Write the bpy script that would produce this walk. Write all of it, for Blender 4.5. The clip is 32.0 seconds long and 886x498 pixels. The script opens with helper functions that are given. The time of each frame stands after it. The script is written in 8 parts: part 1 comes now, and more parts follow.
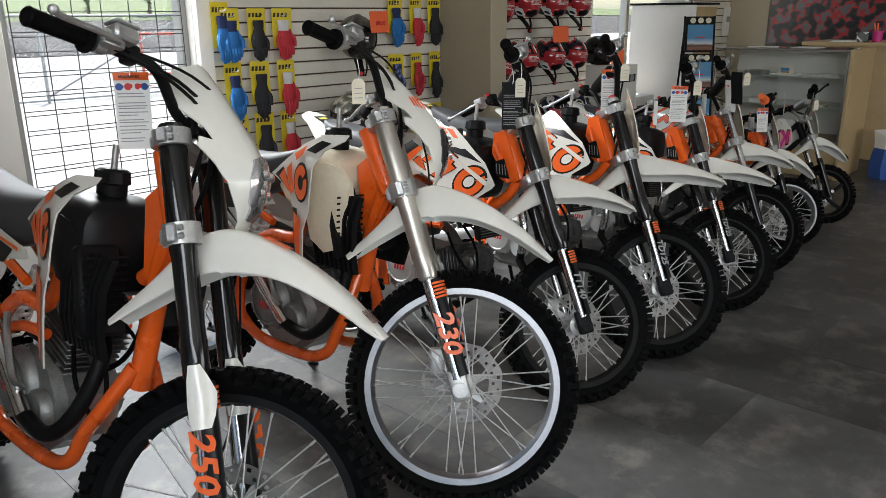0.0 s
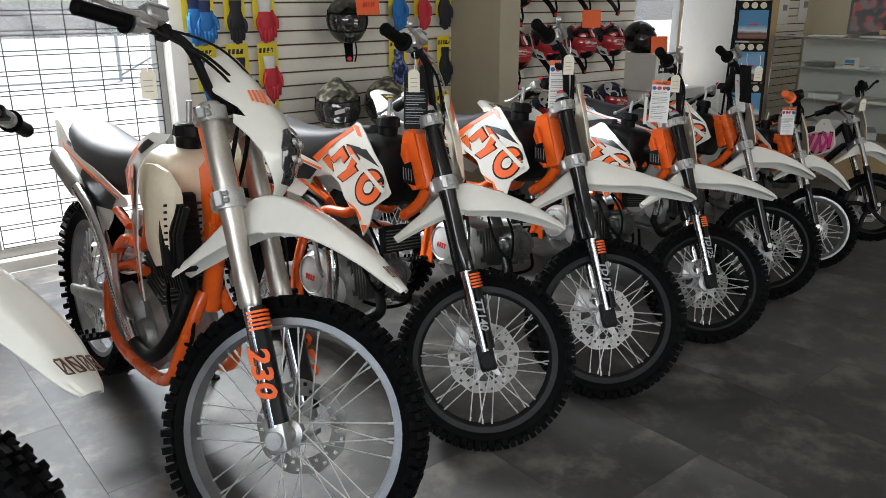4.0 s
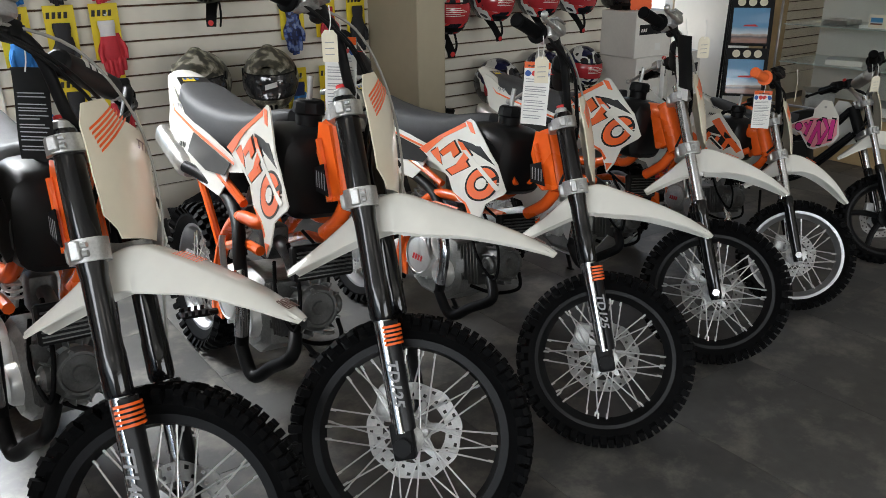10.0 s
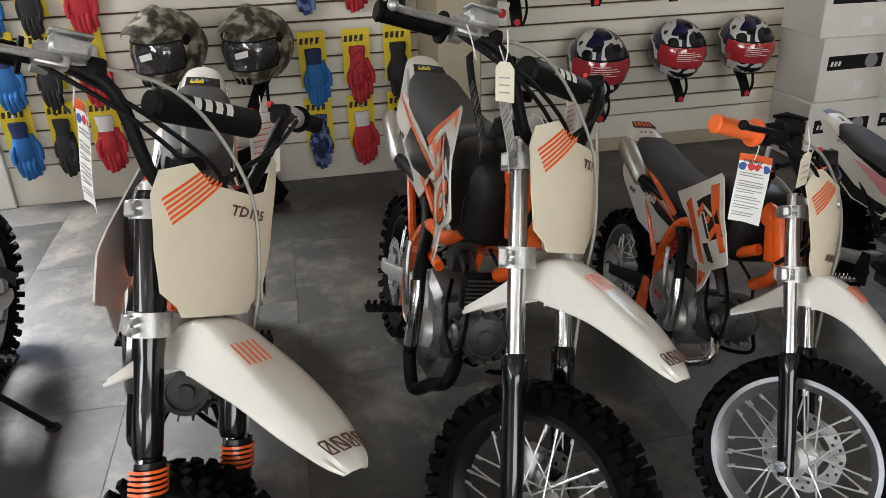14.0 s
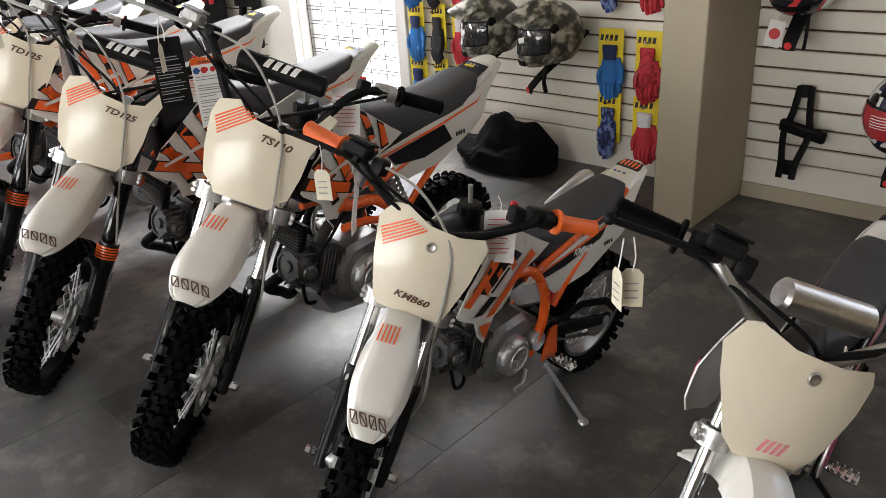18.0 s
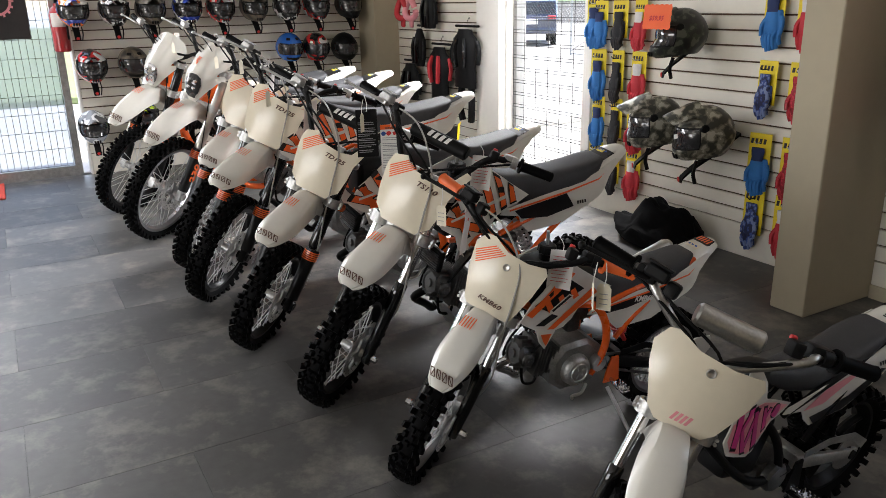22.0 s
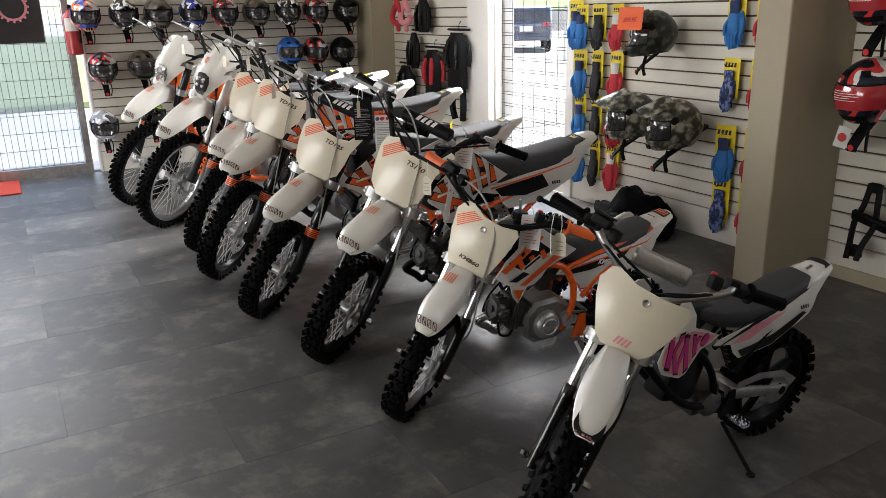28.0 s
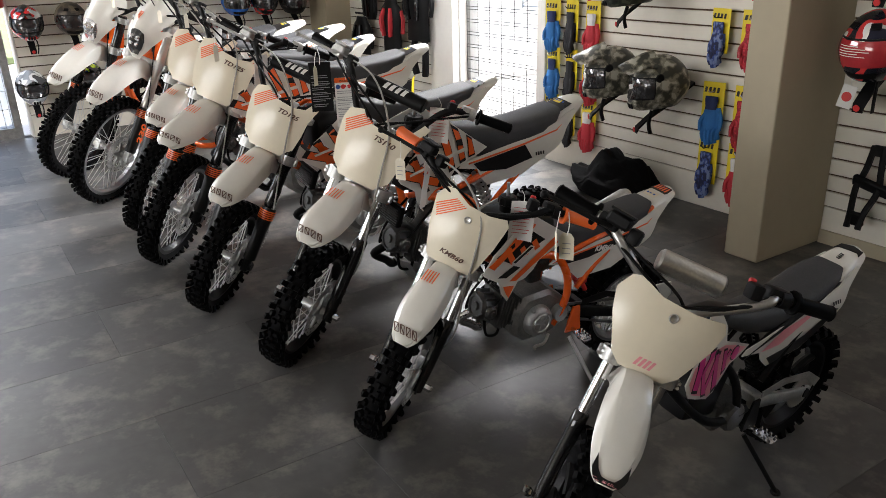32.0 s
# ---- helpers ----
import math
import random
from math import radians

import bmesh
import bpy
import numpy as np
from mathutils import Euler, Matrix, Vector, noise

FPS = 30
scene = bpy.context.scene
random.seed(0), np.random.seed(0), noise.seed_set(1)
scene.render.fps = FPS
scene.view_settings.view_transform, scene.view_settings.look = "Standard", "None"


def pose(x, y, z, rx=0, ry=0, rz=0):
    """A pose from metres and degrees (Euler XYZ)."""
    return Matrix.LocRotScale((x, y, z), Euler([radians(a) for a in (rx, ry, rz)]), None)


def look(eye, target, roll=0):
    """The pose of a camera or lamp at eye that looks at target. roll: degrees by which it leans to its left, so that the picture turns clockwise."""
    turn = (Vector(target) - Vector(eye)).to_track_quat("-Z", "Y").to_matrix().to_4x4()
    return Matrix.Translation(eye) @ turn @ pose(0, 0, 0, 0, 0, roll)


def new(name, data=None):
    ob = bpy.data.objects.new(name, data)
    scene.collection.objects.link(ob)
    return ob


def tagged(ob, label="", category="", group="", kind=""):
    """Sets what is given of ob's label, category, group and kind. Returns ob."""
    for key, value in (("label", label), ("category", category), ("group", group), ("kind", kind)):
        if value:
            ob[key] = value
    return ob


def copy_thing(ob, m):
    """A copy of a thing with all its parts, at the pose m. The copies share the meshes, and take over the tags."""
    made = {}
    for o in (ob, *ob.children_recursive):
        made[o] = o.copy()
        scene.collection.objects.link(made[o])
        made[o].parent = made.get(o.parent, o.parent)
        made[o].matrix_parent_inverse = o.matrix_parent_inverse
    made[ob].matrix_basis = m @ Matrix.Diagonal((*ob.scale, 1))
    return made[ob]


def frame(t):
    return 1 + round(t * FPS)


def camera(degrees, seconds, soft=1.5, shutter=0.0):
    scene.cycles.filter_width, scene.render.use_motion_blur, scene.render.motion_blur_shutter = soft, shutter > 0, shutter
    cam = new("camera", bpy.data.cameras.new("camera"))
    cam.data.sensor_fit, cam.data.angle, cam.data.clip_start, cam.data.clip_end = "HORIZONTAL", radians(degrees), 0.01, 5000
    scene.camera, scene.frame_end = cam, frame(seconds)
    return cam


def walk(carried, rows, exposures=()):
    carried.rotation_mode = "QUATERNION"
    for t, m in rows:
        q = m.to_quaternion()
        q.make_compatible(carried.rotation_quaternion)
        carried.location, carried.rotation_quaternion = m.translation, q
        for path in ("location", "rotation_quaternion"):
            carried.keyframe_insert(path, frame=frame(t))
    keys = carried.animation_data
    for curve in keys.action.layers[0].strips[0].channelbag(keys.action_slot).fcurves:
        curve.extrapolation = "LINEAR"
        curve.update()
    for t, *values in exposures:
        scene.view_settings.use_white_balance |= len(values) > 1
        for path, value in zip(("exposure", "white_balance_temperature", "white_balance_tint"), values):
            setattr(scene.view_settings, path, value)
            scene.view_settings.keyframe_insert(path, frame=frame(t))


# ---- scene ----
cam = camera(60.3, 32.0, soft=0.7)
PATH = [
    (0, (0.012, 0.006, 1.355), (1.409, 1.309, 0.766), -0.4),
    (0.5, (-0.004, -0.073, 1.354), (1.377, 1.249, 0.764), -0.7),
    (1, (0.022, -0.098, 1.358), (1.388, 1.236, 0.763), -0.7),
    (1.5, (0.128, -0.069, 1.349), (1.49, 1.265, 0.747), -0.5),
    (2, (0.265, -0.01, 1.335), (1.622, 1.327, 0.726), -0.2),
    (2.5, (0.371, -0.022, 1.334), (1.699, 1.342, 0.722), 0.1),
    (3, (0.517, -0.108, 1.336), (1.799, 1.3, 0.724), -0.0),
    (3.5, (0.629, -0.189, 1.345), (1.874, 1.249, 0.727), -0.0),
    (5.5, (1.136, -0.085, 1.342), (2.27, 1.43, 0.692), -0.1),
    (6, (1.247, -0.083, 1.349), (2.361, 1.447, 0.702), -0.4),
    (6.5, (1.337, -0.101, 1.349), (2.447, 1.427, 0.689), -0.6),
    (7, (1.4, -0.063, 1.328), (2.526, 1.442, 0.645), -0.9),
    (7.5, (1.47, 0.023, 1.314), (2.6, 1.51, 0.6), -0.8),
    (8, (1.522, 0.091, 1.312), (2.644, 1.577, 0.582), -0.9),
    (8.5, (1.606, 0.123, 1.317), (2.712, 1.616, 0.577), -0.6),
    (9, (1.75, 0.092, 1.317), (2.839, 1.601, 0.585), -0.5),
    (9.5, (1.869, 0.071, 1.328), (2.959, 1.578, 0.592), -0.2),
    (10, (1.968, 0.134, 1.317), (3.068, 1.634, 0.58), -0.6),
    (10.5, (2.057, 0.257, 1.297), (3.155, 1.753, 0.554), -1.1),
    (11, (2.184, 0.332, 1.296), (3.244, 1.851, 0.543), -2.0),
    (11.5, (2.343, 0.387, 1.286), (3.364, 1.929, 0.526), -2.7),
    (12, (2.523, 0.494, 1.277), (3.51, 2.043, 0.487), -2.7),
    (12.5, (2.74, 0.572, 1.274), (3.645, 2.159, 0.46), -2.4),
    (13, (3.061, 0.553, 1.286), (3.84, 2.185, 0.431), -0.9),
    (13.5, (3.415, 0.466, 1.318), (3.991, 2.173, 0.448), -1.2),
    (14, (3.726, 0.441, 1.315), (4.061, 2.208, 0.44), -1.8),
    (14.5, (4.009, 0.363, 1.329), (4.084, 2.159, 0.451), -2.9),
    (15, (4.34, 0.234, 1.352), (4.183, 2.029, 0.485), -4.0),
    (15.5, (4.618, 0.272, 1.331), (4.264, 2.046, 0.478), -4.6),
    (17.5, (5.584, 0.636, 1.317), (4.439, 2.035, 0.461), -4.7),
    (18, (5.772, 0.724, 1.318), (4.511, 2.034, 0.486), -3.8),
    (18.5, (5.954, 0.719, 1.34), (4.661, 1.988, 0.494), -2.8),
    (19, (6.072, 0.603, 1.355), (4.749, 1.844, 0.512), -2.2),
    (19.5, (6.217, 0.558, 1.371), (4.819, 1.741, 0.566), -1.7),
    (20, (6.384, 0.558, 1.38), (4.877, 1.654, 0.653), -1.8),
    (20.5, (6.467, 0.536, 1.407), (4.871, 1.552, 0.757), -1.6),
    (21, (6.479, 0.523, 1.427), (4.832, 1.484, 0.824), -1.5),
    (21.5, (6.482, 0.527, 1.426), (4.82, 1.465, 0.827), -1.4),
    (22, (6.492, 0.54, 1.419), (4.836, 1.475, 0.798), -1.2),
    (22.5, (6.504, 0.559, 1.404), (4.862, 1.503, 0.76), -1.1),
    (23, (6.517, 0.565, 1.394), (4.892, 1.523, 0.728), -1.1),
    (23.5, (6.528, 0.565, 1.386), (4.92, 1.536, 0.698), -1.3),
    (24, (6.528, 0.568, 1.354), (4.933, 1.549, 0.651), -1.7),
    (24.5, (6.523, 0.575, 1.347), (4.938, 1.565, 0.634), -2.2),
    (25, (6.475, 0.605, 1.335), (4.898, 1.604, 0.617), -2.4),
    (25.5, (6.388, 0.642, 1.315), (4.815, 1.64, 0.586), -2.3),
    (27.5, (6.757, 0.503, 1.37), (5.105, 1.428, 0.728), -1.3),
    (28, (6.829, 0.395, 1.388), (5.171, 1.337, 0.787), -1.3),
    (28.5, (6.865, 0.366, 1.406), (5.21, 1.325, 0.822), -1.1),
    (29, (6.853, 0.371, 1.406), (5.205, 1.338, 0.816), -1.1),
    (29.5, (6.818, 0.419, 1.402), (5.175, 1.382, 0.792), -1.1),
    (30, (6.745, 0.527, 1.398), (5.099, 1.468, 0.763), -1.3),
    (30.5, (6.696, 0.628, 1.387), (5.044, 1.542, 0.726), -1.4),
    (31, (6.678, 0.695, 1.384), (5.034, 1.605, 0.698), -1.4),
    (31.5, (6.606, 0.686, 1.382), (4.993, 1.631, 0.672), -1.4),
    (32, (6.47, 0.539, 1.402), (4.905, 1.548, 0.674), -1.6),
]
walk(cam, [(t, look(eye, target, roll)) for t, eye, target, roll in PATH],
     exposures=((0.0, 0.9, 6500, 10), (3.0, 0.98, 6500, 10), (7.0, 1.17, 6500, 10), (12.0, 1.40, 6500, 10), (15.0, 1.92, 6700, 13), (17.5, 2.12, 6700, 14), (19.0, 2.10, 6700, 14),
                (22.0, 1.76, 6650, 14), (25.0, 1.86, 6650, 14), (28.5, 1.72, 6650, 14), (32.0, 1.80, 6700, 14)))

# ---- world, sun and large lights ----
world = bpy.data.worlds.new("world")
scene.world = world
world.use_nodes = True
wn = world.node_tree.nodes
sky = wn.new("ShaderNodeTexSky")
sky.sky_type, sky.sun_disc = "NISHITA", False
sky.sun_elevation, sky.sun_rotation = radians(48), radians(300)
world.node_tree.links.new(sky.outputs[0], wn["Background"].inputs[0])
wn["Background"].inputs[1].default_value = 0.15
sun = new("sun", bpy.data.lights.new("sun", "SUN"))
sun.data.energy, sun.data.angle, sun.data.color = 5.0, radians(0.6), (1.0, 0.95, 0.88)
sun.matrix_basis = look((0, 0, 30), (-6, -9, 0))


def area(name, m, sx, sy, watts, color=(1, 1, 1), spread=180):
    d = bpy.data.lights.new(name, "AREA")
    d.shape, d.size, d.size_y, d.energy, d.color = "RECTANGLE", sx, sy, watts, color
    d.spread = radians(spread)
    ob = new(name, d)
    ob.matrix_basis = m
    return ob


# daylight in the shop windows' upper halves, and two rows of assumed ceiling troffers
area("daylight_window", look((1.83, 3.90, 2.10), (1.83, 2.75, 0.0)), 0.84, 0.60, 36, (0.95, 0.98, 1.0), 105)
area("daylight_shopfront", look((-0.80, -1.5, 1.95), (3, -1.2, 0.9)), 4.6, 0.9, 58, (0.95, 0.98, 1.0))
# added fill through an assumed, unseen south window, to light the bikes' fronts
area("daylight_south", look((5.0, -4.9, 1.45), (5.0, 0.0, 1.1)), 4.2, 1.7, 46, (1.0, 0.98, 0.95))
area("daylight_office", pose(7.3, 4.02, 1.95, -90, 0, 0), 1.9, 0.8, 3, (0.95, 0.98, 1.0))

# ---- materials ----
def material(name, color, rough=0.5, metal=0.0, vary=0.0, scale=8.0, bump=0.0, bscale=60.0, coat=0.0, color2=None, spec=0.5, detail=4.0, island=0.0, wear=0.0):
    """A surface with colour variation at two scales, roughness variation and fine relief."""
    m = bpy.data.materials.new(name)
    m.use_nodes = True
    nt = m.node_tree
    b = nt.nodes["Principled BSDF"]
    b.inputs["Base Color"].default_value = (*color, 1)
    b.inputs["Roughness"].default_value, b.inputs["Metallic"].default_value = rough, metal
    b.inputs["Coat Weight"].default_value, b.inputs["Coat Roughness"].default_value = coat, 0.035
    b.inputs["Specular IOR Level"].default_value = spec
    co = nt.nodes.new("ShaderNodeTexCoord")
    src = co.outputs["Object"]
    if vary or color2:
        n1 = nt.nodes.new("ShaderNodeTexNoise")
        n1.inputs["Scale"].default_value, n1.inputs["Detail"].default_value = scale, detail
        nt.links.new(src, n1.inputs["Vector"])
        n2 = nt.nodes.new("ShaderNodeTexNoise")
        n2.inputs["Scale"].default_value, n2.inputs["Detail"].default_value = scale * 9, 3
        nt.links.new(src, n2.inputs["Vector"])
        add = nt.nodes.new("ShaderNodeMix")
        add.inputs[0].default_value = 0.35
        nt.links.new(n1.outputs[0], add.inputs[2])
        nt.links.new(n2.outputs[0], add.inputs[3])
        ramp = nt.nodes.new("ShaderNodeValToRGB")
        c2 = color2 or tuple(c * (1 - vary) for c in color)
        ramp.color_ramp.elements[0].position, ramp.color_ramp.elements[1].position = 0.38, 0.62
        ramp.color_ramp.elements[0].color, ramp.color_ramp.elements[1].color = (*c2, 1), (*color, 1)
        nt.links.new(add.outputs[0], ramp.inputs[0])
        out = ramp.outputs[0]
        if island:
            oi = nt.nodes.new("ShaderNodeObjectInfo")
            hs = nt.nodes.new("ShaderNodeHueSaturation")
            mr = nt.nodes.new("ShaderNodeMapRange")
            mr.inputs["To Min"].default_value, mr.inputs["To Max"].default_value = 1 - island, 1 + island
            nt.links.new(oi.outputs["Random"], mr.inputs["Value"])
            nt.links.new(mr.outputs[0], hs.inputs["Value"])
            nt.links.new(out, hs.inputs["Color"])
            out = hs.outputs[0]
        nt.links.new(out, b.inputs["Base Color"])
        rr = nt.nodes.new("ShaderNodeMapRange")
        rr.inputs["To Min"].default_value, rr.inputs["To Max"].default_value = max(0.02, rough - 0.08), min(1, rough + 0.1)
        nt.links.new(n1.outputs[0], rr.inputs["Value"])
        nt.links.new(rr.outputs[0], b.inputs["Roughness"])
    if bump:
        n3 = nt.nodes.new("ShaderNodeTexNoise")
        n3.inputs["Scale"].default_value, n3.inputs["Detail"].default_value = bscale, 4
        nt.links.new(src, n3.inputs["Vector"])
        bp = nt.nodes.new("ShaderNodeBump")
        bp.inputs["Strength"].default_value, bp.inputs["Distance"].default_value = bump, 0.002
        nt.links.new(n3.outputs[0], bp.inputs["Height"])
        nt.links.new(bp.outputs[0], b.inputs["Normal"])
    return m


WHITE = material("white_plastic", (0.75, 0.735, 0.675), 0.22, vary=0.05, scale=5, coat=0.35, bump=0.02, bscale=30)
CREAM = material("cream_tank_plastic", (0.74, 0.66, 0.50), 0.38, vary=0.12, scale=7, bump=0.05)
ORANGE = material("orange_paint", (0.85, 0.12, 0.012), 0.26, vary=0.1, scale=6, coat=0.5)
ORANGE_D = material("orange_decal", (0.88, 0.13, 0.015), 0.3, vary=0.05, scale=12, coat=0.3)
PINK = material("pink_decal", (0.80, 0.30, 0.34), 0.3, vary=0.06, scale=12, coat=0.3)
MAGENTA = material("magenta_decal", (0.68, 0.03, 0.26), 0.3, vary=0.06, scale=12, coat=0.3)
BLACK = material("black_plastic", (0.007, 0.007, 0.0075), 0.48, spec=0.14, vary=0.3, scale=14, bump=0.1, bscale=160)
GLOSSK = material("gloss_black_paint", (0.006, 0.006, 0.0065), 0.13, spec=0.4, vary=0.2, scale=10, coat=0.25)
DECALK = material("black_decal", (0.012, 0.012, 0.013), 0.3, vary=0.2, scale=10, coat=0.05, spec=0.2)
RUBBER = material("black_rubber", (0.0045, 0.0045, 0.0048), 0.55, spec=0.05, vary=0.35, scale=18, bump=0.2, bscale=120)
TANKK = material("matt_black_tank_plastic", (0.007, 0.007, 0.0075), 0.40, spec=0.22, vary=0.2, scale=9, bump=0.03, bscale=300)
IVORY = material("ivory_plastic", (0.77, 0.70, 0.55), 0.24, vary=0.05, scale=5, coat=0.22, bump=0.02, bscale=30)
DISC = material("brake_disc_steel", (0.66, 0.65, 0.63), 0.40, 0.7, vary=0.25, scale=22, bump=0.05, bscale=200)
VINYL = material("grey_black_seat_vinyl", (0.055, 0.056, 0.060), 0.58, spec=0.3, vary=0.2, scale=20, bump=0.25, bscale=380)
CHROME = material("chrome", (0.66, 0.66, 0.67), 0.15, 1.0, vary=0.1, scale=16)
STEEL = material("brushed_steel", (0.55, 0.54, 0.52), 0.32, 1.0, vary=0.25, scale=22, bump=0.05, bscale=200)
TITAN = material("champagne_fork_tube", (0.58, 0.55, 0.50), 0.34, 0.9, vary=0.15, scale=18)
ALU = material("cast_aluminium", (0.56, 0.56, 0.55), 0.42, 0.85, vary=0.3, scale=24, bump=0.15, bscale=220)
ENGINE = material("grey_engine_casting", (0.29, 0.29, 0.28), 0.42, 0.6, vary=0.35, scale=20, bump=0.2, bscale=240)
COVER = material("polished_engine_cover", (0.74, 0.74, 0.72), 0.34, 0.45, vary=0.15, scale=16, bump=0.05, bscale=200)
FINS = material("dark_engine_fins", (0.12, 0.12, 0.117), 0.40, 0.6, vary=0.4, scale=20, bump=0.2, bscale=200)
SPOKE = material("plated_spoke", (0.70, 0.70, 0.69), 0.38, 0.7, vary=0.1, scale=20)
RIMS = material("silver_rim", (0.36, 0.36, 0.37), 0.34, 0.95, vary=0.15, scale=18)
LENS = material("smoked_lens", (0.03, 0.03, 0.032), 0.06, vary=0.2, scale=30, coat=0.8)
REFL = material("lamp_reflector", (0.72, 0.72, 0.74), 0.18, 0.9, vary=0.3, scale=40)
PAPER = material("white_card", (0.80, 0.79, 0.76), 0.75, vary=0.06, scale=14, bump=0.05)
MANILA = material("manila_tag", (0.72, 0.66, 0.52), 0.8, vary=0.08, scale=14)
INK = material("black_ink", (0.03, 0.03, 0.03), 0.7, vary=0.1)
GREYINK = material("grey_print", (0.30, 0.30, 0.31), 0.75, vary=0.1)
BLUEINK = material("blue_print", (0.03, 0.10, 0.36), 0.6, vary=0.1)
REDINK = material("red_print", (0.65, 0.03, 0.03), 0.5, vary=0.1)
YELLOWC = material("yellow_card", (0.80, 0.62, 0.02), 0.55, vary=0.05, scale=10)
SLAT = material("cream_slat_panel", (0.76, 0.72, 0.63), 0.5, vary=0.06, scale=3, bump=0.05, bscale=90)
GROOVE = material("brown_slat_groove", (0.10, 0.055, 0.03), 0.8, vary=0.3, scale=12)
WALLP = material("cream_wall_paint", (0.43, 0.375, 0.27), 0.7, vary=0.06, scale=2.0, bump=0.15, bscale=140)
WHITEP = material("white_wall_paint", (0.78, 0.76, 0.71), 0.6, vary=0.05, scale=2.5, bump=0.1, bscale=140)
CEILM = material("white_ceiling_tile", (0.74, 0.73, 0.70), 0.9, vary=0.08, scale=14, bump=0.3, bscale=120)
TAN = material("tan_wood_laminate", (0.50, 0.36, 0.19), 0.45, vary=0.12, scale=4, bump=0.05)
WIRE = material("black_wire_grid", (0.025, 0.025, 0.027), 0.4, 0.3, vary=0.2, scale=20)
ALUG = material("grey_window_frame", (0.34, 0.34, 0.33), 0.45, 0.3, vary=0.1, scale=10)
ALUF = material("dark_storefront_frame", (0.10, 0.10, 0.105), 0.4, 0.7, vary=0.15, scale=10)


def tile_material():
    m = material("grey_slate_vinyl_tile", (0.066, 0.065, 0.063), 0.44, spec=0.5, vary=0.35, scale=2.2, bump=0.12, bscale=55, island=0.22, detail=8)
    nt = m.node_tree
    b = nt.nodes["Principled BSDF"]
    old = b.inputs["Base Color"].links[0].from_socket
    co = nt.nodes.new("ShaderNodeTexCoord")
    oi = nt.nodes.new("ShaderNodeObjectInfo")
    ad = nt.nodes.new("ShaderNodeVectorMath")
    sc = nt.nodes.new("ShaderNodeVectorMath")
    sc.operation, ad.operation = "SCALE", "ADD"
    sc.inputs[0].default_value = (31, 17, 5)
    nt.links.new(oi.outputs["Random"], sc.inputs["Scale"])
    nt.links.new(co.outputs["Object"], ad.inputs[0])
    nt.links.new(sc.outputs[0], ad.inputs[1])
    nz = nt.nodes.new("ShaderNodeTexNoise")
    nz.inputs["Scale"].default_value, nz.inputs["Detail"].default_value, nz.inputs["Roughness"].default_value = 5.0, 10, 0.70
    nt.links.new(ad.outputs[0], nz.inputs["Vector"])
    rp = nt.nodes.new("ShaderNodeValToRGB")
    rp.color_ramp.elements[0].position, rp.color_ramp.elements[1].position = 0.50, 0.68
    rp.color_ramp.elements[0].color, rp.color_ramp.elements[1].color = (0, 0, 0, 1), (0.85, 0.85, 0.85, 1)
    nt.links.new(nz.outputs[0], rp.inputs[0])
    mx = nt.nodes.new("ShaderNodeMix")
    mx.data_type = "RGBA"
    nt.links.new(rp.outputs[0], mx.inputs["Factor"])
    nt.links.new(old, mx.inputs[6])
    mx.inputs[7].default_value = (0.165, 0.152, 0.132, 1)
    mr = nt.nodes.new("ShaderNodeMapRange")
    mr.inputs["To Min"].default_value, mr.inputs["To Max"].default_value = 0.76, 1.24
    nt.links.new(oi.outputs["Random"], mr.inputs["Value"])
    vs = nt.nodes.new("ShaderNodeVectorMath")
    vs.operation = "SCALE"
    nt.links.new(mx.outputs[2], vs.inputs[0])
    nt.links.new(mr.outputs[0], vs.inputs["Scale"])
    nt.links.new(vs.outputs[0], b.inputs["Base Color"])
    return m


TILE = tile_material()


def glass_material(name, tint=(1, 1, 1), rough=0.0):
    m = bpy.data.materials.new(name)
    m.use_nodes = True
    nt = m.node_tree
    nt.nodes.remove(nt.nodes["Principled BSDF"])
    fr, tr, gl, mx = (nt.nodes.new("ShaderNode" + k) for k in ("Fresnel", "BsdfTransparent", "BsdfGlossy", "MixShader"))
    fr.inputs[0].default_value = 1.45
    tr.inputs[0].default_value = (*tint, 1)
    gl.inputs["Roughness"].default_value = rough
    nt.links.new(fr.outputs[0], mx.inputs[0])
    nt.links.new(tr.outputs[0], mx.inputs[1])
    nt.links.new(gl.outputs[0], mx.inputs[2])
    nt.links.new(mx.outputs[0], nt.nodes["Material Output"].inputs[0])
    return m


GLASS = glass_material("window_glass", (0.93, 0.95, 0.94))
GLASS_FILM = glass_material("grey_blue_tinted_glass", (0.30, 0.335, 0.365))
tl, ad = GLASS_FILM.node_tree.nodes.new("ShaderNodeBsdfTranslucent"), GLASS_FILM.node_tree.nodes.new("ShaderNodeAddShader")
tl.inputs[0].default_value = (0.11, 0.12, 0.13, 1)
GLASS_FILM.node_tree.links.new(GLASS_FILM.node_tree.nodes["Mix Shader"].outputs[0], ad.inputs[0])
GLASS_FILM.node_tree.links.new(tl.outputs[0], ad.inputs[1])
GLASS_FILM.node_tree.links.new(ad.outputs[0], GLASS_FILM.node_tree.nodes["Material Output"].inputs[0])
GLASS_EDGE = material("greenish_glass_shelf", (0.45, 0.52, 0.48), 0.08, coat=0.5, vary=0.1, scale=4)
RIMK = material("satin_black_rim", (0.007, 0.007, 0.0075), 0.36, spec=0.14, vary=0.25, scale=14)


# ---- mesh helpers ----
def absorb(bm, tmp, m=None):
    if m is not None:
        tmp.transform(m)
    me = bpy.data.meshes.new("tmp")
    tmp.to_mesh(me)
    tmp.free()
    bm.from_mesh(me)
    bpy.data.meshes.remove(me)
    return bm


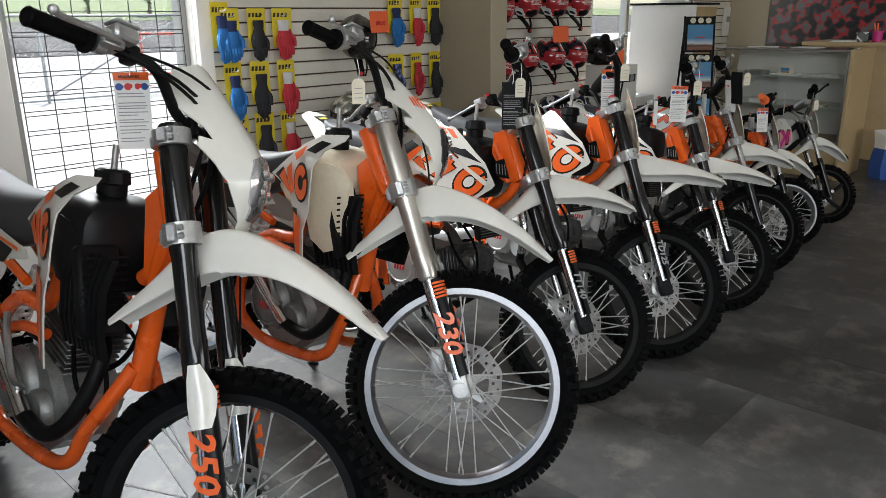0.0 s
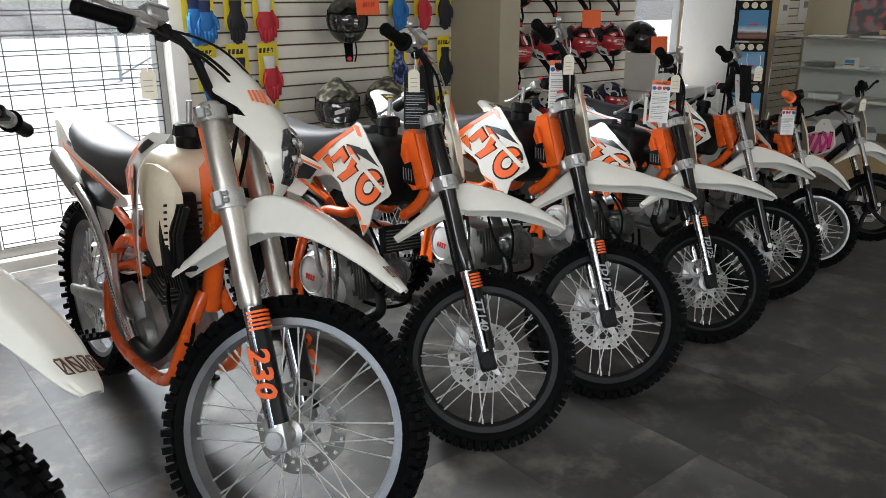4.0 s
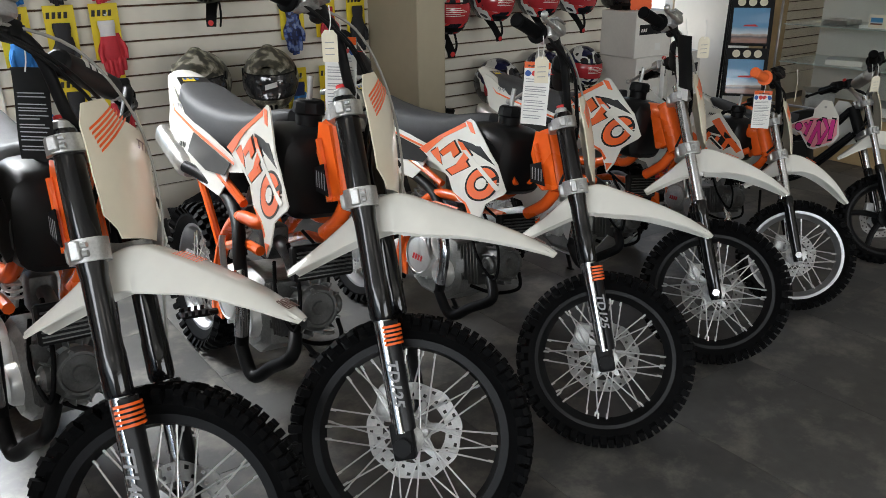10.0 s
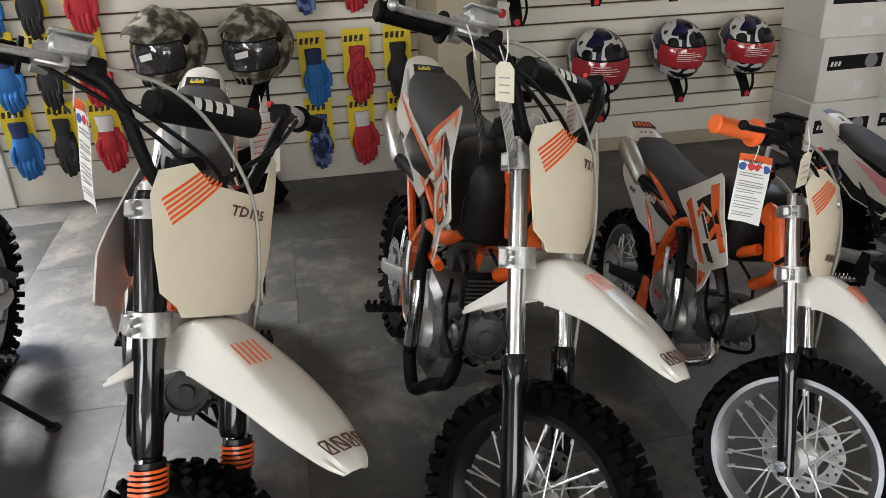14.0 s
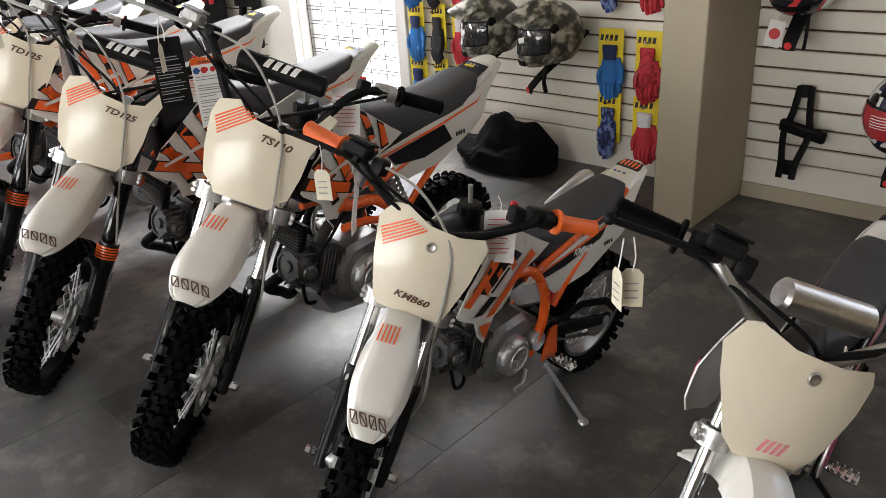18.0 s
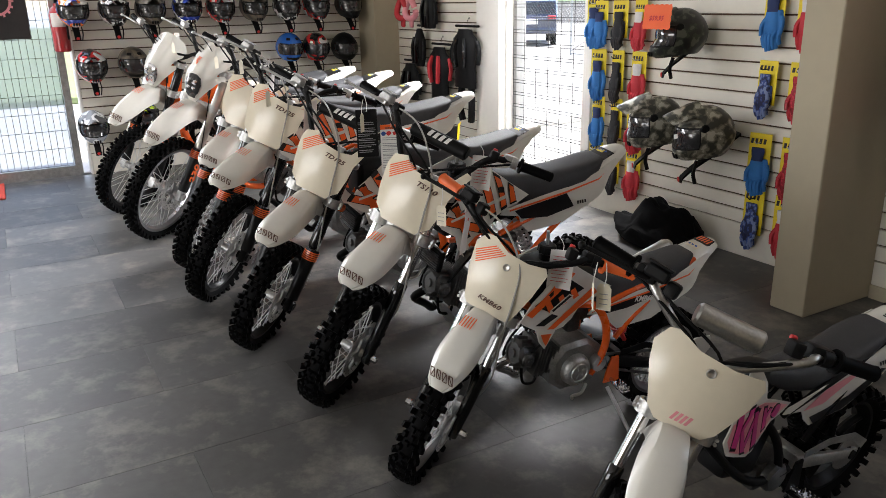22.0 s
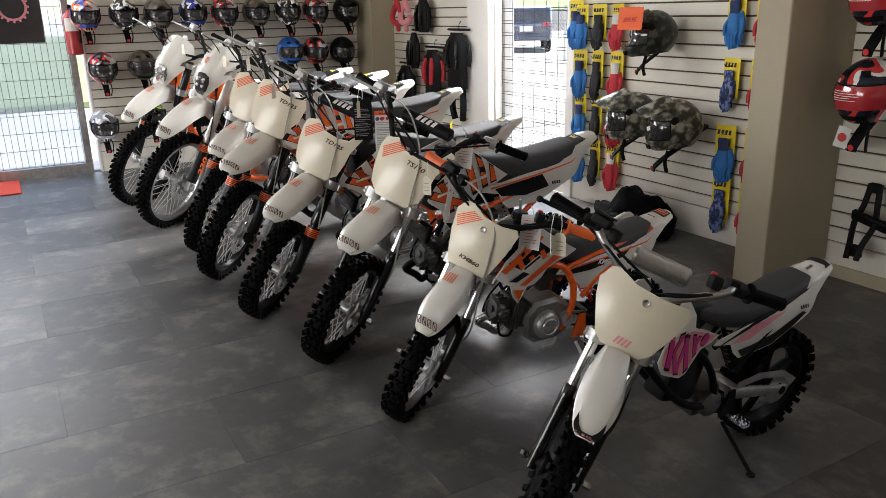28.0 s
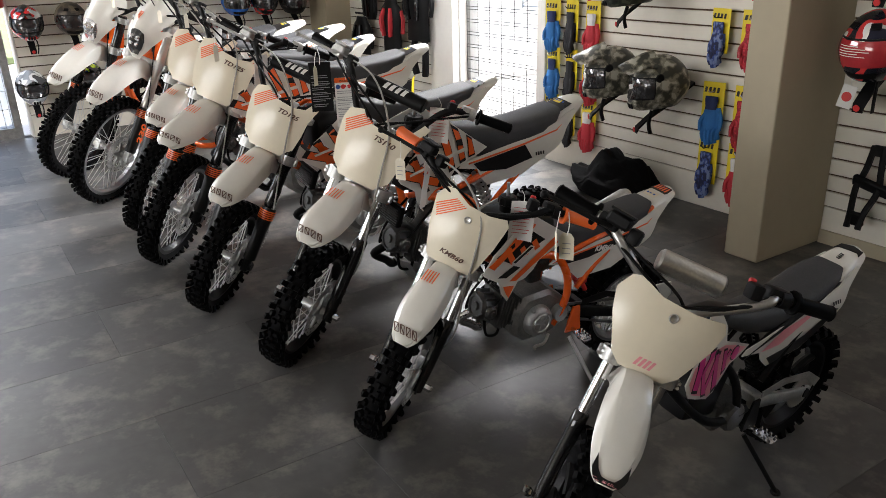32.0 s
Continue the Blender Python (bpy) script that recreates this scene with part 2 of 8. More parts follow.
def box(bm, c, size, rot=(0, 0, 0), bevel=0.004, m=None, seg=1):
    t = bmesh.new()
    bmesh.ops.create_cube(t, size=1)
    bmesh.ops.scale(t, vec=size, verts=t.verts)
    if bevel:
        bmesh.ops.bevel(t, geom=t.edges[:], offset=min(bevel, 0.45 * min(size)), segments=seg, affect="EDGES", profile=0.5)
    k = pose(*c, *rot)
    return absorb(bm, t, k if m is None else m @ k)


def lathe(bm, profile, n=24, m=None, close=False):
    """Turns (radius, height) pairs about the local Y axis."""
    t = bmesh.new()
    rings = []
    for k in range(n):
        a = 2 * math.pi * k / n
        rings.append([t.verts.new((r * math.cos(a), h, r * math.sin(a))) for r, h in profile])
    p = len(profile)
    for k in range(n):
        a, b = rings[k], rings[(k + 1) % n]
        for i in range(p if close else p - 1):
            j = (i + 1) % p
            t.faces.new((a[i], a[j], b[j], b[i]))
    bmesh.ops.remove_doubles(t, verts=t.verts, dist=1e-6)
    bmesh.ops.recalc_face_normals(t, faces=t.faces)
    return absorb(bm, t, m)


def smooth_path(pts, n=6):
    p = [Vector(q) for q in pts]
    if len(p) < 3:
        return p
    out = []
    for i in range(len(p) - 1):
        a, b, c, d = p[max(i - 1, 0)], p[i], p[i + 1], p[min(i + 2, len(p) - 1)]
        for k in range(n):
            s = k / n
            out.append(0.5 * ((2 * b) + (c - a) * s + (2 * a - 5 * b + 4 * c - d) * s * s + (3 * b - a - 3 * c + d) * s ** 3))
    return out + [p[-1]]


def tube(bm, pts, r, n=10, curve=0, m=None, flat=1.0, radii=None):
    """A round (or flattened) bar along points; radii may taper it."""
    p = smooth_path(pts, curve) if curve else [Vector(q) for q in pts]
    t = bmesh.new()
    rings, up = [], None
    for i, q in enumerate(p):
        d = (p[min(i + 1, len(p) - 1)] - p[max(i - 1, 0)]).normalized()
        if up is None:
            up = Vector((0, 0, 1)) if abs(d.z) < 0.9 else Vector((1, 0, 0))
        side = d.cross(up).normalized()
        up = side.cross(d).normalized()
        rr = r if radii is None else radii[0] + (radii[1] - radii[0]) * i / (len(p) - 1)
        rings.append([t.verts.new(q + rr * (math.cos(a) * side * flat + math.sin(a) * up)) for a in (2 * math.pi * k / n for k in range(n))])
    for a, b in zip(rings, rings[1:]):
        for k in range(n):
            t.faces.new((a[k], a[(k + 1) % n], b[(k + 1) % n], b[k]))
    t.faces.new(rings[0][::-1])
    t.faces.new(rings[-1])
    bmesh.ops.recalc_face_normals(t, faces=t.faces)
    return absorb(bm, t, m)


def sheet(bm, poly, fn=None, thick=0.003, cell=0.04, m=None):
    """A plate cut to a flat outline, laid on a curved surface fn(u, v) and given a thickness."""
    t = bmesh.new()
    f = t.faces.new([t.verts.new((u, v, 0)) for u, v in poly])
    us, vs = [q[0] for q in poly], [q[1] for q in poly]
    if cell:
        for axis, lo, hi in ((0, min(us), max(us)), (1, min(vs), max(vs))):
            k = lo + cell
            while k < hi - 1e-4:
                co, no = [0, 0, 0], [0, 0, 0]
                co[axis], no[axis] = k, 1
                bmesh.ops.bisect_plane(t, geom=t.verts[:] + t.edges[:] + t.faces[:], plane_co=co, plane_no=no)
                k += cell
    bmesh.ops.triangulate(t, faces=[q for q in t.faces if len(q.verts) > 4])
    if fn:
        for v in t.verts:
            v.co = Vector(fn(v.co.x, v.co.y))
    bmesh.ops.recalc_face_normals(t, faces=t.faces)
    if thick:
        bmesh.ops.solidify(t, geom=t.faces[:], thickness=thick)
        bmesh.ops.recalc_face_normals(t, faces=t.faces)
    return absorb(bm, t, m)


def loft(bm, rings, closed=True, caps=True, m=None, thick=0.0):
    """Skin over rings of points, each with the same count."""
    t = bmesh.new()
    vs = [[t.verts.new(q) for q in ring] for ring in rings]
    n = len(rings[0])
    for a, b in zip(vs, vs[1:]):
        for k in range(n if closed else n - 1):
            t.faces.new((a[k], a[(k + 1) % n], b[(k + 1) % n], b[k]))
    if closed and caps:
        t.faces.new(vs[0][::-1])
        t.faces.new(vs[-1])
    bmesh.ops.recalc_face_normals(t, faces=t.faces)
    if thick:
        bmesh.ops.solidify(t, geom=t.faces[:], thickness=thick)
        bmesh.ops.recalc_face_normals(t, faces=t.faces)
    return absorb(bm, t, m)


def oval(cx, cy, cz, ry, rz, n=14, power=2.5):
    """A rounded ring in the YZ plane at x = cx."""
    out = []
    for k in range(n):
        a = 2 * math.pi * k / n
        c, s = math.cos(a), math.sin(a)
        out.append((cx, cy + ry * math.copysign(abs(c) ** (2 / power), c), cz + rz * math.copysign(abs(s) ** (2 / power), s)))
    return out


def finish(bm, name, mat, sharp=38):
    lim = math.cos(radians(sharp))
    for f in bm.faces:
        f.smooth = True
    for e in bm.edges:
        if len(e.link_faces) == 2 and e.link_faces[0].normal.dot(e.link_faces[1].normal) < lim:
            e.smooth = False
    me = bpy.data.meshes.new(name)
    bm.to_mesh(me)
    bm.free()
    me.materials.append(mat)
    return me


def part(name, bm, mat, parent=None, label="", m=None, sharp=38):
    """Links a bmesh, or a shared mesh, as one object under a thing or a part."""
    me = bm if isinstance(bm, bpy.types.Mesh) else None
    if me is None:
        bm.normal_update()
        me = finish(bm, name, mat, sharp)
    ob = new(name, me)
    if parent is not None:
        ob.parent = parent
    if m is not None:
        ob.matrix_basis = m
    if label:
        ob["label"] = label
    return ob


def thing(name, m, label, category, group="", kind=""):
    return tagged(_at(new(name), m), label, category, group, kind)


def _at(ob, m):
    ob.matrix_basis = m
    return ob


def solid(name, bm, mat, label, category, group="", kind="", m=None, sharp=38):
    return tagged(part(name, bm, mat, None, "", m, sharp), label, category, group, kind)


_texts = {}


def lettering(text, size, depth=0.0006):
    """A mesh of letters in the built-in font, centred, in the XY plane."""
    if (text, size) not in _texts:
        cu = bpy.data.curves.new("lettering", "FONT")
        cu.body, cu.size, cu.align_x, cu.align_y, cu.extrude, cu.resolution_u = text, size, "CENTER", "CENTER", depth, 2
        cu.offset, cu.shear = size * 0.028, 0.22
        ob = bpy.data.objects.new("lettering", cu)
        _texts[text, size] = bpy.data.meshes.new_from_object(ob)
        bpy.data.objects.remove(ob)
    return _texts[text, size]


def letters(bm, text, size, m):
    t = bmesh.new()
    t.from_mesh(lettering(text, size))
    return absorb(bm, t, m)


# ---- the room ----
X0, X1, Y0, YW, CEIL = -0.88, 11.0, -5.0, 4.05, 2.75
PITCH = 0.0805


def structure(name, bm, mat, label, category="wall"):
    return solid(name, bm, mat, label, category, kind="structure")


def block(x0, x1, y0, y1, z0, z1, bevel=0.0, bm=None):
    return box(bm or bmesh.new(), ((x0 + x1) / 2, (y0 + y1) / 2, (z0 + z1) / 2), (x1 - x0, y1 - y0, z1 - z0), bevel=bevel)


structure("ceiling", block(X0 - 0.2, X1 + 0.2, Y0 - 0.2, YW + 0.3, CEIL, CEIL + 0.1), CEILM, "white lay-in tile ceiling over the showroom", "ceiling")
bm = bmesh.new()
for a, b, c, d in ((X0 - 0.2, 2.8, 0, CEIL), (7.2, X1 + 0.2, 0, CEIL), (2.8, 7.2, 0, 0.55), (2.8, 7.2, 2.35, CEIL)):
    block(a, b, Y0 - 0.2, Y0, c, d, bm=bm)
structure("wall_south", bm, WALLP, "plain cream painted wall round the assumed front window")
structure("wall_east", block(X1, X1 + 0.2, Y0, YW + 0.2, 0, CEIL), WALLP, "plain cream painted wall at the far end")

# north wall: piers, headers and sills round its two windows
WIN = (1.335, 2.325)
WIN2 = (6.43, 8.4)
bm = bmesh.new()
for a, b in ((X0 - 0.2, WIN[0]), (WIN[1], WIN2[0]), (WIN2[1], X1 + 0.2)):
    block(a, b, YW + 0.02, YW + 0.2, 0, CEIL, bm=bm)
block(WIN[0], WIN[1], YW + 0.02, YW + 0.2, 2.45, CEIL, bm=bm)
block(WIN[0], WIN[1], YW + 0.02, YW + 0.2, 0, 0.06, bm=bm)
block(WIN2[0], WIN2[1], YW + 0.02, YW + 0.2, 2.45, CEIL, bm=bm)
block(WIN2[0], WIN2[1], YW + 0.02, YW + 0.2, 0, 0.55, bm=bm)
structure("wall_north", bm, WHITEP, "white painted masonry wall behind the slat panels")

# west wall: glazed shopfront with a glass door
DOOR = (0.0, 1.06)
bm = bmesh.new()
block(X0 - 0.2, X0 - 0.02, DOOR[1] + 0.06, YW + 0.02, 0, CEIL, bm=bm)
block(X0 - 0.2, X0 - 0.02, Y0, DOOR[1] + 0.06, 2.5, CEIL, bm=bm)
block(X0 - 0.2, X0 - 0.02, Y0, -4.2, 0, 2.5, bm=bm)
structure("wall_west", bm, WHITEP, "white painted shopfront wall round the glass door")


def slat_wall(name, origin, along, length, label, z0=0.185, z1=2.62):
    """A slat panel wall: brown grooves between cream strips, over a plain base panel. along: angle of its run, degrees."""
    m = pose(*origin, 0, 0, along)
    back = bmesh.new()
    box(back, (length / 2, 0.006, (z0 + z1) / 2), (length, 0.008, z1 - z0), bevel=0)
    w = solid(name, back, GROOVE, label, "wall", kind="structure", m=m)
    base = bmesh.new()
    box(base, (length / 2, -0.004, z0 / 2), (length, 0.016, z0), bevel=0.003)
    part("base_panel", base, SLAT, w)
    strip = bmesh.new()
    h = PITCH - 0.0095
    prof = [(0.002, 0), (-0.010, 0), (-0.012, 0.002), (-0.012, h - 0.002), (-0.010, h), (0.002, h)]
    loft(strip, [[(x, y, z) for y, z in prof] for x in (0, length)])
    me = finish(strip, "slat", SLAT)
    z = z0 + 0.006
    while z + h < z1:
        part("slat", me, SLAT, w, m=pose(0, 0, z))
        z += PITCH
    return w


slat_wall("wall_panel_gloves", (2.415, YW, 0), 0, 4.318 - 2.415, "cream slat panel wall hung with gloves and helmets")
slat_wall("wall_panel_vests", (-0.50, YW, 0), 0, 1.484, "cream slat panel wall hung with body armour")
slat_wall("wall_panel_helmets", (4.505, YW, 0), 0, 1.89, "cream slat panel wall with rows of red-visored helmets")
slat_wall("wall_panel_entrance", (X0, 1.14, 0), 90, 2.64, "cream slat panel wall with rows of motocross helmets")
slat_wall("wall_panel_office", (8.45, YW - 0.005, 0), 0, 2.4, "cream slat panel wall pinned with papers")

structure("column_1", block(4.320, 4.503, 3.548, YW + 0.02, 0, CEIL, 0.006), WALLP, "cream painted square column between the slat panels", "column")
structure("column_2", block(X0 - 0.01, -0.502, 3.78, YW + 0.02, 0, CEIL, 0.006), WALLP, "cream painted corner column", "column")
structure("trim_1", block(0.986, WIN[0] - 0.02, YW - 0.045, YW + 0.018, 0, CEIL, 0.004), WHITEP, "white pilaster beside the window", "trim")
structure("trim_2", block(WIN[1], 2.413, YW - 0.03, YW + 0.018, 0, CEIL, 0.004), WHITEP, "white window jamb", "trim")
structure("trim_3", block(X0 - 0.02, X0 + 0.015, DOOR[1] + 0.06, 1.138, 0, CEIL, 0.004), WHITEP, "white trim beside the door", "trim")
structure("baseboard", block(4.506, 6.38, YW - 0.022, YW - 0.013, 0, 0.07, 0.002), WALLP, "cream painted baseboard", "baseboard")


def window(name, x0, x1, z0, z1, y, label, mull=()):
    w = solid(name, block(x0, x1, y - 0.03, y + 0.05, z0, z0 + 0.05, 0.003), ALUG, label, "window", kind="structure")
    for n, b in (("window_frame", (x0, x1, z1 - 0.05, z1)), ("window_frame", (x0, x0 + 0.045, z0 + 0.05, z1 - 0.05)), ("window_frame", (x1 - 0.045, x1, z0 + 0.05, z1 - 0.05))):
        part(n, block(b[0], b[1], y - 0.03, y + 0.05, b[2], b[3], 0.003), ALUG, w)
    for q in mull:
        part("mullion", block(q - 0.025, q + 0.025, y - 0.03, y + 0.05, z0 + 0.05, z1 - 0.05, 0.003), ALUG, w)
    t = bmesh.new()
    t.faces.new([t.verts.new(q) for q in ((x0 + 0.045, y + 0.008, z0 + 0.05), (x1 - 0.045, y + 0.008, z0 + 0.05), (x1 - 0.045, y + 0.008, z1 - 0.05), (x0 + 0.045, y + 0.008, z1 - 0.05))])
    g = part("pane", t, GLASS, w)
    g.visible_shadow = False
    return w


window("window_1", WIN[0], WIN[1], 0.06, 2.45, YW + 0.11, "tall shop window with a dark frame")
# assumed south window, never in view; gives the fill lamp an opening
window("window_6", 2.8, 7.2, 0.55, 2.35, Y0 - 0.1, "assumed wide front shop window, never in view", (4.27, 5.73))
window("window_2", WIN2[0], WIN2[1], 0.55, 2.45, YW + 0.11, "bright shop window behind the counter", (7.2,))


def wire_grid(name, m, w, h, vs, hs, label, pair=0.0, r=0.0026):
    """A welded wire grid panel, upright in its local XZ plane."""
    g = thing(name, m, label, "grid panel")
    v = bmesh.new()
    tube(v, [(0, 0, 0), (0, 0, h)], r, 6)
    vm = finish(v, "upright_wire", WIRE)
    q = bmesh.new()
    tube(q, [(0, 0, 0), (w, 0, 0)], r, 6)
    hm = finish(q, "cross_wire", WIRE)
    n = int(round(w / vs))
    for k in range(n + 1):
        part("upright_wire", vm, WIRE, g, m=pose(k * w / n, 0, 0))
    n = int(round(h / hs))
    for k in range(n + 1):
        part("cross_wire", hm, WIRE, g, m=pose(0, 0.005, k * h / n))
        if pair:
            part("cross_wire", hm, WIRE, g, m=pose(0, 0.005, k * h / n + pair))
    return g


wire_grid("security_grid", pose(WIN[0] + 0.05, YW + 0.05, 0.12), WIN[1] - WIN[0] - 0.1, 2.28, 0.155, 0.095, "black welded wire security grid inside the window", 0.022)

# glass entrance door and shopfront panes
def glazed(name, y0, y1, label, category="window", rail=0.09):
    x = X0 - 0.06
    w = solid(name, block(x - 0.03, x + 0.03, y0, y1, 0.0, rail, 0.003), ALUF if category == "window" else ALU, label, category, kind="structure")
    mt = ALUF if category == "window" else ALU
    part("frame", block(x - 0.03, x + 0.03, y0, y0 + 0.06, rail, 2.5, 0.003), mt, w)
    part("frame", block(x - 0.03, x + 0.03, y1 - 0.06, y1, rail, 2.5, 0.003), mt, w)
    part("frame", block(x - 0.03, x + 0.03, y0 + 0.06, y1 - 0.06, 2.42, 2.5, 0.003), mt, w)
    t = bmesh.new()
    t.faces.new([t.verts.new(q) for q in ((x, y0 + 0.06, rail), (x, y1 - 0.06, rail), (x, y1 - 0.06, 2.42), (x, y0 + 0.06, 2.42))])
    g = part("pane", t, GLASS_FILM, w)
    g.visible_shadow = False
    return w


glazed("door_1", DOOR[0], DOOR[1], "aluminium framed glass entrance door", "door")
for i, (a, b) in enumerate(((-1.4, 0.0), (-2.8, -1.4), (-4.2, -2.8))):
    glazed(f"window_{i + 3}", a, b, "full-height shopfront window pane")
wire_grid("security_grid", pose(X0 - 0.015, DOOR[0] + 0.07, 0.1, 0, 0, 90), DOOR[1] - DOOR[0] - 0.14, 2.3, 0.052, 0.15, "black wire security grid inside the glass door", 0.0, 0.0022)

# ---- outside: ground, road, bank, fence ----
ASPH = material("sunlit_asphalt", (0.42, 0.415, 0.40), 0.9, vary=0.2, scale=0.6, bump=0.2)
GRASS = material("grass", (0.17, 0.22, 0.10), 0.9, vary=0.4, scale=0.5, bump=0.3, bscale=8)
CONC = material("concrete_walk", (0.42, 0.41, 0.39), 0.85, vary=0.12, scale=1.2, bump=0.1)
gr = bmesh.new()
bmesh.ops.create_grid(gr, x_segments=2, y_segments=2, size=600)
structure("ground", gr, ASPH, "pale asphalt parking ground round the shop", "ground").location = (0, 0, -0.09)
structure("pavement", block(X0 - 2.6, X0 - 0.2, -12, 12, -0.09, -0.01, 0.01), CONC, "concrete walk before the entrance", "pavement")
structure("lawn_1", block(-60, -7.5, -30, 7, -0.09, 0.03, 0.02), GRASS, "green lawn beyond the entrance walk", "lawn")
GRAVEL = material("dark_gravel", (0.10, 0.10, 0.10), 0.95, vary=0.5, scale=2.0, bump=0.5, bscale=6)
bk = bmesh.new()
loft(bk, [[(x, 31, -0.12), (x, 33, 0.35), (x, 36, 1.1), (x, 38, 1.2), (x, 90, 1.6), (x, 90, -0.2)] for x in (-80, -40, 0, 40, 80)])
structure("bank", bk, GRAVEL, "dark gravel bank beyond the parking ground", "ground")
tp = bmesh.new()
loft(tp, [[(x, 36.4, 1.16), (x, 38, 1.4), (x, 60, 2.2), (x, 89, 3.2), (x, 89, 1.0)] for x in (-80, -40, 0, 40, 80)])
structure("lawn_2", tp, GRASS, "green top of the bank", "lawn")

# floor of half-bonded tiles
sub = block(X0 - 0.01, X1 + 0.01, Y0 - 0.01, YW + 0.02, -0.08, -0.004)
floor = structure("floor", sub, INK, "dark grey stone-look vinyl tile floor", "floor")
TX, TY = 0.4925, 0.968

# assumed ceiling troffers, never in view: housing, diffuser and an added fill lamp
for tx, ty, watts in ((1.6, 0.6, 1.2), (4.4, 0.6, 0.5), (7.2, 0.6, 0.2), (1.8, -2.2, 2.0), (4.6, -2.2, 1.0)):
    lamp = thing("ceiling_light", pose(tx, ty, CEIL), "assumed recessed fluorescent ceiling light with a white diffuser, never in view", "ceiling light", "ceiling lights")
    part("housing", block(-0.61, 0.61, -0.31, 0.31, -0.03, 0.0, 0.004), WHITEP, lamp)
    part("diffuser", block(-0.58, 0.58, -0.28, 0.28, -0.034, -0.031), PAPER, lamp)
    area("ceiling_tubes", pose(tx, ty, CEIL - 0.04), 1.15, 0.55, watts, (1.0, 0.94, 0.86))


# ---- wheels ----
_cache = {}


def cached(key, make):
    if key not in _cache:
        _cache[key] = make()
    return _cache[key]


def tyre_mesh(R, w, rim):
    bm = bmesh.new()
    kh = 0.0075 + 0.003 * (R > 0.24)
    c = R - kh
    prof = [(rim, -0.30 * w), (rim + 0.012, -0.40 * w), (rim + 0.5 * (c - rim), -0.49 * w), (c - 0.014, -0.42 * w), (c - 0.003, -0.24 * w), (c, 0),
            (c - 0.003, 0.24 * w), (c - 0.014, 0.42 * w), (rim + 0.5 * (c - rim), 0.49 * w), (rim + 0.012, 0.40 * w), (rim, 0.30 * w)]
    lathe(bm, prof, 60, close=True)
    return finish(bm, "tyre", RUBBER)


def tread_mesh(R, w):
    bm = bmesh.new()
    c = R - 0.0075 - 0.003 * (R > 0.24)
    n = int(2 * math.pi * R / 0.0225) // 4 * 4
    faces = ((0, 1, 5, 4), (1, 2, 6, 5), (2, 3, 7, 6), (3, 0, 4, 7), (4, 5, 6, 7))

    def knob(a, y, tilt, lx, ly, base, top):
        vs = []
        for r, k in ((base, 1.0), (top, 0.82)):
            for sx, sy in ((-1, -1), (1, -1), (1, 1), (-1, 1)):
                yy = y + sy * ly * k * math.cos(tilt) + (r - base) * math.sin(tilt)
                rr = r - sy * ly * k * math.sin(tilt)
                aa = a + sx * lx * k / R
                vs.append(bm.verts.new((rr * math.cos(aa), yy, rr * math.sin(aa))))
        for f in faces:
            bm.faces.new([vs[i] for i in f])
    for k in range(n):
        a = 2 * math.pi * k / n
        if k % 2:
            knob(a, 0.13 * w, 0.1, 0.0088, 0.112 * w, c - 0.004, R)
            knob(a, -0.13 * w, -0.1, 0.0088, 0.112 * w, c - 0.004, R)
            knob(a, 0.44 * w, 0.9, 0.0108, 0.105 * w, c - 0.018, R - 0.009)
            knob(a, -0.44 * w, -0.9, 0.0108, 0.105 * w, c - 0.018, R - 0.009)
        else:
            knob(a, 0.31 * w, 0.45, 0.0094, 0.105 * w, c - 0.010, R - 0.003)
            knob(a, -0.31 * w, -0.45, 0.0094, 0.105 * w, c - 0.010, R - 0.003)
            if k % 4 == 0:
                knob(a, 0, 0, 0.0078, 0.085 * w, c - 0.004, R - 0.001)
    bmesh.ops.recalc_face_normals(bm, faces=bm.faces)
    return finish(bm, "tread", RUBBER)


def rim_mesh(rim, w, mat):
    bm = bmesh.new()
    h, fl = 0.30 * w, 0.012 if rim > 0.19 else 0.004
    lathe(bm, [(rim + 0.006, -h), (rim + 0.006, -h - 0.004), (rim - fl, -h - 0.003), (rim - 0.016, -0.5 * h), (rim - 0.022, 0), (rim - 0.016, 0.5 * h),
               (rim - fl, h + 0.003), (rim + 0.006, h + 0.004), (rim + 0.006, h), (rim - 0.004, 0)], 64, close=True)
    return finish(bm, "rim", mat)


def disc_mesh(r):
    bm = bmesh.new()
    n, radii = 72, [0.66, 0.73, 0.80, 0.87, 0.94, 1.0]
    vs = []
    for k in range(n):
        a = 2 * math.pi * k / n
        w = 1 + 0.02 * math.cos(a * 9)
        vs.append([bm.verts.new((r * q * (w if q > 0.9 else 1) * math.cos(a), 0, r * q * (w if q > 0.9 else 1) * math.sin(a))) for q in radii])
    for k in range(n):
        for i in range(5):
            if (i == 1 and k % 4 == 0) or (i == 3 and k % 4 == 2):
                continue
            a, b = vs[k], vs[(k + 1) % n]
            bm.faces.new((a[i], a[i + 1], b[i + 1], b[i]))
    bmesh.ops.solidify(bm, geom=bm.faces[:], thickness=0.003)
    bmesh.ops.recalc_face_normals(bm, faces=bm.faces)
    return finish(bm, "brake_disc", DISC)


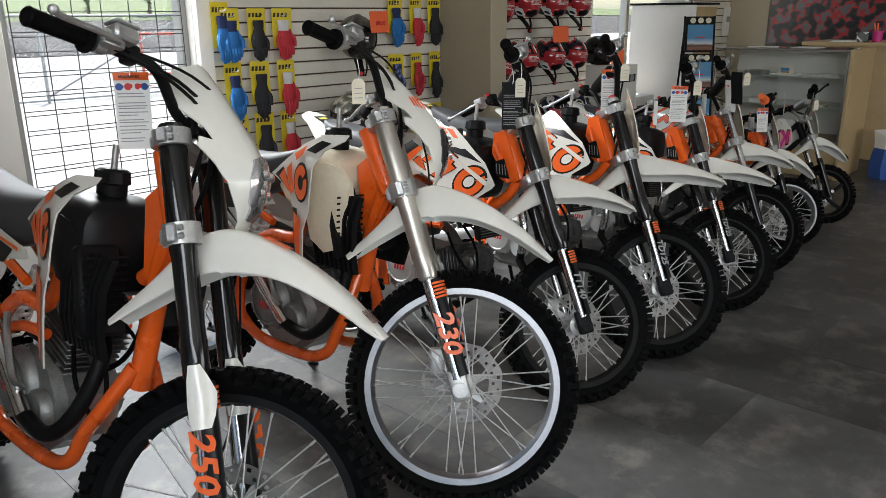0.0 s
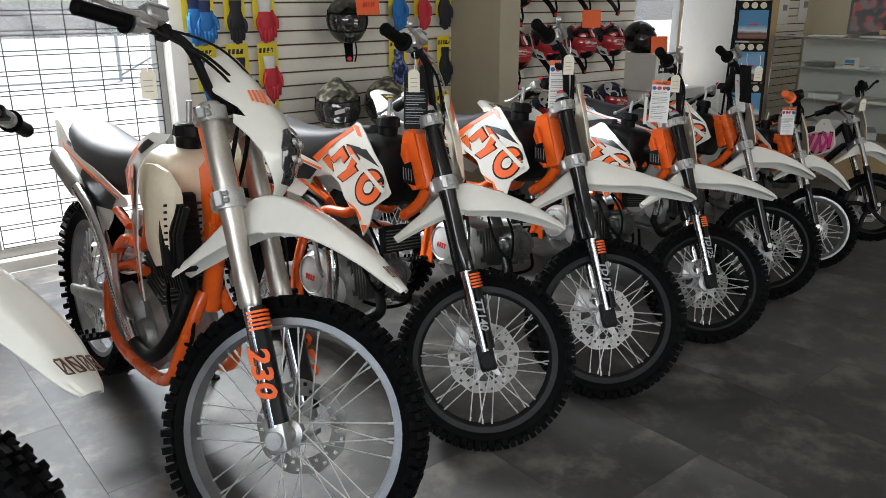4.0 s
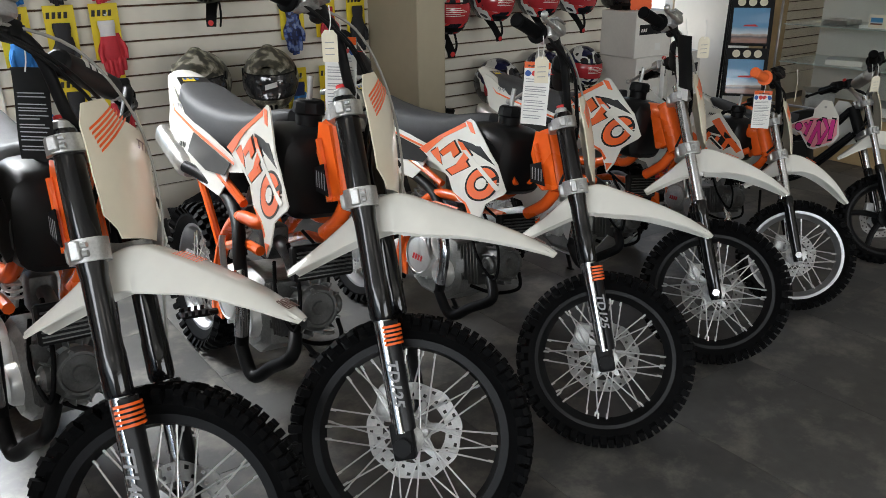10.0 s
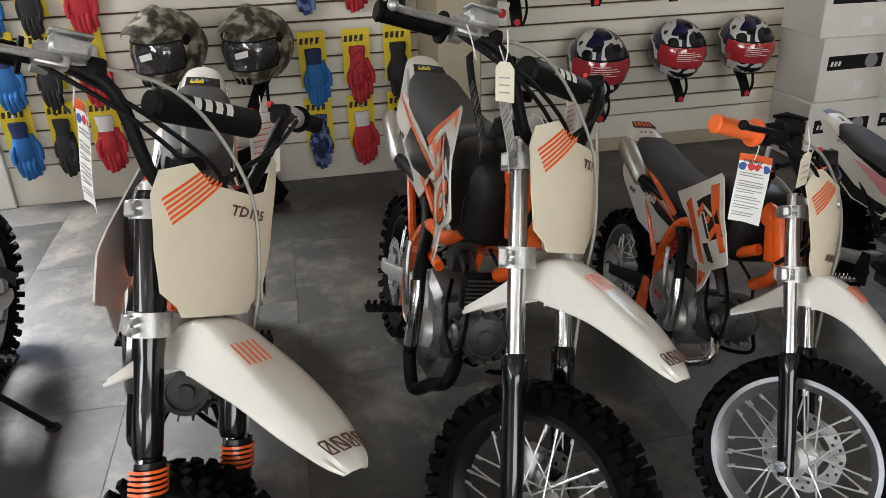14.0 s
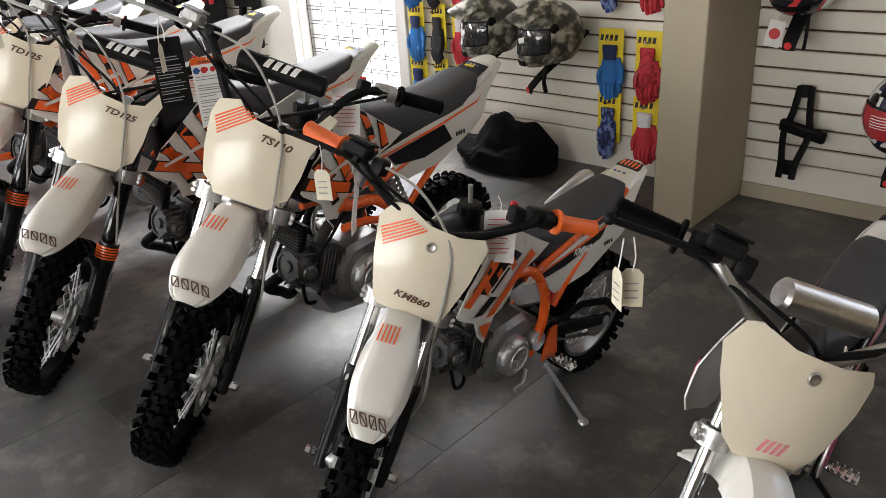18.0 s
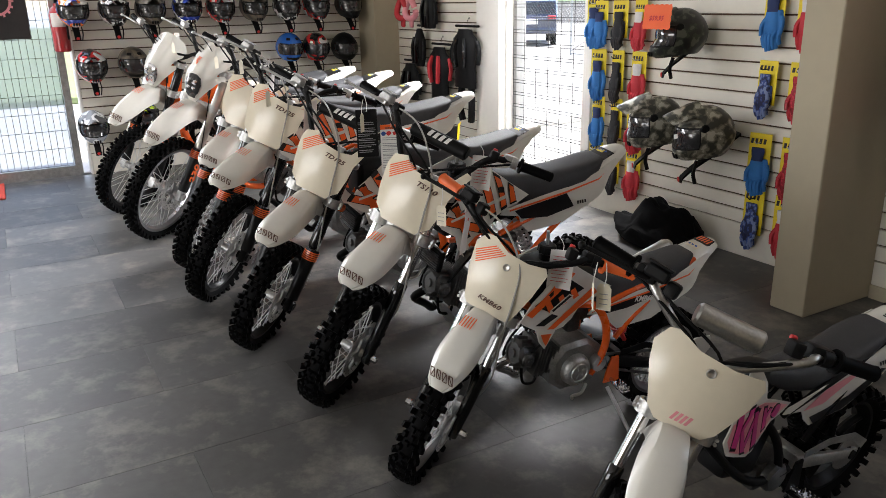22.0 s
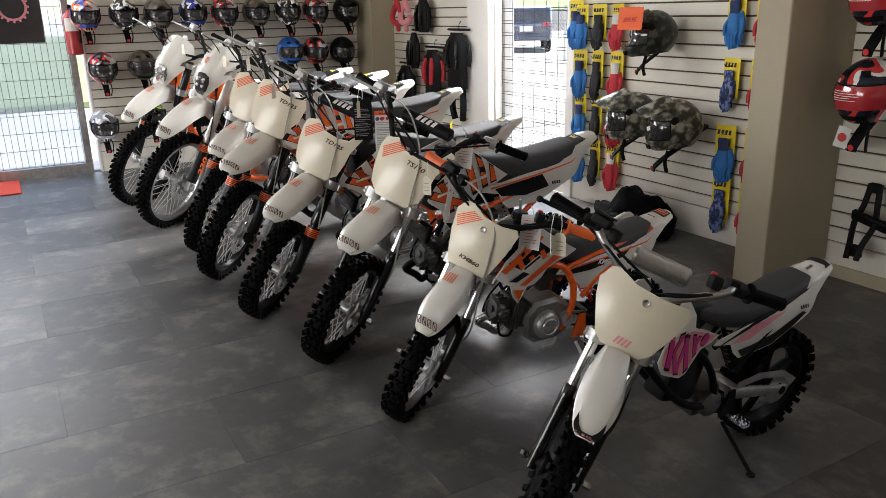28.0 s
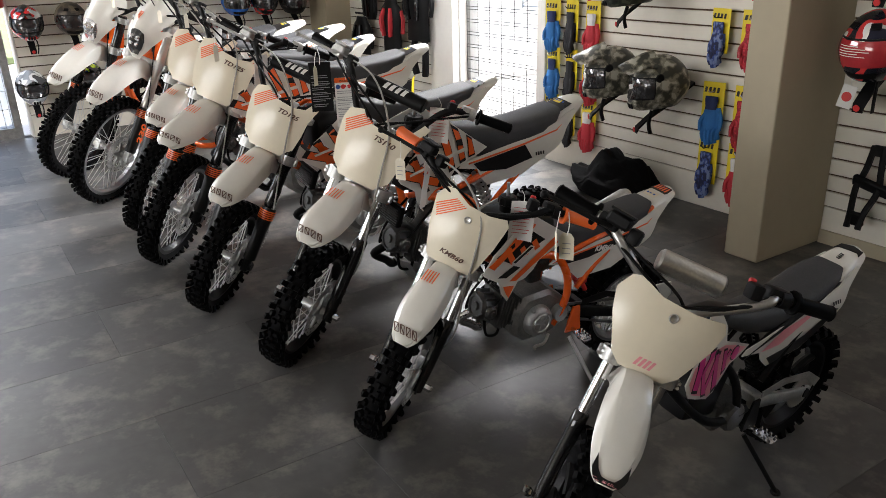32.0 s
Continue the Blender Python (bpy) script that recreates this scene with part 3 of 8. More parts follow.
def carrier_mesh(r):
    bm = bmesh.new()
    n, vs = 72, []
    for k in range(n):
        a = 2 * math.pi * k / n
        q = 0.042 + (0.70 * r - 0.042) * max(0.0, math.cos(3 * a)) ** 6 if math.cos(3 * a) > 0 else 0.042 + (0.70 * r - 0.042) * abs(math.cos(3 * a)) ** 6
        vs.append((q * math.cos(a), q * math.sin(a)))
    f = bm.faces.new([bm.verts.new((x, -0.004, z)) for x, z in vs])
    e = bmesh.ops.extrude_face_region(bm, geom=[f])
    for v in e["geom"]:
        if isinstance(v, bmesh.types.BMVert):
            v.co.y = 0.005
    bmesh.ops.recalc_face_normals(bm, faces=bm.faces)
    return finish(bm, "disc_carrier", ALU)


def spoke_mesh(rim, side, lead):
    bm = bmesh.new()
    a = lead * 0.36
    tube(bm, [(0.030 * math.cos(-lead * 0.9), side * 0.034, 0.030 * math.sin(-lead * 0.9)), ((rim - 0.016) * math.cos(a * 0.35), side * 0.004, (rim - 0.016) * math.sin(a * 0.35))], 0.0021, 5)
    t = ((rim - 0.034) * math.cos(a * 0.33), side * 0.006, (rim - 0.034) * math.sin(a * 0.33))
    tube(bm, [t, ((rim - 0.014) * math.cos(a * 0.35), side * 0.004, (rim - 0.014) * math.sin(a * 0.35))], 0.0032, 6)
    return finish(bm, "spoke", SPOKE)


def hub_mesh(w, mat):
    bm = bmesh.new()
    lathe(bm, [(0, -w), (0.014, -w), (0.016, -w + 0.012), (0.022, -0.045), (0.036, -0.04), (0.036, -0.034), (0.02, -0.02), (0.02, 0.02), (0.036, 0.034), (0.036, 0.04), (0.022, 0.045), (0.016, w - 0.012), (0.014, w), (0, w)], 24)
    return finish(bm, "hub", mat)


def mag_mesh(rim):
    bm = bmesh.new()
    for k in range(5):
        a = 2 * math.pi * k / 5
        p = [((0.03 + (rim - 0.045) * q) * math.cos(a + 0.25 * q), 0, (0.03 + (rim - 0.045) * q) * math.sin(a + 0.25 * q)) for q in (0, 0.5, 1)]
        tube(bm, p, 0.013, 8, 3)
    return finish(bm, "mag_spokes", BLACK)


def wheel(name, parent, m, R, w, rim, rim_mat, disc=0.0, disc_side=1, sprocket=0.0, mag=False, hubw=0.075):
    hub = part(name, cached(("hub", hubw, mag), lambda: hub_mesh(hubw, BLACK if mag else ALU)), ALU, parent, "wheel hub with axle", m)
    part("tyre", cached(("tyre", R, w, rim), lambda: tyre_mesh(R, w, rim)), RUBBER, hub, "knobbly black off-road tyre")
    tagged(part("tread", cached(("tread", R, w), lambda: tread_mesh(R, w)), RUBBER, hub, "blocky rubber tread knobs"), kind="stuff")
    part("rim", cached(("rim", rim, w, rim_mat.name), lambda: rim_mesh(rim, w, rim_mat)), rim_mat, hub)
    if mag:
        part("wheel_spokes", cached(("mag", rim), lambda: mag_mesh(rim)), BLACK, hub, "cast black wheel spokes")
    else:
        n = 32 if R > 0.24 else 28
        for k in range(n):
            side, lead = (1 if k % 2 else -1), (1 if (k // 2) % 2 else -1)
            part("spoke", cached(("spoke", rim, side, lead), lambda: spoke_mesh(rim, side, lead)), SPOKE, hub, m=pose(0, 0, 0, 0, 360 * k / n, 0))
    if disc:
        part("brake_disc", cached(("disc", disc), lambda: disc_mesh(disc)), STEEL, hub, m=pose(0, disc_side * 0.052, 0))
        part("disc_carrier", cached(("carrier", disc), lambda: carrier_mesh(disc)), ALU, hub, m=pose(0, disc_side * 0.0535, 0))
    if sprocket:
        bm = bmesh.new()
        n = 40
        ring = []
        for k in range(2 * n):
            a, r = math.pi * k / n, sprocket * (1.0 if k % 2 else 0.95)
            ring.append((r * math.cos(a), 0.050, r * math.sin(a)))
        loft(bm, [ring, [(x, 0.054, z) for x, y, z in ring]])
        part("sprocket", bm, STEEL, hub)
    return hub


# ---- dirt bikes ----
def section(hw, drop):
    """A fender's cross-section: across, and up; a flat top with creased shoulders."""
    half = ((0.0, 0.006), (0.45, 0.004), (0.70, 0.0), (0.78, -0.006), (0.93, -0.62 * drop), (1.0, -drop))
    return [(-hw * q, h) for q, h in half[:0:-1]] + [(hw * q, h) for q, h in half]


def fender_shell(pts, thick=0.0035):
    """Spine points (x, z, half-width, edge drop) skinned into a curved mudguard."""
    bm = bmesh.new()
    sp = smooth_path([(x, z, hw) for x, z, hw, d in pts], 5)
    dr = smooth_path([(d, 0, 0) for x, z, hw, d in pts], 5)
    rings = []
    for i, q in enumerate(sp):
        t = sp[min(i + 2, len(sp) - 1)] - sp[max(i - 2, 0)]
        t = Vector((t.x, t.y)).normalized()
        nx, nz = -t.y, t.x
        if nz < 0:
            nx, nz = -nx, -nz
        sec = section(q.z, dr[i].x)
        rings.append([(q.x + nx * h, y, q.y + nz * h) for y, h in sec] + [(q.x + nx * (h - thick), y * 0.965, q.y + nz * (h - thick)) for y, h in sec[::-1]])
    loft(bm, rings)
    return bm


def strokes(bm, polys, fn, thick=0.0008, cell=0.05):
    for p in polys:
        sheet(bm, p, fn, thick, cell)
    return bm


def ring_poly(cx, cz, r0, r1, a0=0, a1=330, n=18, sx=1.0):
    o = [(cx + sx * r1 * math.cos(radians(a0 + (a1 - a0) * k / n)), cz + r1 * math.sin(radians(a0 + (a1 - a0) * k / n))) for k in range(n + 1)]
    i = [(cx + sx * r0 * math.cos(radians(a0 + (a1 - a0) * k / n)), cz + r0 * math.sin(radians(a0 + (a1 - a0) * k / n))) for k in range(n + 1)]
    return o + i[::-1]


def bars(cx, cz, w, h, n, slant=0.3):
    """Slanted bars that stand for a maker's mark."""
    out = []
    for k in range(n):
        x = cx - w / 2 + w * k / n
        q = w / n * 0.62
        out.append([(x, cz - h / 2), (x + q, cz - h / 2), (x + q + slant * h, cz + h / 2), (x + slant * h, cz + h / 2)])
    return out


def dirt_bike(sp):
    s, R, r, rake = sp["s"], sp["Rf"], sp["Rr"], radians(sp.get("rake", 25))
    rx, ry = sp["rear"]
    fx, fy = sp["front"]
    wb = math.hypot(fx - rx, fy - ry)
    head = math.degrees(math.atan2(fy - ry, fx - rx))
    lean = sp["lean"]
    bike = thing("dirt_bike", pose(rx, ry, 0, 0, 0, head) @ pose(0, 0, 0, -lean, 0, 0), sp["label"], "dirt bike", "row of dirt bikes")
    off = 0.045 * s
    zf = sp.get("zf", R * 0.94 + 0.004)
    F = pose(wb, 0, zf) @ Matrix.Rotation(-rake, 4, "Y") @ pose(-off, 0, 0) @ pose(0, 0, 0, 0, 0, sp["steer"]) @ pose(off, 0, 0)
    kind = sp["kind"]
    pink, electric = sp.get("pink", False), sp.get("electric", False)
    DEC = PINK if pink else ORANGE_D
    k = s  # body scale
    # body coordinates stretch from the rear axle to the steering head
    gx = wb / 1.29
    B = Matrix.Diagonal((gx, k, k, 1))

    def squeeze(bm):
        """A short tail: draws in what lies behind the rear axle."""
        if kind != "A":
            for v in bm.verts:
                if v.co.x < 0:
                    v.co.x *= 0.76
        return bm

    def body(name, bm, mat, label="", sharp=38):
        if name in ("rear_mudguard", "tail_decal", "tail_mark", "warning_label", "label_symbol", "tail_stripe", "side_panel"):
            squeeze(bm)
        bm.transform(B)
        return part(name, bm, mat, bike, label, sharp=sharp)

    def front(name, bm, mat, label="", parent=None):
        return part(name, bm, mat, parent or bike, label, F if parent is None else None)

    # -- wheels
    fw, rw = (0.080 * s ** 0.5, 0.100 * s ** 0.5)
    mag = sp.get("mag", False)
    wheel("front_wheel", bike, F, R, fw, R - 0.062 * min(1, s + 0.05), sp["rim"], 0.115 * s, 1, 0, mag, 0.075 * s + 0.012)
    wheel("rear_wheel", bike, pose(0, 0, r), r, rw, r - 0.075 * min(1, s), sp.get("rim2", sp["rim"]), 0.10 * s, -1, 0.085 * s, mag, 0.085 * s + 0.012)

    # -- fork
    cu, tu = sp["clamp"], sp["top"]
    fwid = 0.098 * s if s > 0.8 else 0.085 * s + 0.004
    usd = sp.get("usd", True)
    for sd in (1, -1):
        y = sd * fwid
        bm = bmesh.new()
        if usd:
            lo = sp["band"] + 0.015
            lathe(bm, [(0, lo), (0.024 * s, lo), (0.027 * s, lo + 0.01), (0.027 * s, lo + 0.08), (0.0255 * s, lo + 0.09), (0.0255 * s, cu - 0.05), (0.028 * s, cu - 0.03), (0.028 * s, tu + 0.02), (0.025 * s, tu + 0.03), (0, tu + 0.03)], 20, pose(0, y, 0, 90, 0, 0))
            leg = front("fork_leg", bm, sp["fork"], sp["fork_label"])
            st = bmesh.new()
            tube(st, [(0, y, 0.03), (0, y, lo + 0.01)], 0.021 * s, 16)
            front("stanchion", st, CHROME, "chromed inner fork tube", leg)
            lug = bmesh.new()
            box(lug, (0, y, 0.012), (0.05 * s, 0.036 * s, 0.085 * s), bevel=0.008, seg=2)
            lathe(lug, [(0, -0.03 * s), (0.02 * s, -0.03 * s), (0.02 * s, 0.03 * s), (0, 0.03 * s)], 18, pose(0, y, 0))
            front("axle_lug", lug, ALU if kind == "A" else BLACK, "axle clamp", leg)
            gd = bmesh.new()
            ring = []
            for u in (0.035, 0.09, 0.16, 0.22, sp["band"] + 0.012):
                w = 0.030 * s if u < 0.2 else 0.034 * s
                ring.append([(0.030 * s * math.sin(a) * (1.0) + 0.004, y + sd * 0.004 + w * math.cos(a) * 1.0, u * (1 if u > 0.2 else s ** 0.5)) for a in (radians(q) for q in (-35, 0, 35, 70, 100, 130, 165))])
            loft(gd, ring, closed=False, thick=0.003)
            guard = front("fork_guard", gd, DECALK, "black fork guard with orange stripes", leg)
            if kind == "A" and not sp.get("cream_tank"):
                wg = bmesh.new()
                bd = sp["band"]
                loft(wg, [[(0.040 * math.sin(a) + 0.006, y + sd * 0.006 + 0.043 * math.cos(a), uu) for a in (radians(q0 + (q1 - q0) * e / 5) for e in range(6))] for uu, q0, q1 in ((bd - 0.078, 136, 194), (bd - 0.055, 120, 198), (bd - 0.030, 108, 200), (bd - 0.01, 104, 198), (bd + 0.02, 128, 194), (bd + 0.05, 150, 185))], closed=False, thick=0.003)
                front("guard_wing", wg, WHITE, "white plastic guard wing", leg)
            stp = bmesh.new()
            for q in range(5):
                u = sp["band"] + 0.002 - q * 0.0095 * s
                loft(stp, [[((0.0355 * s) * math.sin(a) + 0.004, y + sd * 0.004 + 0.0385 * s * math.cos(a), uu) for a in (radians(z) for z in range(-30, 181, 30))] for uu in (u, u - 0.0055 * s)], closed=False, thick=0.001)
            front("stripes", stp, ORANGE_D, "orange guard stripes", leg)
            if sp.get("guard_text"):
                tx = bmesh.new()
                letters(tx, sp["guard_text"], (0.062 if kind == "A" else 0.036) * s, pose(0.012, y + sd * 0.0425 * s, sp["band"] * 0.54) @ (pose(0, 0, 0, 90, 0, 0) if sd < 0 else pose(0, 0, 0, 90, 0, 180)) @ pose(0, 0, 0, 0, 0, -90 if sd < 0 else 90) @ Matrix.Diagonal((1.25 if kind == "A" else 1.0, 1.1 if kind == "A" else 0.9, 1, 1)))
                front("number", tx, sp.get("guard_ink", ORANGE_D), "printed number", leg)
        else:
            mid = sp["band"]
            tube(bm, [(0, y, mid - 0.02), (0, y, tu + 0.03)], 0.0175 * s + 0.002, 16)
            leg = front("fork_leg", bm, CHROME, "chromed fork tube")
            st = bmesh.new()
            lathe(st, [(0, -0.025), (0.016, -0.025), (0.020 * s + 0.002, -0.01), (0.020 * s + 0.004, 0.10 * s), (0.020 * s + 0.004, mid - 0.06 * s), (0.027 * s, mid - 0.05 * s), (0.027 * s, mid), (0.022 * s, mid + 0.006), (0, mid + 0.006)], 18, pose(0, y, 0, 90, 0, 0))
            front("fork_slider", st, GLOSSK, "gloss black fork slider", leg)
            nut = bmesh.new()
            lathe(nut, [(0, -0.012), (0.012, -0.012), (0.012, 0.006), (0.007, 0.012), (0, 0.012)], 6, pose(0, y + sd * 0.03, 0))
            front("axle_nut", nut, CHROME, "", leg)
    for nm, u, th, vv in (("lower_clamp", cu, 0.036, 0.0), ("upper_clamp", tu, 0.028, 0.0)):
        bm = bmesh.new()
        box(bm, (-0.02 * s, 0, u), (0.06 * s, 2 * fwid, th * s), bevel=0.008 * s, seg=2)
        for sd in (1, -1):
            lathe(bm, [(0.026 * s, -th * s * 0.6), (0.038 * s, -th * s * 0.6), (0.038 * s, th * s * 0.6), (0.026 * s, th * s * 0.6)], 20, pose(0, sd * fwid, u, 90, 0, 0), close=True)
            box(bm, (-0.005, sd * (fwid + 0.040 * s), u), (0.02 * s, 0.014 * s, th * s), bevel=0.003)
            for dz in (-0.008, 0.008):
                lathe(bm, [(0, 0), (0.006 * s, 0), (0.006 * s, 0.01 * s), (0, 0.01 * s)], 8, pose(0.010 * s, sd * (fwid + 0.044 * s), u + dz * s) @ pose(0, 0, 0, 0, 0, -90))
        front(nm, bm, ALU, "cast aluminium fork clamp")
    if kind != "A":
        for sd in (1, -1):
            bm = bmesh.new()
            lathe(bm, [(0, tu), (0.021 * s, tu), (0.021 * s, tu + 0.045 * s), (0.012 * s, tu + 0.052 * s), (0, tu + 0.052 * s)], 14, pose(0, sd * fwid, 0, 90, 0, 0))
            front("fork_cap", bm, ALU if usd else CHROME)
            if kind == "B" and usd:
                bm = bmesh.new()
                lathe(bm, [(0, tu + 0.05 * s), (0.014 * s, tu + 0.05 * s), (0.014 * s, tu + 0.058 * s), (0, tu + 0.06 * s)], 12, pose(0, sd * fwid, 0, 90, 0, 0))
                front("fork_adjuster", bm, REDINK, "red anodised fork adjuster")

    # -- brake caliper and hose on the left leg
    bm = bmesh.new()
    box(bm, (-0.055 * s, fwid - 0.035 * s, 0.075 * s), (0.05 * s, 0.045 * s, 0.085 * s), (0, 20, 0), 0.010 * s, seg=2)
    lathe(bm, [(0, 0), (0.013 * s, 0), (0.013 * s, 0.01), (0, 0.01)], 12, pose(-0.055 * s, fwid - 0.01 * s, 0.09 * s))
    lathe(bm, [(0, 0), (0.013 * s, 0), (0.013 * s, 0.01), (0, 0.01)], 12, pose(-0.055 * s, fwid - 0.01 * s, 0.06 * s))
    front("brake_caliper", bm, ALU)

    # -- front mudguard
    def vu(dx, dz):
        return (dx * math.cos(rake) + dz * math.sin(rake), -dx * math.sin(rake) + dz * math.cos(rake))
    g = sp.get("fender", 1.0)
    top = cu - 0.045 * s
    bx, bz = -top * math.sin(rake), top * math.cos(rake)
    dp = sp.get("droop", 0.0)
    fpts = [(bx - 0.155 * g, bz - 0.160 * g, 0.044 * s, 0.012), (bx - 0.085 * g, bz - 0.070 * g, 0.056 * s, 0.034), (bx - 0.015 * g, bz + 0.030 * g, 0.062 * s, 0.075), (bx + 0.045 * g, bz + 0.070 * g, 0.064 * s, 0.090), (bx + 0.12 * g, bz + 0.068 * g, 0.070 * s, 0.075),
            (bx + 0.21 * g, bz + 0.052 * g - 0.2 * dp, 0.080 * s, 0.050), (bx + 0.31 * g, bz + 0.022 * g - 0.55 * dp, 0.078 * s, 0.030), (bx + 0.385 * g, bz - 0.012 * g - 0.9 * dp, 0.054 * s, 0.014), (bx + 0.412 * g, bz - 0.028 * g - dp, 0.030 * s, 0.006)]
    shell = []
    for dx, dz, hw, d in fpts:
        v, u = vu(dx, dz)
        shell.append((v, u, hw, d * s))
    fen = front("front_mudguard", fender_shell(shell), WHITE, "white plastic front mudguard")
    # its printed stripes near the clamp and the maker's mark near the tip
    sps = smooth_path([(a, b, c) for a, b, c, d in shell], 10)

    def on_fender(q, y):
        i = max(0, min(len(sps) - 2, int(q * (len(sps) - 1))))
        f = q * (len(sps) - 1) - i
        p = sps[i].lerp(sps[i + 1], f)
        t = (sps[i + 1] - sps[i])
        t = Vector((t.x, t.y)).normalized()
        yy = y / max(0.02, p.z)
        h = 0.0052 + 0.006 * (1 - min(1.0, abs(yy) / 0.7))
        return (p.x - t.y * h, y, p.y + t.x * h)
    if not pink:
        bm = bmesh.new()
        for q in range(5):
            y = -(0.004 + q * 0.0115) * s
            sheet(bm, [(0.505, y), (0.585, y - 0.002), (0.585, y + 0.0012), (0.505, y + 0.0032)], on_fender, 0.0006, 0.03)
        front("stripe_decal", bm, ORANGE_D, "orange stripe decal", fen)
    else:
        bm = bmesh.new()
        for sd in (1, -1):
            sheet(bm, [(0.80, sd * 0.052 * s), (0.86, sd * 0.056 * s), (0.945, sd * 0.040 * s), (0.972, sd * 0.020 * s), (0.972, 0.0), (0.905, 0.0), (0.90, sd * 0.020 * s), (0.86, sd * 0.036 * s)], on_fender, 0.0006, 0.015)
        front("tip_decal", bm, DECALK, "black tip decal", fen)
    bm = bmesh.new()
    for e, p in enumerate(bars(-0.004, 0.845 if not pink else 0.935, (0.104 if not pink else 0.075) * s, 0.046 if not pink else 0.026, 4, 0.25)):
        for i, j in ((0, 1), (1, 2), (2, 3), (3, 0), (0, 2) if e % 2 else (1, 3)):
            (a0, b0_), (a1, b1_) = p[i], p[j]
            L = math.hypot((a1 - a0) / s, (b1_ - b0_) * 0.6) or 1
            na, nb = -(b1_ - b0_) * 0.6 / L * 0.0016 * s, (a1 - a0) / s / L * 0.0026
            sheet(bm, [(b0_ - nb, a0 - na), (b1_ - nb, a1 - na), (b1_ + nb, a1 + na), (b0_ + nb, a0 + na)], on_fender, 0.0008, 0.02)
    front("maker_mark", bm, PINK if pink else material_cached("brown_print"), "small outlined maker's mark", fen)

    # -- number plate or headlight mask
    if kind == "A":
        bm = bmesh.new()
        table = ((0.0, 0.088), (0.045, 0.132), (0.10, 0.160), (0.145, 0.160), (0.20, 0.142), (0.28, 0.104), (0.325, 0.082), (0.385, 0.050))

        def mask_at(w, u):
            """A point of the mask's surface: w across, u above the lower clamp."""
            i = max(0, min(len(table) - 2, sum(1 for e in table if e[0] <= u) - 1))
            f = (u - table[i][0]) / (table[i + 1][0] - table[i][0])
            v0 = table[i][1] * (1 - f) + table[i + 1][1] * f
            return (v0 - 0.10 * abs(w) - (0.85 - 1.2 * max(0.0, u - 0.19)) * max(0.0, abs(w) - 0.036), w, cu + u)
        half = [(0.024, 0.0), (0.060, 0.045), (0.096, 0.110), (0.124, 0.178), (0.116, 0.200), (0.094, 0.192), (0.098, 0.222), (0.126, 0.262), (0.128, 0.310), (0.100, 0.355), (0.034, 0.384)]
        sheet(bm, half + [(-w, u) for w, u in half[::-1]], mask_at, 0.004, 0.02)
        mask = front("headlight_mask", bm, WHITE, "white plastic headlight mask with a sharp centre ridge")
        bm = bmesh.new()
        lens = [(-0.024, 0.022), (0.024, 0.022), (0.046, 0.058), (0.056, 0.105), (0.044, 0.150), (0.016, 0.162), (-0.016, 0.162), (-0.044, 0.150), (-0.056, 0.105), (-0.046, 0.058)]
        lf = lambda w, u: (mask_at(w, u)[0] + 0.006, w, cu + u)
        sheet(bm, lens, lf, 0.006, 0.012)
        lamp = front("headlight", bm, REFL if sp.get("round_lamp") else LENS, "clear headlight lens" if sp.get("round_lamp") else "smoked angular headlight lens", mask)
        bm = bmesh.new()
        for y, u in ((-0.020, 0.118), (0.020, 0.118), (-0.018, 0.078), (0.018, 0.078)):
            lathe(bm, [(0, 0), (0.013, 0), (0.008, 0.008), (0, 0.008)], 12, pose(lf(y, u)[0] + 0.002, y, cu + u, 0, -12, -90))
        front("lamp_reflectors", bm, REFL, "", lamp)
        pf = lambda w, u: (mask_at(w, u - cu)[0] + 0.006, w, mask_at(w, u - cu)[2])
        if not sp.get("round_lamp"):
            bm = bmesh.new()
            for q in range(5):
                y = -0.045 - q * 0.010
                sheet(bm, [(y * 0.8, cu + 0.22 + q * 0.004), (y * 0.8 + 0.004, cu + 0.22 + q * 0.004), (y * 0.8 + 0.010, cu + 0.268), (y * 0.8 + 0.006, cu + 0.268)], pf, 0.001, 0.02)
            front("stripe_decal", bm, ORANGE_D, "orange stripe decal", mask)
    else:
        tall = tu - cu
        b0, b1 = cu + 0.012 * s - (0.012 if kind in "DE" else 0), tu + (0.105 if kind == "B" else 0.125) * s
        hh = b1 - b0
        sc = sp.get("plate", 1.0)
        if sp.get("wing"):
            poly = [(-0.058, 0), (0.058, 0), (0.066, 0.06), (0.090, 0.15), (0.102, 0.40), (0.106, 0.62), (0.135, 1.02), (0.118, 1.05), (0.085, 0.80), (0.045, 0.76), (-0.03, 0.80), (-0.055, 0.92), (-0.098, 0.86), (-0.108, 0.72), (-0.102, 0.40), (-0.090, 0.15), (-0.066, 0.06)]
        else:
            poly = [(-0.070, 0.05), (-0.058, 0), (0.058, 0), (0.070, 0.05), (0.094, 0.45), (0.106, 0.80), (0.095, 0.88), (0.05, 0.84), (-0.01, 0.86), (-0.06, 0.97), (-0.085, 0.95), (-0.106, 0.80), (-0.094, 0.45)]
        if pink:
            poly = [(-0.045, 0), (0.045, 0), (0.066, 0.10), (0.098, 0.50), (0.108, 0.72), (0.098, 0.82), (0.04, 0.80), (-0.03, 0.83), (-0.075, 0.93), (-0.092, 0.90), (-0.108, 0.72), (-0.098, 0.50), (-0.066, 0.10)]
        pf = lambda w, u: (0.068 * s - 1.6 * w * w / s + 0.012 * math.sin(3 * (u - b0) / hh) + 0.04 * (u - b0), w, u)
        po = lambda w, u: (pf(w, u)[0] + 0.0012, w, u)
        bm = bmesh.new()
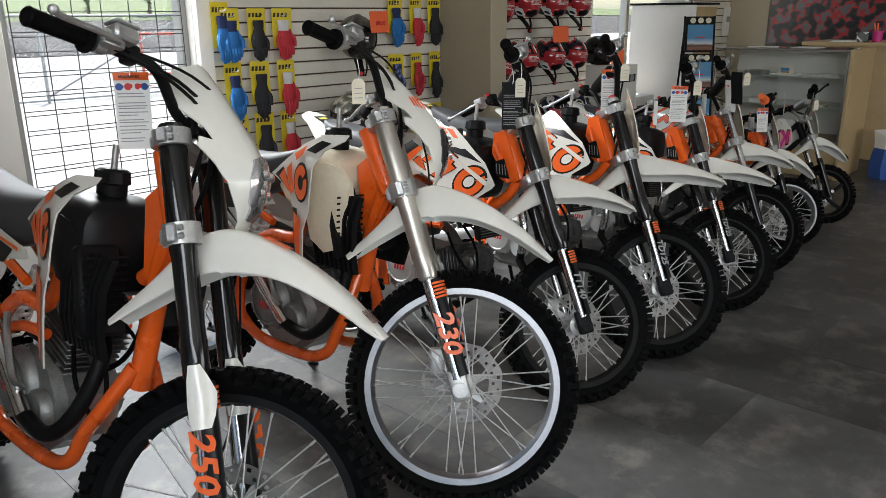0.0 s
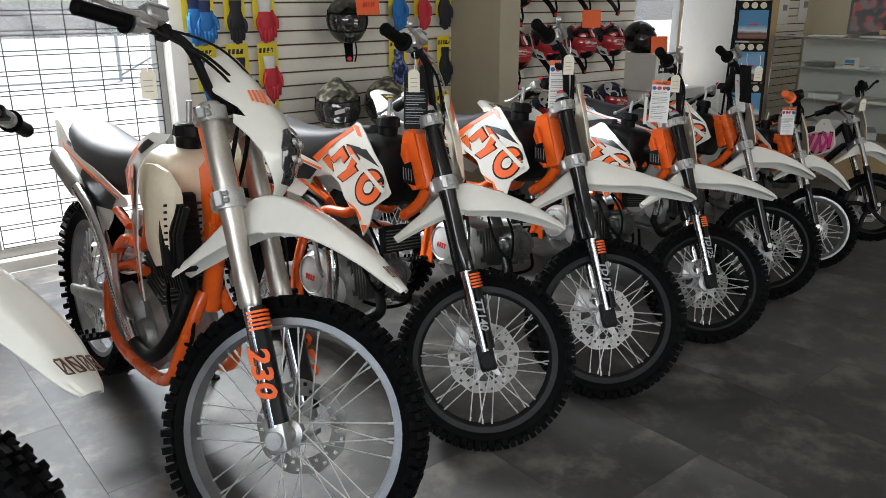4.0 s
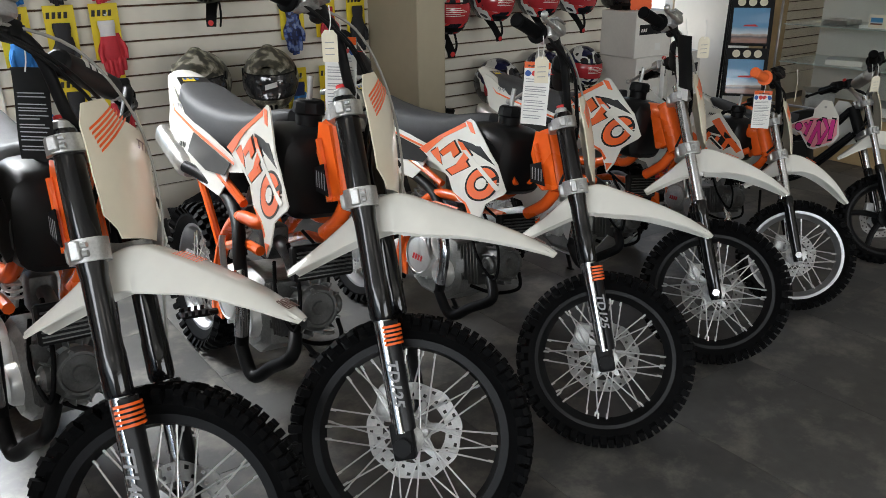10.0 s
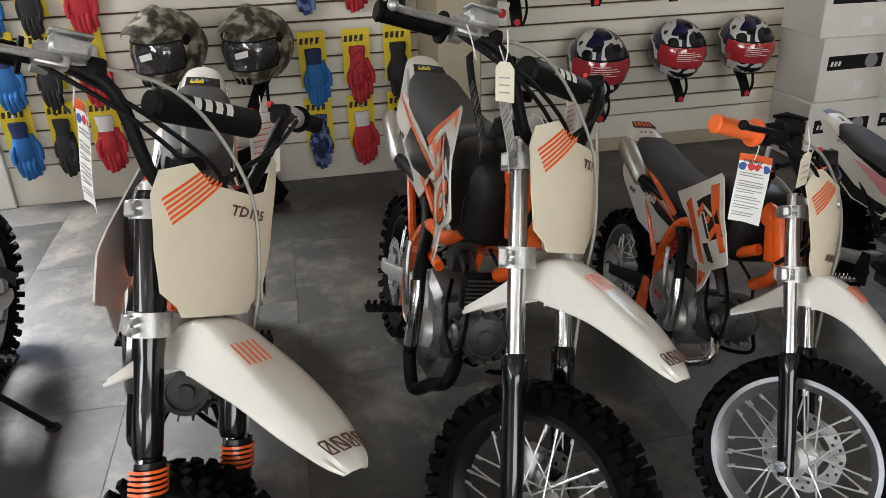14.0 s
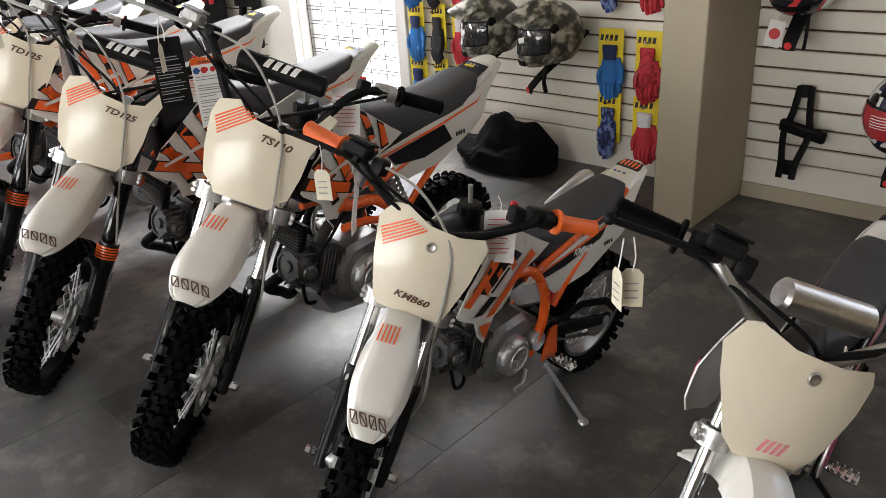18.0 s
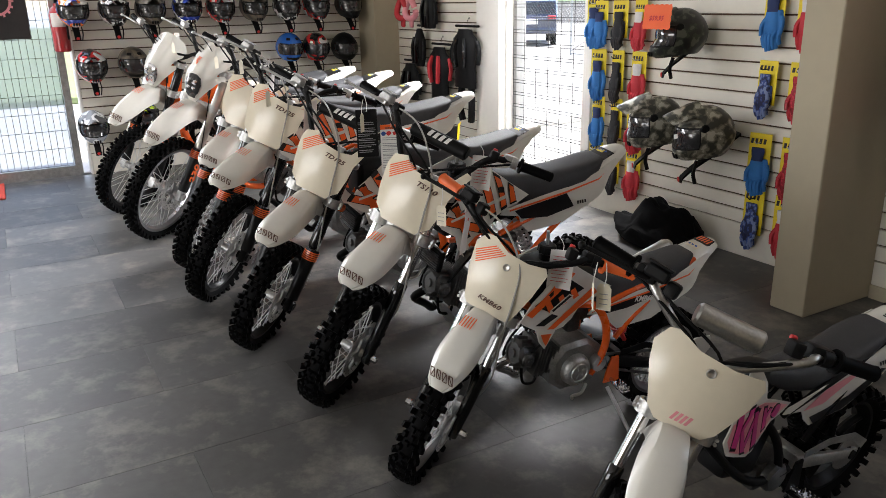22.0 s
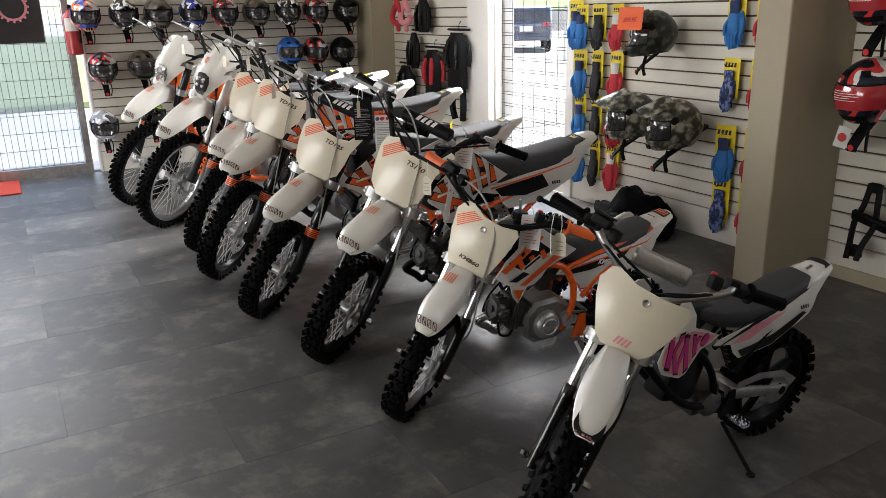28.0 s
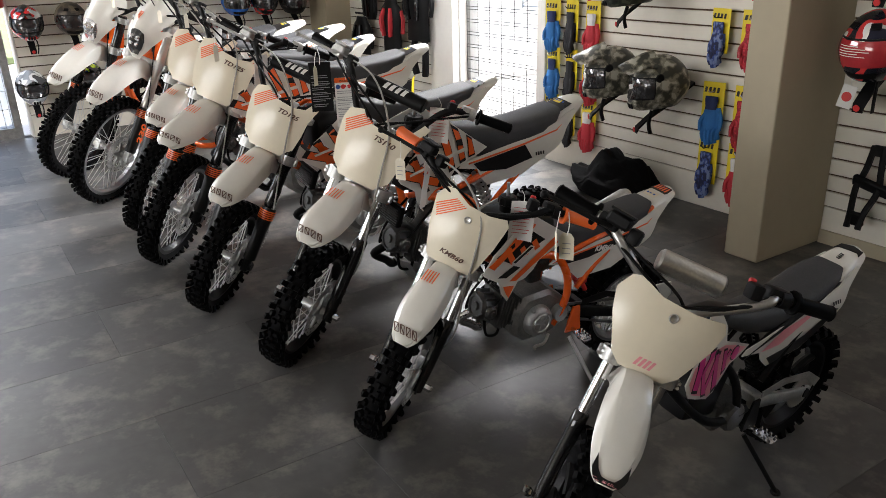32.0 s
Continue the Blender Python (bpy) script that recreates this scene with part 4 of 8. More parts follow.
        sheet(bm, [(w * s * sc, b0 + u * hh) for w, u in poly], pf, 0.0035, 0.03 * s)
        plate = front("number_plate", bm, IVORY, "ivory plastic front number plate")
        if not pink:
            bm = bmesh.new()
            for q in range(6):
                o = q * 0.0105
                a0, a1 = (-0.096 + o * 0.25, 0.70 - o * 2.6), (-0.045 + o * 0.62, 0.875 - o * 1.0)
                sheet(bm, [(a0[0] * s * sc, b0 + a0[1] * hh), (a0[0] * s * sc, b0 + (a0[1] - 0.019) * hh), (a1[0] * s * sc, b0 + (a1[1] - 0.019) * hh), (a1[0] * s * sc, b0 + a1[1] * hh)], po, 0.0008, 0.02)
            front("stripe_decal", bm, ORANGE_D, "orange stripe decal", plate)
        if sp.get("plate_text"):
            bm = bmesh.new()
            ty, tz = sp.get("text_at", (0.05, 0.64))
            letters(bm, sp["plate_text"], 0.034 * s, pose(pf(ty * s, b0 + tz * hh)[0] + 0.002, ty * s, b0 + tz * hh) @ pose(0, 0, 0, 90, 0, 90) @ Matrix.Diagonal((1.0, 0.8, 1, 1)) @ pose(0, 0, 0, 0, 0, -6))
            for v in bm.verts:
                v.co.x = pf(v.co.y, v.co.z)[0] + 0.0016 + (v.co.x % 0.001) * 0.1
            front("model_number", bm, material_cached("brown_print"), "printed model number", plate)
        if sp.get("screw"):
            bm = bmesh.new()
            lathe(bm, [(0, 0.002), (0.006, 0.002), (0.009, 0.0035), (0.011, 0)], 14, pose(pf(0, b0 + 0.68 * hh)[0] + 0.001, 0.004, b0 + 0.68 * hh, 0, 0, -90))
            front("plate_screw", bm, STEEL, "", plate)
        if pink:
            bm = bmesh.new()
            for p in bars(-0.005, b0 + 0.13 * hh, 0.062 * s, 0.022, 4, 0.3):
                sheet(bm, p, po, 0.0008, 0.02)
            front("maker_mark", bm, PINK, "pink maker's mark", plate)

    # -- handlebar, grips, levers, cables
    hb = tu + 0.035 * s
    hw = sp.get("bar", 0.37)
    rise = sp.get("rise", 0.085)
    back = sp.get("back", 0.07)
    barmat = sp.get("bar_mat", BLACK)
    bm = bmesh.new()
    hp = [(-0.01, -hw, hb + rise + 0.012), (0.005, -hw * 0.62, hb + rise), (0.028, -hw * 0.45, hb + rise * 0.8), (0.012, -hw * 0.24, hb + 0.012), (0.01, 0, hb), (0.012, hw * 0.24, hb + 0.012), (0.028, hw * 0.45, hb + rise * 0.8), (0.005, hw * 0.62, hb + rise), (-0.01, hw, hb + rise + 0.012)]
    if kind in "DE":
        hp = [(u, w * (0.55 if abs(abs(w) - hw * 0.24) < 1e-6 else 1.15 if abs(abs(w) - hw * 0.45) < 1e-6 else 1.0), z) for u, w, z in hp]
    hp = [(v - back * (abs(w) / hw) ** 2 + 0.01, w, u) for v, w, u in hp]
    tube(bm, hp, 0.0115 * s ** 0.3, 12, 5)
    bar = front("handlebar", bm, barmat, "black handlebar" if barmat is BLACK else "bright steel handlebar")
    for sd in (1, -1):
        bm = bmesh.new()
        box(bm, (0.018, sd * 0.045 * s, hb - 0.002), (0.034, 0.03, 0.045 * s), bevel=0.006)
        front("bar_clamp", bm, ALU if kind != "A" else BLACK)
    if sp.get("pad"):
        bm = bmesh.new()
        lp = sp["pad"]
        lathe(bm, [(0, -lp), (0.020, -lp), (0.026, -lp + 0.006), (0.026, lp - 0.006), (0.020, lp), (0, lp)], 18, pose(0.035 - back * 0.2, 0, hb + rise * 0.78))
        pad = front("bar_pad", bm, sp.get("pad_mat", BLACK), "padded roll on the crossbar", bar)
        if not pink:
            bm = bmesh.new()
            for p in bars(0, 0, 0.10 * s, 0.026, 4, 0.3):
                sheet(bm, p, lambda a, b: (0.035 - back * 0.2 + 0.0265 * math.cos(b / 0.0265 + 0.5), a, hb + rise * 0.78 + 0.0265 * math.sin(b / 0.0265 + 0.5)), 0.001, 0.01)
            front("maker_mark", bm, PAPER, "white maker's mark", bar)
    pth = smooth_path(hp, 5)
    for sd in (1, -1):
        e0 = Vector(hp[0 if sd < 0 else -1])
        e1 = Vector(hp[1 if sd < 0 else -2])
        d = (e1 - e0).normalized()
        L = 0.115 * (0.85 if s < 0.8 else 1)
        M = Matrix.Translation(e0) @ d.to_track_quat("Y", "Z").to_matrix().to_4x4()
        bm = bmesh.new()
        gp = [(0, -0.006), (0.015, -0.006), (0.0185, -0.002)]
        for q in range(11):
            h = 0.004 + q * (L - 0.012) / 11
            gp += [(0.0168, h), (0.0176, h + 0.003)]
        gp += [(0.017, L - 0.008), (0.027, L - 0.006), (0.027, L), (0.012, L)]
        lathe(bm, gp, 16, M)
        front("grip", bm, sp.get("grip", RUBBER), "orange rubber grip" if sp.get("grip", RUBBER) is ORANGE_G else "ribbed black rubber grip", bar)
        bm = bmesh.new()
        box(bm, (0.012, L + 0.035, 0.004), (0.045, 0.05, 0.034), bevel=0.008, m=M, seg=2)
        if sd < 0:
            box(bm, (0.03, L + 0.055, 0.018), (0.034, 0.055, 0.03), bevel=0.006, m=M)
            box(bm, (0.03, L + 0.055, 0.036), (0.036, 0.058, 0.006), bevel=0.002, m=M)
        lathe(bm, [(0.012, 0), (0.02, 0), (0.02, 0.022), (0.012, 0.022)], 14, M @ pose(0, L + 0.012, 0), close=True)
        perch = front("lever_perch", bm, sp.get("perch", ALU), "", bar)
        bm = bmesh.new()
        out = Vector((1, 0, 0))
        tube(bm, [(0.02, L + 0.05, 0.0), (0.045, L + 0.03, -0.004), (0.055, L - 0.03, -0.008), (0.062, 0.02, -0.012), (0.075, -0.008, -0.014)], 0.006, 8, 4, M, 1.0)
        t2 = bmesh.new()
        bmesh.ops.create_uvsphere(t2, u_segments=10, v_segments=6, radius=0.0095)
        absorb(bm, t2, M @ pose(0.075, -0.008, -0.014))
        front("lever", bm, sp.get("lever", ALU), "ball-ended hand lever", bar)
        if s > 0.6:
            bm = bmesh.new()
            box(bm, (0.0, L + 0.095, 0.0), (0.036, 0.03, 0.036), bevel=0.007, m=M, seg=2)
            front("switch", bm, BLACK, "", bar)
            if sd > 0 and kind != "A":
                bm = bmesh.new()
                box(bm, (0.02, L + 0.095, 0.018), (0.012, 0.016, 0.012), bevel=0.003, m=M)
                front("switch_button", bm, REDINK, "red stop button", bar)
    for a, b, c in ((-0.30, -0.05, 0.0), (-0.26, 0.03, 0.012), (0.28, 0.02, 0.0), (0.24, -0.04, -0.012)):
        bm = bmesh.new()
        tube(bm, [(0.02 - back * 0.4, a * hw / 0.42, hb + rise - 0.005), (0.045, a * 0.55 * s, hb + rise * 0.55 + c), (0.050 * s, b * 0.6, hb + 0.01 + c), (0.022 * s, b, tu - 0.06), (-0.04, b * 0.8, cu + 0.02)], 0.004, 6, 5)
        front("control_cable", bm, BLACK)
    bm = bmesh.new()
    tube(bm, [(-0.03 * s, -0.02, tu - 0.02), (-0.05 * s, 0.05 * s, cu + 0.05 * s), (-0.03 * s, 0.10 * s, cu - 0.06 * s), (-0.01, 0.105 * s + 0.012, 0.26 * s), (-0.05 * s, fwid, 0.12 * s)] if pink else [(0.02 - back * 0.4, -0.26 * hw / 0.37, hb + rise), (0.055 * s, -0.10 * s, hb + rise * 0.9), (0.082 * s, 0.045 * s, tu + 0.06 * s), (0.080 * s, 0.085 * s, cu + 0.09 * s), (0.045 * s, 0.10 * s, cu - 0.06 * s), (0.0, 0.105 * s + 0.02, 0.26 * s), (-0.05 * s, fwid, 0.12 * s)], 0.0032, 6, 6)
    front("brake_hose", bm, material_cached("clear_hose") if kind in "BD" else BLACK, "front brake hose")

    # -- frame
    fm = BLACK if electric else ORANGE
    bm = bmesh.new()
    hz0, hz1 = (zf + cu * math.cos(rake)) / k, (zf + tu * math.cos(rake)) / k
    hx0, hx1 = (wb - off / math.cos(rake) - cu * math.sin(rake)) / gx, (wb - off / math.cos(rake) - tu * math.sin(rake)) / gx
    tube(bm, [(hx0 + 0.01, 0, hz0 - 0.005), (hx1, 0, hz1 - 0.015)], 0.034, 16)
    hm = (hx0 + hx1) / 2
    hz = (hz0 + hz1) / 2
    plate_poly = [(hx1 - 0.022, hz1 - 0.02), (hx1 + 0.030, hz1 - 0.02), (hx0 + 0.022, hz0), (hx0 - 0.04, hz0 - 0.02), (hx0 - 0.080, hz0 + 0.0), (hx0 - 0.088, hz0 + 0.05), (hx1 - 0.028, hz0 + 0.085)]
    if kind == "A":
        for sd in (1, -1):
            sheet(bm, [(hm, hz + 0.02), (hx0 + 0.01, hz0), (hx0 - 0.05, hz0 - 0.13), (hx0 - 0.085, hz0 - 0.10), (hm - 0.07, hz - 0.03)], lambda a_, b_: (a_, sd * 0.024, b_), 0.006, 0)
        tube(bm, [(hx0 - 0.01, 0, hz0 + 0.03), (hx0 - 0.05, 0, hz0 - 0.07), (hx0 - 0.085, 0, 0.60), (hx0 - 0.10, 0, 0.50)], 0.026, 14, 4)
    elif kind == "B" and usd:
        for sd in (1, -1):
            sheet(bm, plate_poly, lambda a_, b_: (a_, sd * 0.034, b_), 0.008, 0)
            tube(bm, [(hx0 - 0.03, sd * 0.036, hz0 - 0.015), (hx1 - 0.012, sd * 0.036, hz1 - 0.06)], 0.010, 8)
    else:
        tube(bm, [(hx1 + 0.02, 0, hz1 - 0.05), (hx1 - 0.14, 0, hz1 - 0.055), (0.62, 0, hz1 - 0.075)], 0.036, 12, 3, flat=0.8)
        box(bm, (hm - 0.035, 0, hz - 0.03), (0.06, 0.05, 0.13), (0, -24, 0), 0.010, seg=2)
    for sd in (1, -1):
        tube(bm, [(hx0 - (0.27 if kind == "A" else 0.16), sd * 0.030, hz0 - 0.01), (hx0 - (0.32 if kind == "A" else 0.23), sd * 0.066, hz0 - 0.05), (0.69, sd * 0.090, 0.64), (0.55, sd * 0.098, 0.62), (0.44, sd * 0.098, 0.53), (0.385, sd * 0.098, 0.40), (0.37, sd * 0.09, 0.29)] if kind != "D" else
             [(hm - 0.06, sd * 0.03, hz - 0.07), (hm - 0.16, sd * 0.07, hz - 0.12), (0.64, sd * 0.085, 0.71), (0.54, sd * 0.098, 0.69), (0.475, sd * 0.105, 0.60), (0.455, sd * 0.105, 0.50), (0.47, sd * 0.10, 0.42), (0.515, sd * 0.095, 0.34)], 0.019 if kind != "D" else 0.018, 10, 5)
    if electric:
        bm.free()
        bm = bmesh.new()
        tube(bm, [(hx0 + 0.01, 0, hz0 - 0.005), (hx1, 0, hz1 - 0.015)], 0.034, 16)
        for sd in (1, -1):
            tube(bm, [(hx1 - 0.01, sd * 0.02, hz1 - 0.04), (0.80, sd * 0.045, 0.74), (0.64, sd * 0.06, 0.66), (0.52, sd * 0.075, 0.52), (0.47, sd * 0.085, 0.36)], 0.016, 10, 4)
    if kind in "BA":
        for sd in (1, -1):
            tube(bm, [(0.70, sd * 0.10, 0.565), (0.58, sd * 0.10, 0.555), (0.43, sd * 0.098, 0.50)], 0.014, 8, 3)
    body("frame", bm, fm, "black tubular frame" if electric else "orange painted tubular frame")
    bm = bmesh.new()
    if electric:
        for sd in (1, -1):
            tube(bm, [(hx0 - 0.03, sd * 0.02, hz0 - 0.02), (0.82, sd * 0.05, 0.56), (0.68, sd * 0.07, 0.42), (0.56, sd * 0.08, 0.36), (0.42, sd * 0.085, 0.37)], 0.017, 10, 5)
    else:
        tube(bm, [(hx0 - 0.01, 0, hz0 - 0.01), (hx0 - 0.05, 0, hz0 - 0.07), (hx0 - 0.12, 0, hz0 - 0.12)], 0.020, 10, 4)
        if kind == "A":
            for sd in (1, -1):
                tube(bm, [(hx0 - 0.095, sd * 0.02, 0.55), (0.5 * (hx0 - 0.095) + 0.445, sd * 0.060, 0.46), (0.87, sd * 0.078, 0.38), (0.83, sd * 0.088, 0.30), (0.72, sd * 0.09, 0.262), (0.48, sd * 0.09, 0.262), (0.37, sd * 0.095, 0.33)], 0.018, 10, 5)
    body("cradle", bm, fm)
    if kind == "B" and usd:
        for sd in (1, -1):
            bm = bmesh.new()
            sheet(bm, [(hx0 - 0.080, hz0 + 0.0), (hx0 - 0.092, hz0 + 0.055), (hx0 - 0.050, hz0 + 0.072), (hx0 - 0.018, hz0 + 0.0)], lambda a_, b_: (a_, sd * 0.0475, b_), 0.003, 0)
            idp = body("id_plate", bm, BLACK, "black identification plate")
            bm = bmesh.new()
            for q in range(4):
                u = hx0 - 0.074 + q * 0.013
                sheet(bm, [(u, hz0 + 0.012), (u + 0.003, hz0 + 0.012), (u - 0.004, hz0 + 0.050), (u - 0.007, hz0 + 0.050)], lambda a_, b_: (a_, sd * 0.0515, b_), 0.0006, 0)
            part("printed_text", _tr(bm, B), GREYINK, idp)
    bm = bmesh.new()
    for sd in (1, -1):
        tube(bm, [(0.56, sd * 0.09, 0.66), (0.34, sd * 0.092, 0.72), (0.05, sd * 0.075, 0.77), (-0.06, sd * 0.06, 0.79)], 0.0125, 8, 3)
        tube(bm, [(0.40, sd * 0.10, 0.50), (0.30, sd * 0.098, 0.60), (0.06, sd * 0.078, 0.755)], 0.0125, 8, 3)
    body("subframe", bm, fm)

    # -- swingarm, chain, shock, stand, pegs
    ra = r / k
    bm = bmesh.new()
    for sd in (1, -1):
        loft(bm, [oval(0.36, sd * 0.068, 0.36, 0.016, 0.032, 10, 4), oval(0.20, sd * 0.078, 0.5 * (0.37 + ra), 0.014, 0.028, 10, 4), oval(0.02, sd * 0.086, ra + 0.005, 0.012, 0.022, 10, 4), oval(-0.035, sd * 0.086, ra, 0.010, 0.018, 10, 4)])
    box(bm, (0.30, 0, 0.345), (0.05, 0.13, 0.05), bevel=0.008)
    arm = body("swingarm", bm, ALU if (pink or kind == "A") else (BLACK if kind == "D" else ALU), "swingarm")
    bm = bmesh.new()
    if not electric:
        for z0, z1 in ((ra + 0.075 * s / k, 0.40), (ra - 0.075 * s / k, 0.33)):
            tube(bm, [(0.0, 0.066, z0), (0.42, 0.066, z1)], 0.0075, 6)
        body("chain", bm, FINS, "drive chain")
    bm = bmesh.new()
    cg = [(-0.09, ra + 0.04), (0.02, ra + 0.115), (0.20, 0.43), (0.34, 0.42), (0.34, 0.39), (0.18, 0.395), (0.02, ra + 0.08), (-0.06, ra + 0.01)]
    sheet(bm, cg, lambda a, b: (a, 0.095, b), 0.004, 0)
    body("chain_guard", bm, BLACK if not pink else ALU)
    bm = bmesh.new()
    a, b = Vector((0.24, 0, 0.40)), Vector((0.40, 0, 0.66))
    tube(bm, [a, b], 0.012, 8)
    pts = []
    ax = (b - a).normalized()
    e1 = ax.cross(Vector((0, 1, 0))).normalized()
    e2 = ax.cross(e1)
    for q in range(72):
        t = 0.18 + 0.72 * q / 71
        pts.append(a.lerp(b, t) + 0.032 * (math.cos(q * 0.7) * e1 + math.sin(q * 0.7) * e2))
    tube(bm, pts, 0.0055, 6)
    body("rear_shock", bm, BLACK if electric else REDINK if kind == "D" else PAPER if kind == "A" else ALU, "coil-over rear shock")
    for sd in (1, -1):
        bm = bmesh.new()
        box(bm, (0.39, sd * 0.175, 0.285), (0.045, 0.085, 0.010), bevel=0.003)
        for q in range(4):
            for e in (-1, 1):
                box(bm, (0.39 + e * 0.02, sd * (0.145 + 0.02 * q), 0.295), (0.006, 0.011, 0.016), bevel=0.002)
        tube(bm, [(0.39, sd * 0.10, 0.283), (0.39, sd * 0.14, 0.283)], 0.011, 8)
        body("footpeg", bm, CHROME if kind in "DE" else BLACK, "toothed folding footpeg")
        bm = bmesh.new()
        sheet(bm, [(0.34, 0.27), (0.43, 0.27), (0.42, 0.33), (0.40, 0.40), (0.36, 0.40)], lambda a_, b_: (a_, sd * 0.105, b_), 0.008, 0)
        body("peg_hanger", bm, fm)
    ty = 0.26
    bm = bmesh.new()
    foot = (0.34, ty, ty * math.tan(radians(lean)) + 0.006)
    tube(bm, [(0.40, 0.10, 0.24), foot], 0.0095, 8)
    lathe(bm, [(0, -0.004), (0.022, -0.004), (0.018, 0.004), (0, 0.004)], 12, pose(*foot, 90 - lean, 0, 0))
    body("kickstand", bm, ALU if kind == "D" else BLACK, "side stand")

    # -- engine
    ET = pose(0.03, 0, 0.07) if kind == "D" else pose(0, 0, 0.03) if kind == "B" else pose(0.05, 0, 0.055)

    def ebody(name, bm, mat, label=""):
        bm.transform(ET)
        return body(name, bm, mat, label)
    if not electric:
        bm = bmesh.new()
        case = [(0.40, 0.24), (0.48, 0.20), (0.62, 0.20), (0.69, 0.25), (0.70, 0.36), (0.64, 0.43), (0.50, 0.44), (0.41, 0.38)]
        loft(bm, [[(0.555 + (x - 0.555) * q, y, 0.32 + (z - 0.32) * q) for x, z in case] for y, q in ((-0.082, 0.84), (-0.062, 1.0), (0.062, 1.0), (0.082, 0.84))])
        eng = ebody("engine_case", bm, ENGINE, "grey cast engine case")
        bm = bmesh.new()
        prof = [(0, -0.118), (0.060, -0.118), (0.072, -0.112), (0.088, -0.098), (0.092, -0.08)]
        lathe(bm, prof, 28, pose(0.50, 0, 0.345))
        lathe(bm, [(0.066, -0.1185), (0.069, -0.1215), (0.073, -0.1185), (0.073, -0.11)], 28, pose(0.50, 0, 0.345))
        lathe(bm, [(0, -0.108), (0.045, -0.108), (0.052, -0.100), (0.055, -0.08)], 20, pose(0.62, 0, 0.31))
        for q in range(7):
            a = 2 * math.pi * q / 7
            lathe(bm, [(0, -0.122), (0.006, -0.122), (0.006, -0.10), (0, -0.10)], 6, pose(0.50 + 0.08 * math.cos(a), 0.015, 0.33 + 0.08 * math.sin(a)))
        bm.transform(B @ ET)
        part("clutch_cover", bm, COVER if kind == "B" else ENGINE if kind == "A" else ALU, bike, "round polished clutch cover")
        bm = bmesh.new()
        lathe(bm, [(0, 0.122), (0.055, 0.122), (0.068, 0.112), (0.074, 0.098), (0.076, 0.08)], 28, pose(0.57, 0, 0.31))
        lathe(bm, [(0, 0.115), (0.036, 0.115), (0.042, 0.10), (0.042, 0.08)], 18, pose(0.45, 0, 0.32))
        lathe(bm, [(0.040, 0.122), (0.043, 0.127), (0.047, 0.122), (0.047, 0.11)], 24, pose(0.57, 0, 0.31))
        for q in range(5):
            a = 2 * math.pi * q / 5
            box(bm, (0.57 + 0.022 * math.cos(a), 0.123, 0.31 + 0.022 * math.sin(a)), (0.022, 0.004, 0.005), (0, -math.degrees(a), 0), 0.001)
        for q in range(6):
            a = 2 * math.pi * q / 6
            lathe(bm, [(0, 0.126), (0.006, 0.126), (0.006, 0.10), (0, 0.10)], 6, pose(0.57 + 0.066 * math.cos(a), -0.012, 0.31 + 0.066 * math.sin(a)))
        bm.transform(B @ ET)
        part("stator_cover", bm, ENGINE if kind == "A" else ALU, bike, "aluminium stator cover")
        if not pink:
            bm = bmesh.new()
            for p in bars(0.50, 0.335, 0.06, 0.022, 4, 0.2):
                sheet(bm, p, lambda a_, b_: (a_, -0.1195, b_), 0.0012, 0)
            bm.transform(B @ ET)
            part("maker_mark", bm, REDINK, bike, "red maker's mark on the engine")
        up = kind == "A"
        bm = bmesh.new()
        tube(bm, [(0.70, -0.06, 0.50), (0.78, -0.085, 0.42), (0.86, -0.07, 0.36), (0.84, -0.05, 0.46), (0.74, -0.04, 0.56)], 0.0055, 7, 5)
        ebody("oil_hose", bm, RUBBER, "black braided hose")
        bm = bmesh.new()
        tube(bm, [(0.64, 0.05, 0.56), (0.74, 0.075, 0.50), (0.80, 0.055, 0.42)], 0.005, 7, 5)
        ebody("spark_lead", bm, BLACK, "black spark plug lead")
        C = pose(0.61, 0, 0.42, 0, 18, 0) if up else pose(0.655, 0, 0.36, 0, 76, 0)
        bm = bmesh.new()
        lathe(bm, [(0, 0), (0.052, 0), (0.052, 0.14), (0, 0.14)], 24, C @ pose(0, 0, 0, 90, 0, 0))
        cyl = ebody("cylinder", bm, FINS, "finned engine cylinder")
        for q in range(8):
            w = 0.064 + 0.010 * (q > 3)
            bm = bmesh.new()
            box(bm, (0, 0, 0.012 + q * 0.0155), (2 * w, 2 * w + 0.006, 0.005), bevel=0.002, m=C)
            part("cooling_fin", _tr(bm, B @ ET), FINS, cyl)
        bm = bmesh.new()
        lathe(bm, [(0, 0.138), (0.058, 0.138), (0.062, 0.15), (0.062, 0.196), (0.050, 0.212), (0.044, 0.212), (0.042, 0.206), (0.020, 0.206), (0.018, 0.216), (0, 0.216)], 28, C @ pose(0, 0, 0, 90, 0, 0))
        for e in range(6):
            a = 2 * math.pi * e / 6 + 0.3
            lathe(bm, [(0, 0), (0.0065, 0), (0.0065, 0.012), (0, 0.012)], 6, C @ pose(0.052 * math.cos(a), 0.052 * math.sin(a), 0.200, 90, 0, 0))
        for sy in (1, -1):
            lathe(bm, [(0, 0.04), (0.028, 0.04), (0.030, 0.070), (0.022, 0.078), (0.012, 0.078), (0.010, 0.084), (0, 0.084)], 16, C @ pose(0, 0, 0.170, 0, 0, 0 if sy > 0 else 180))
        cap = ebody("cylinder_head", bm, FINS if kind != "A" else ENGINE, "dark ribbed cylinder head")
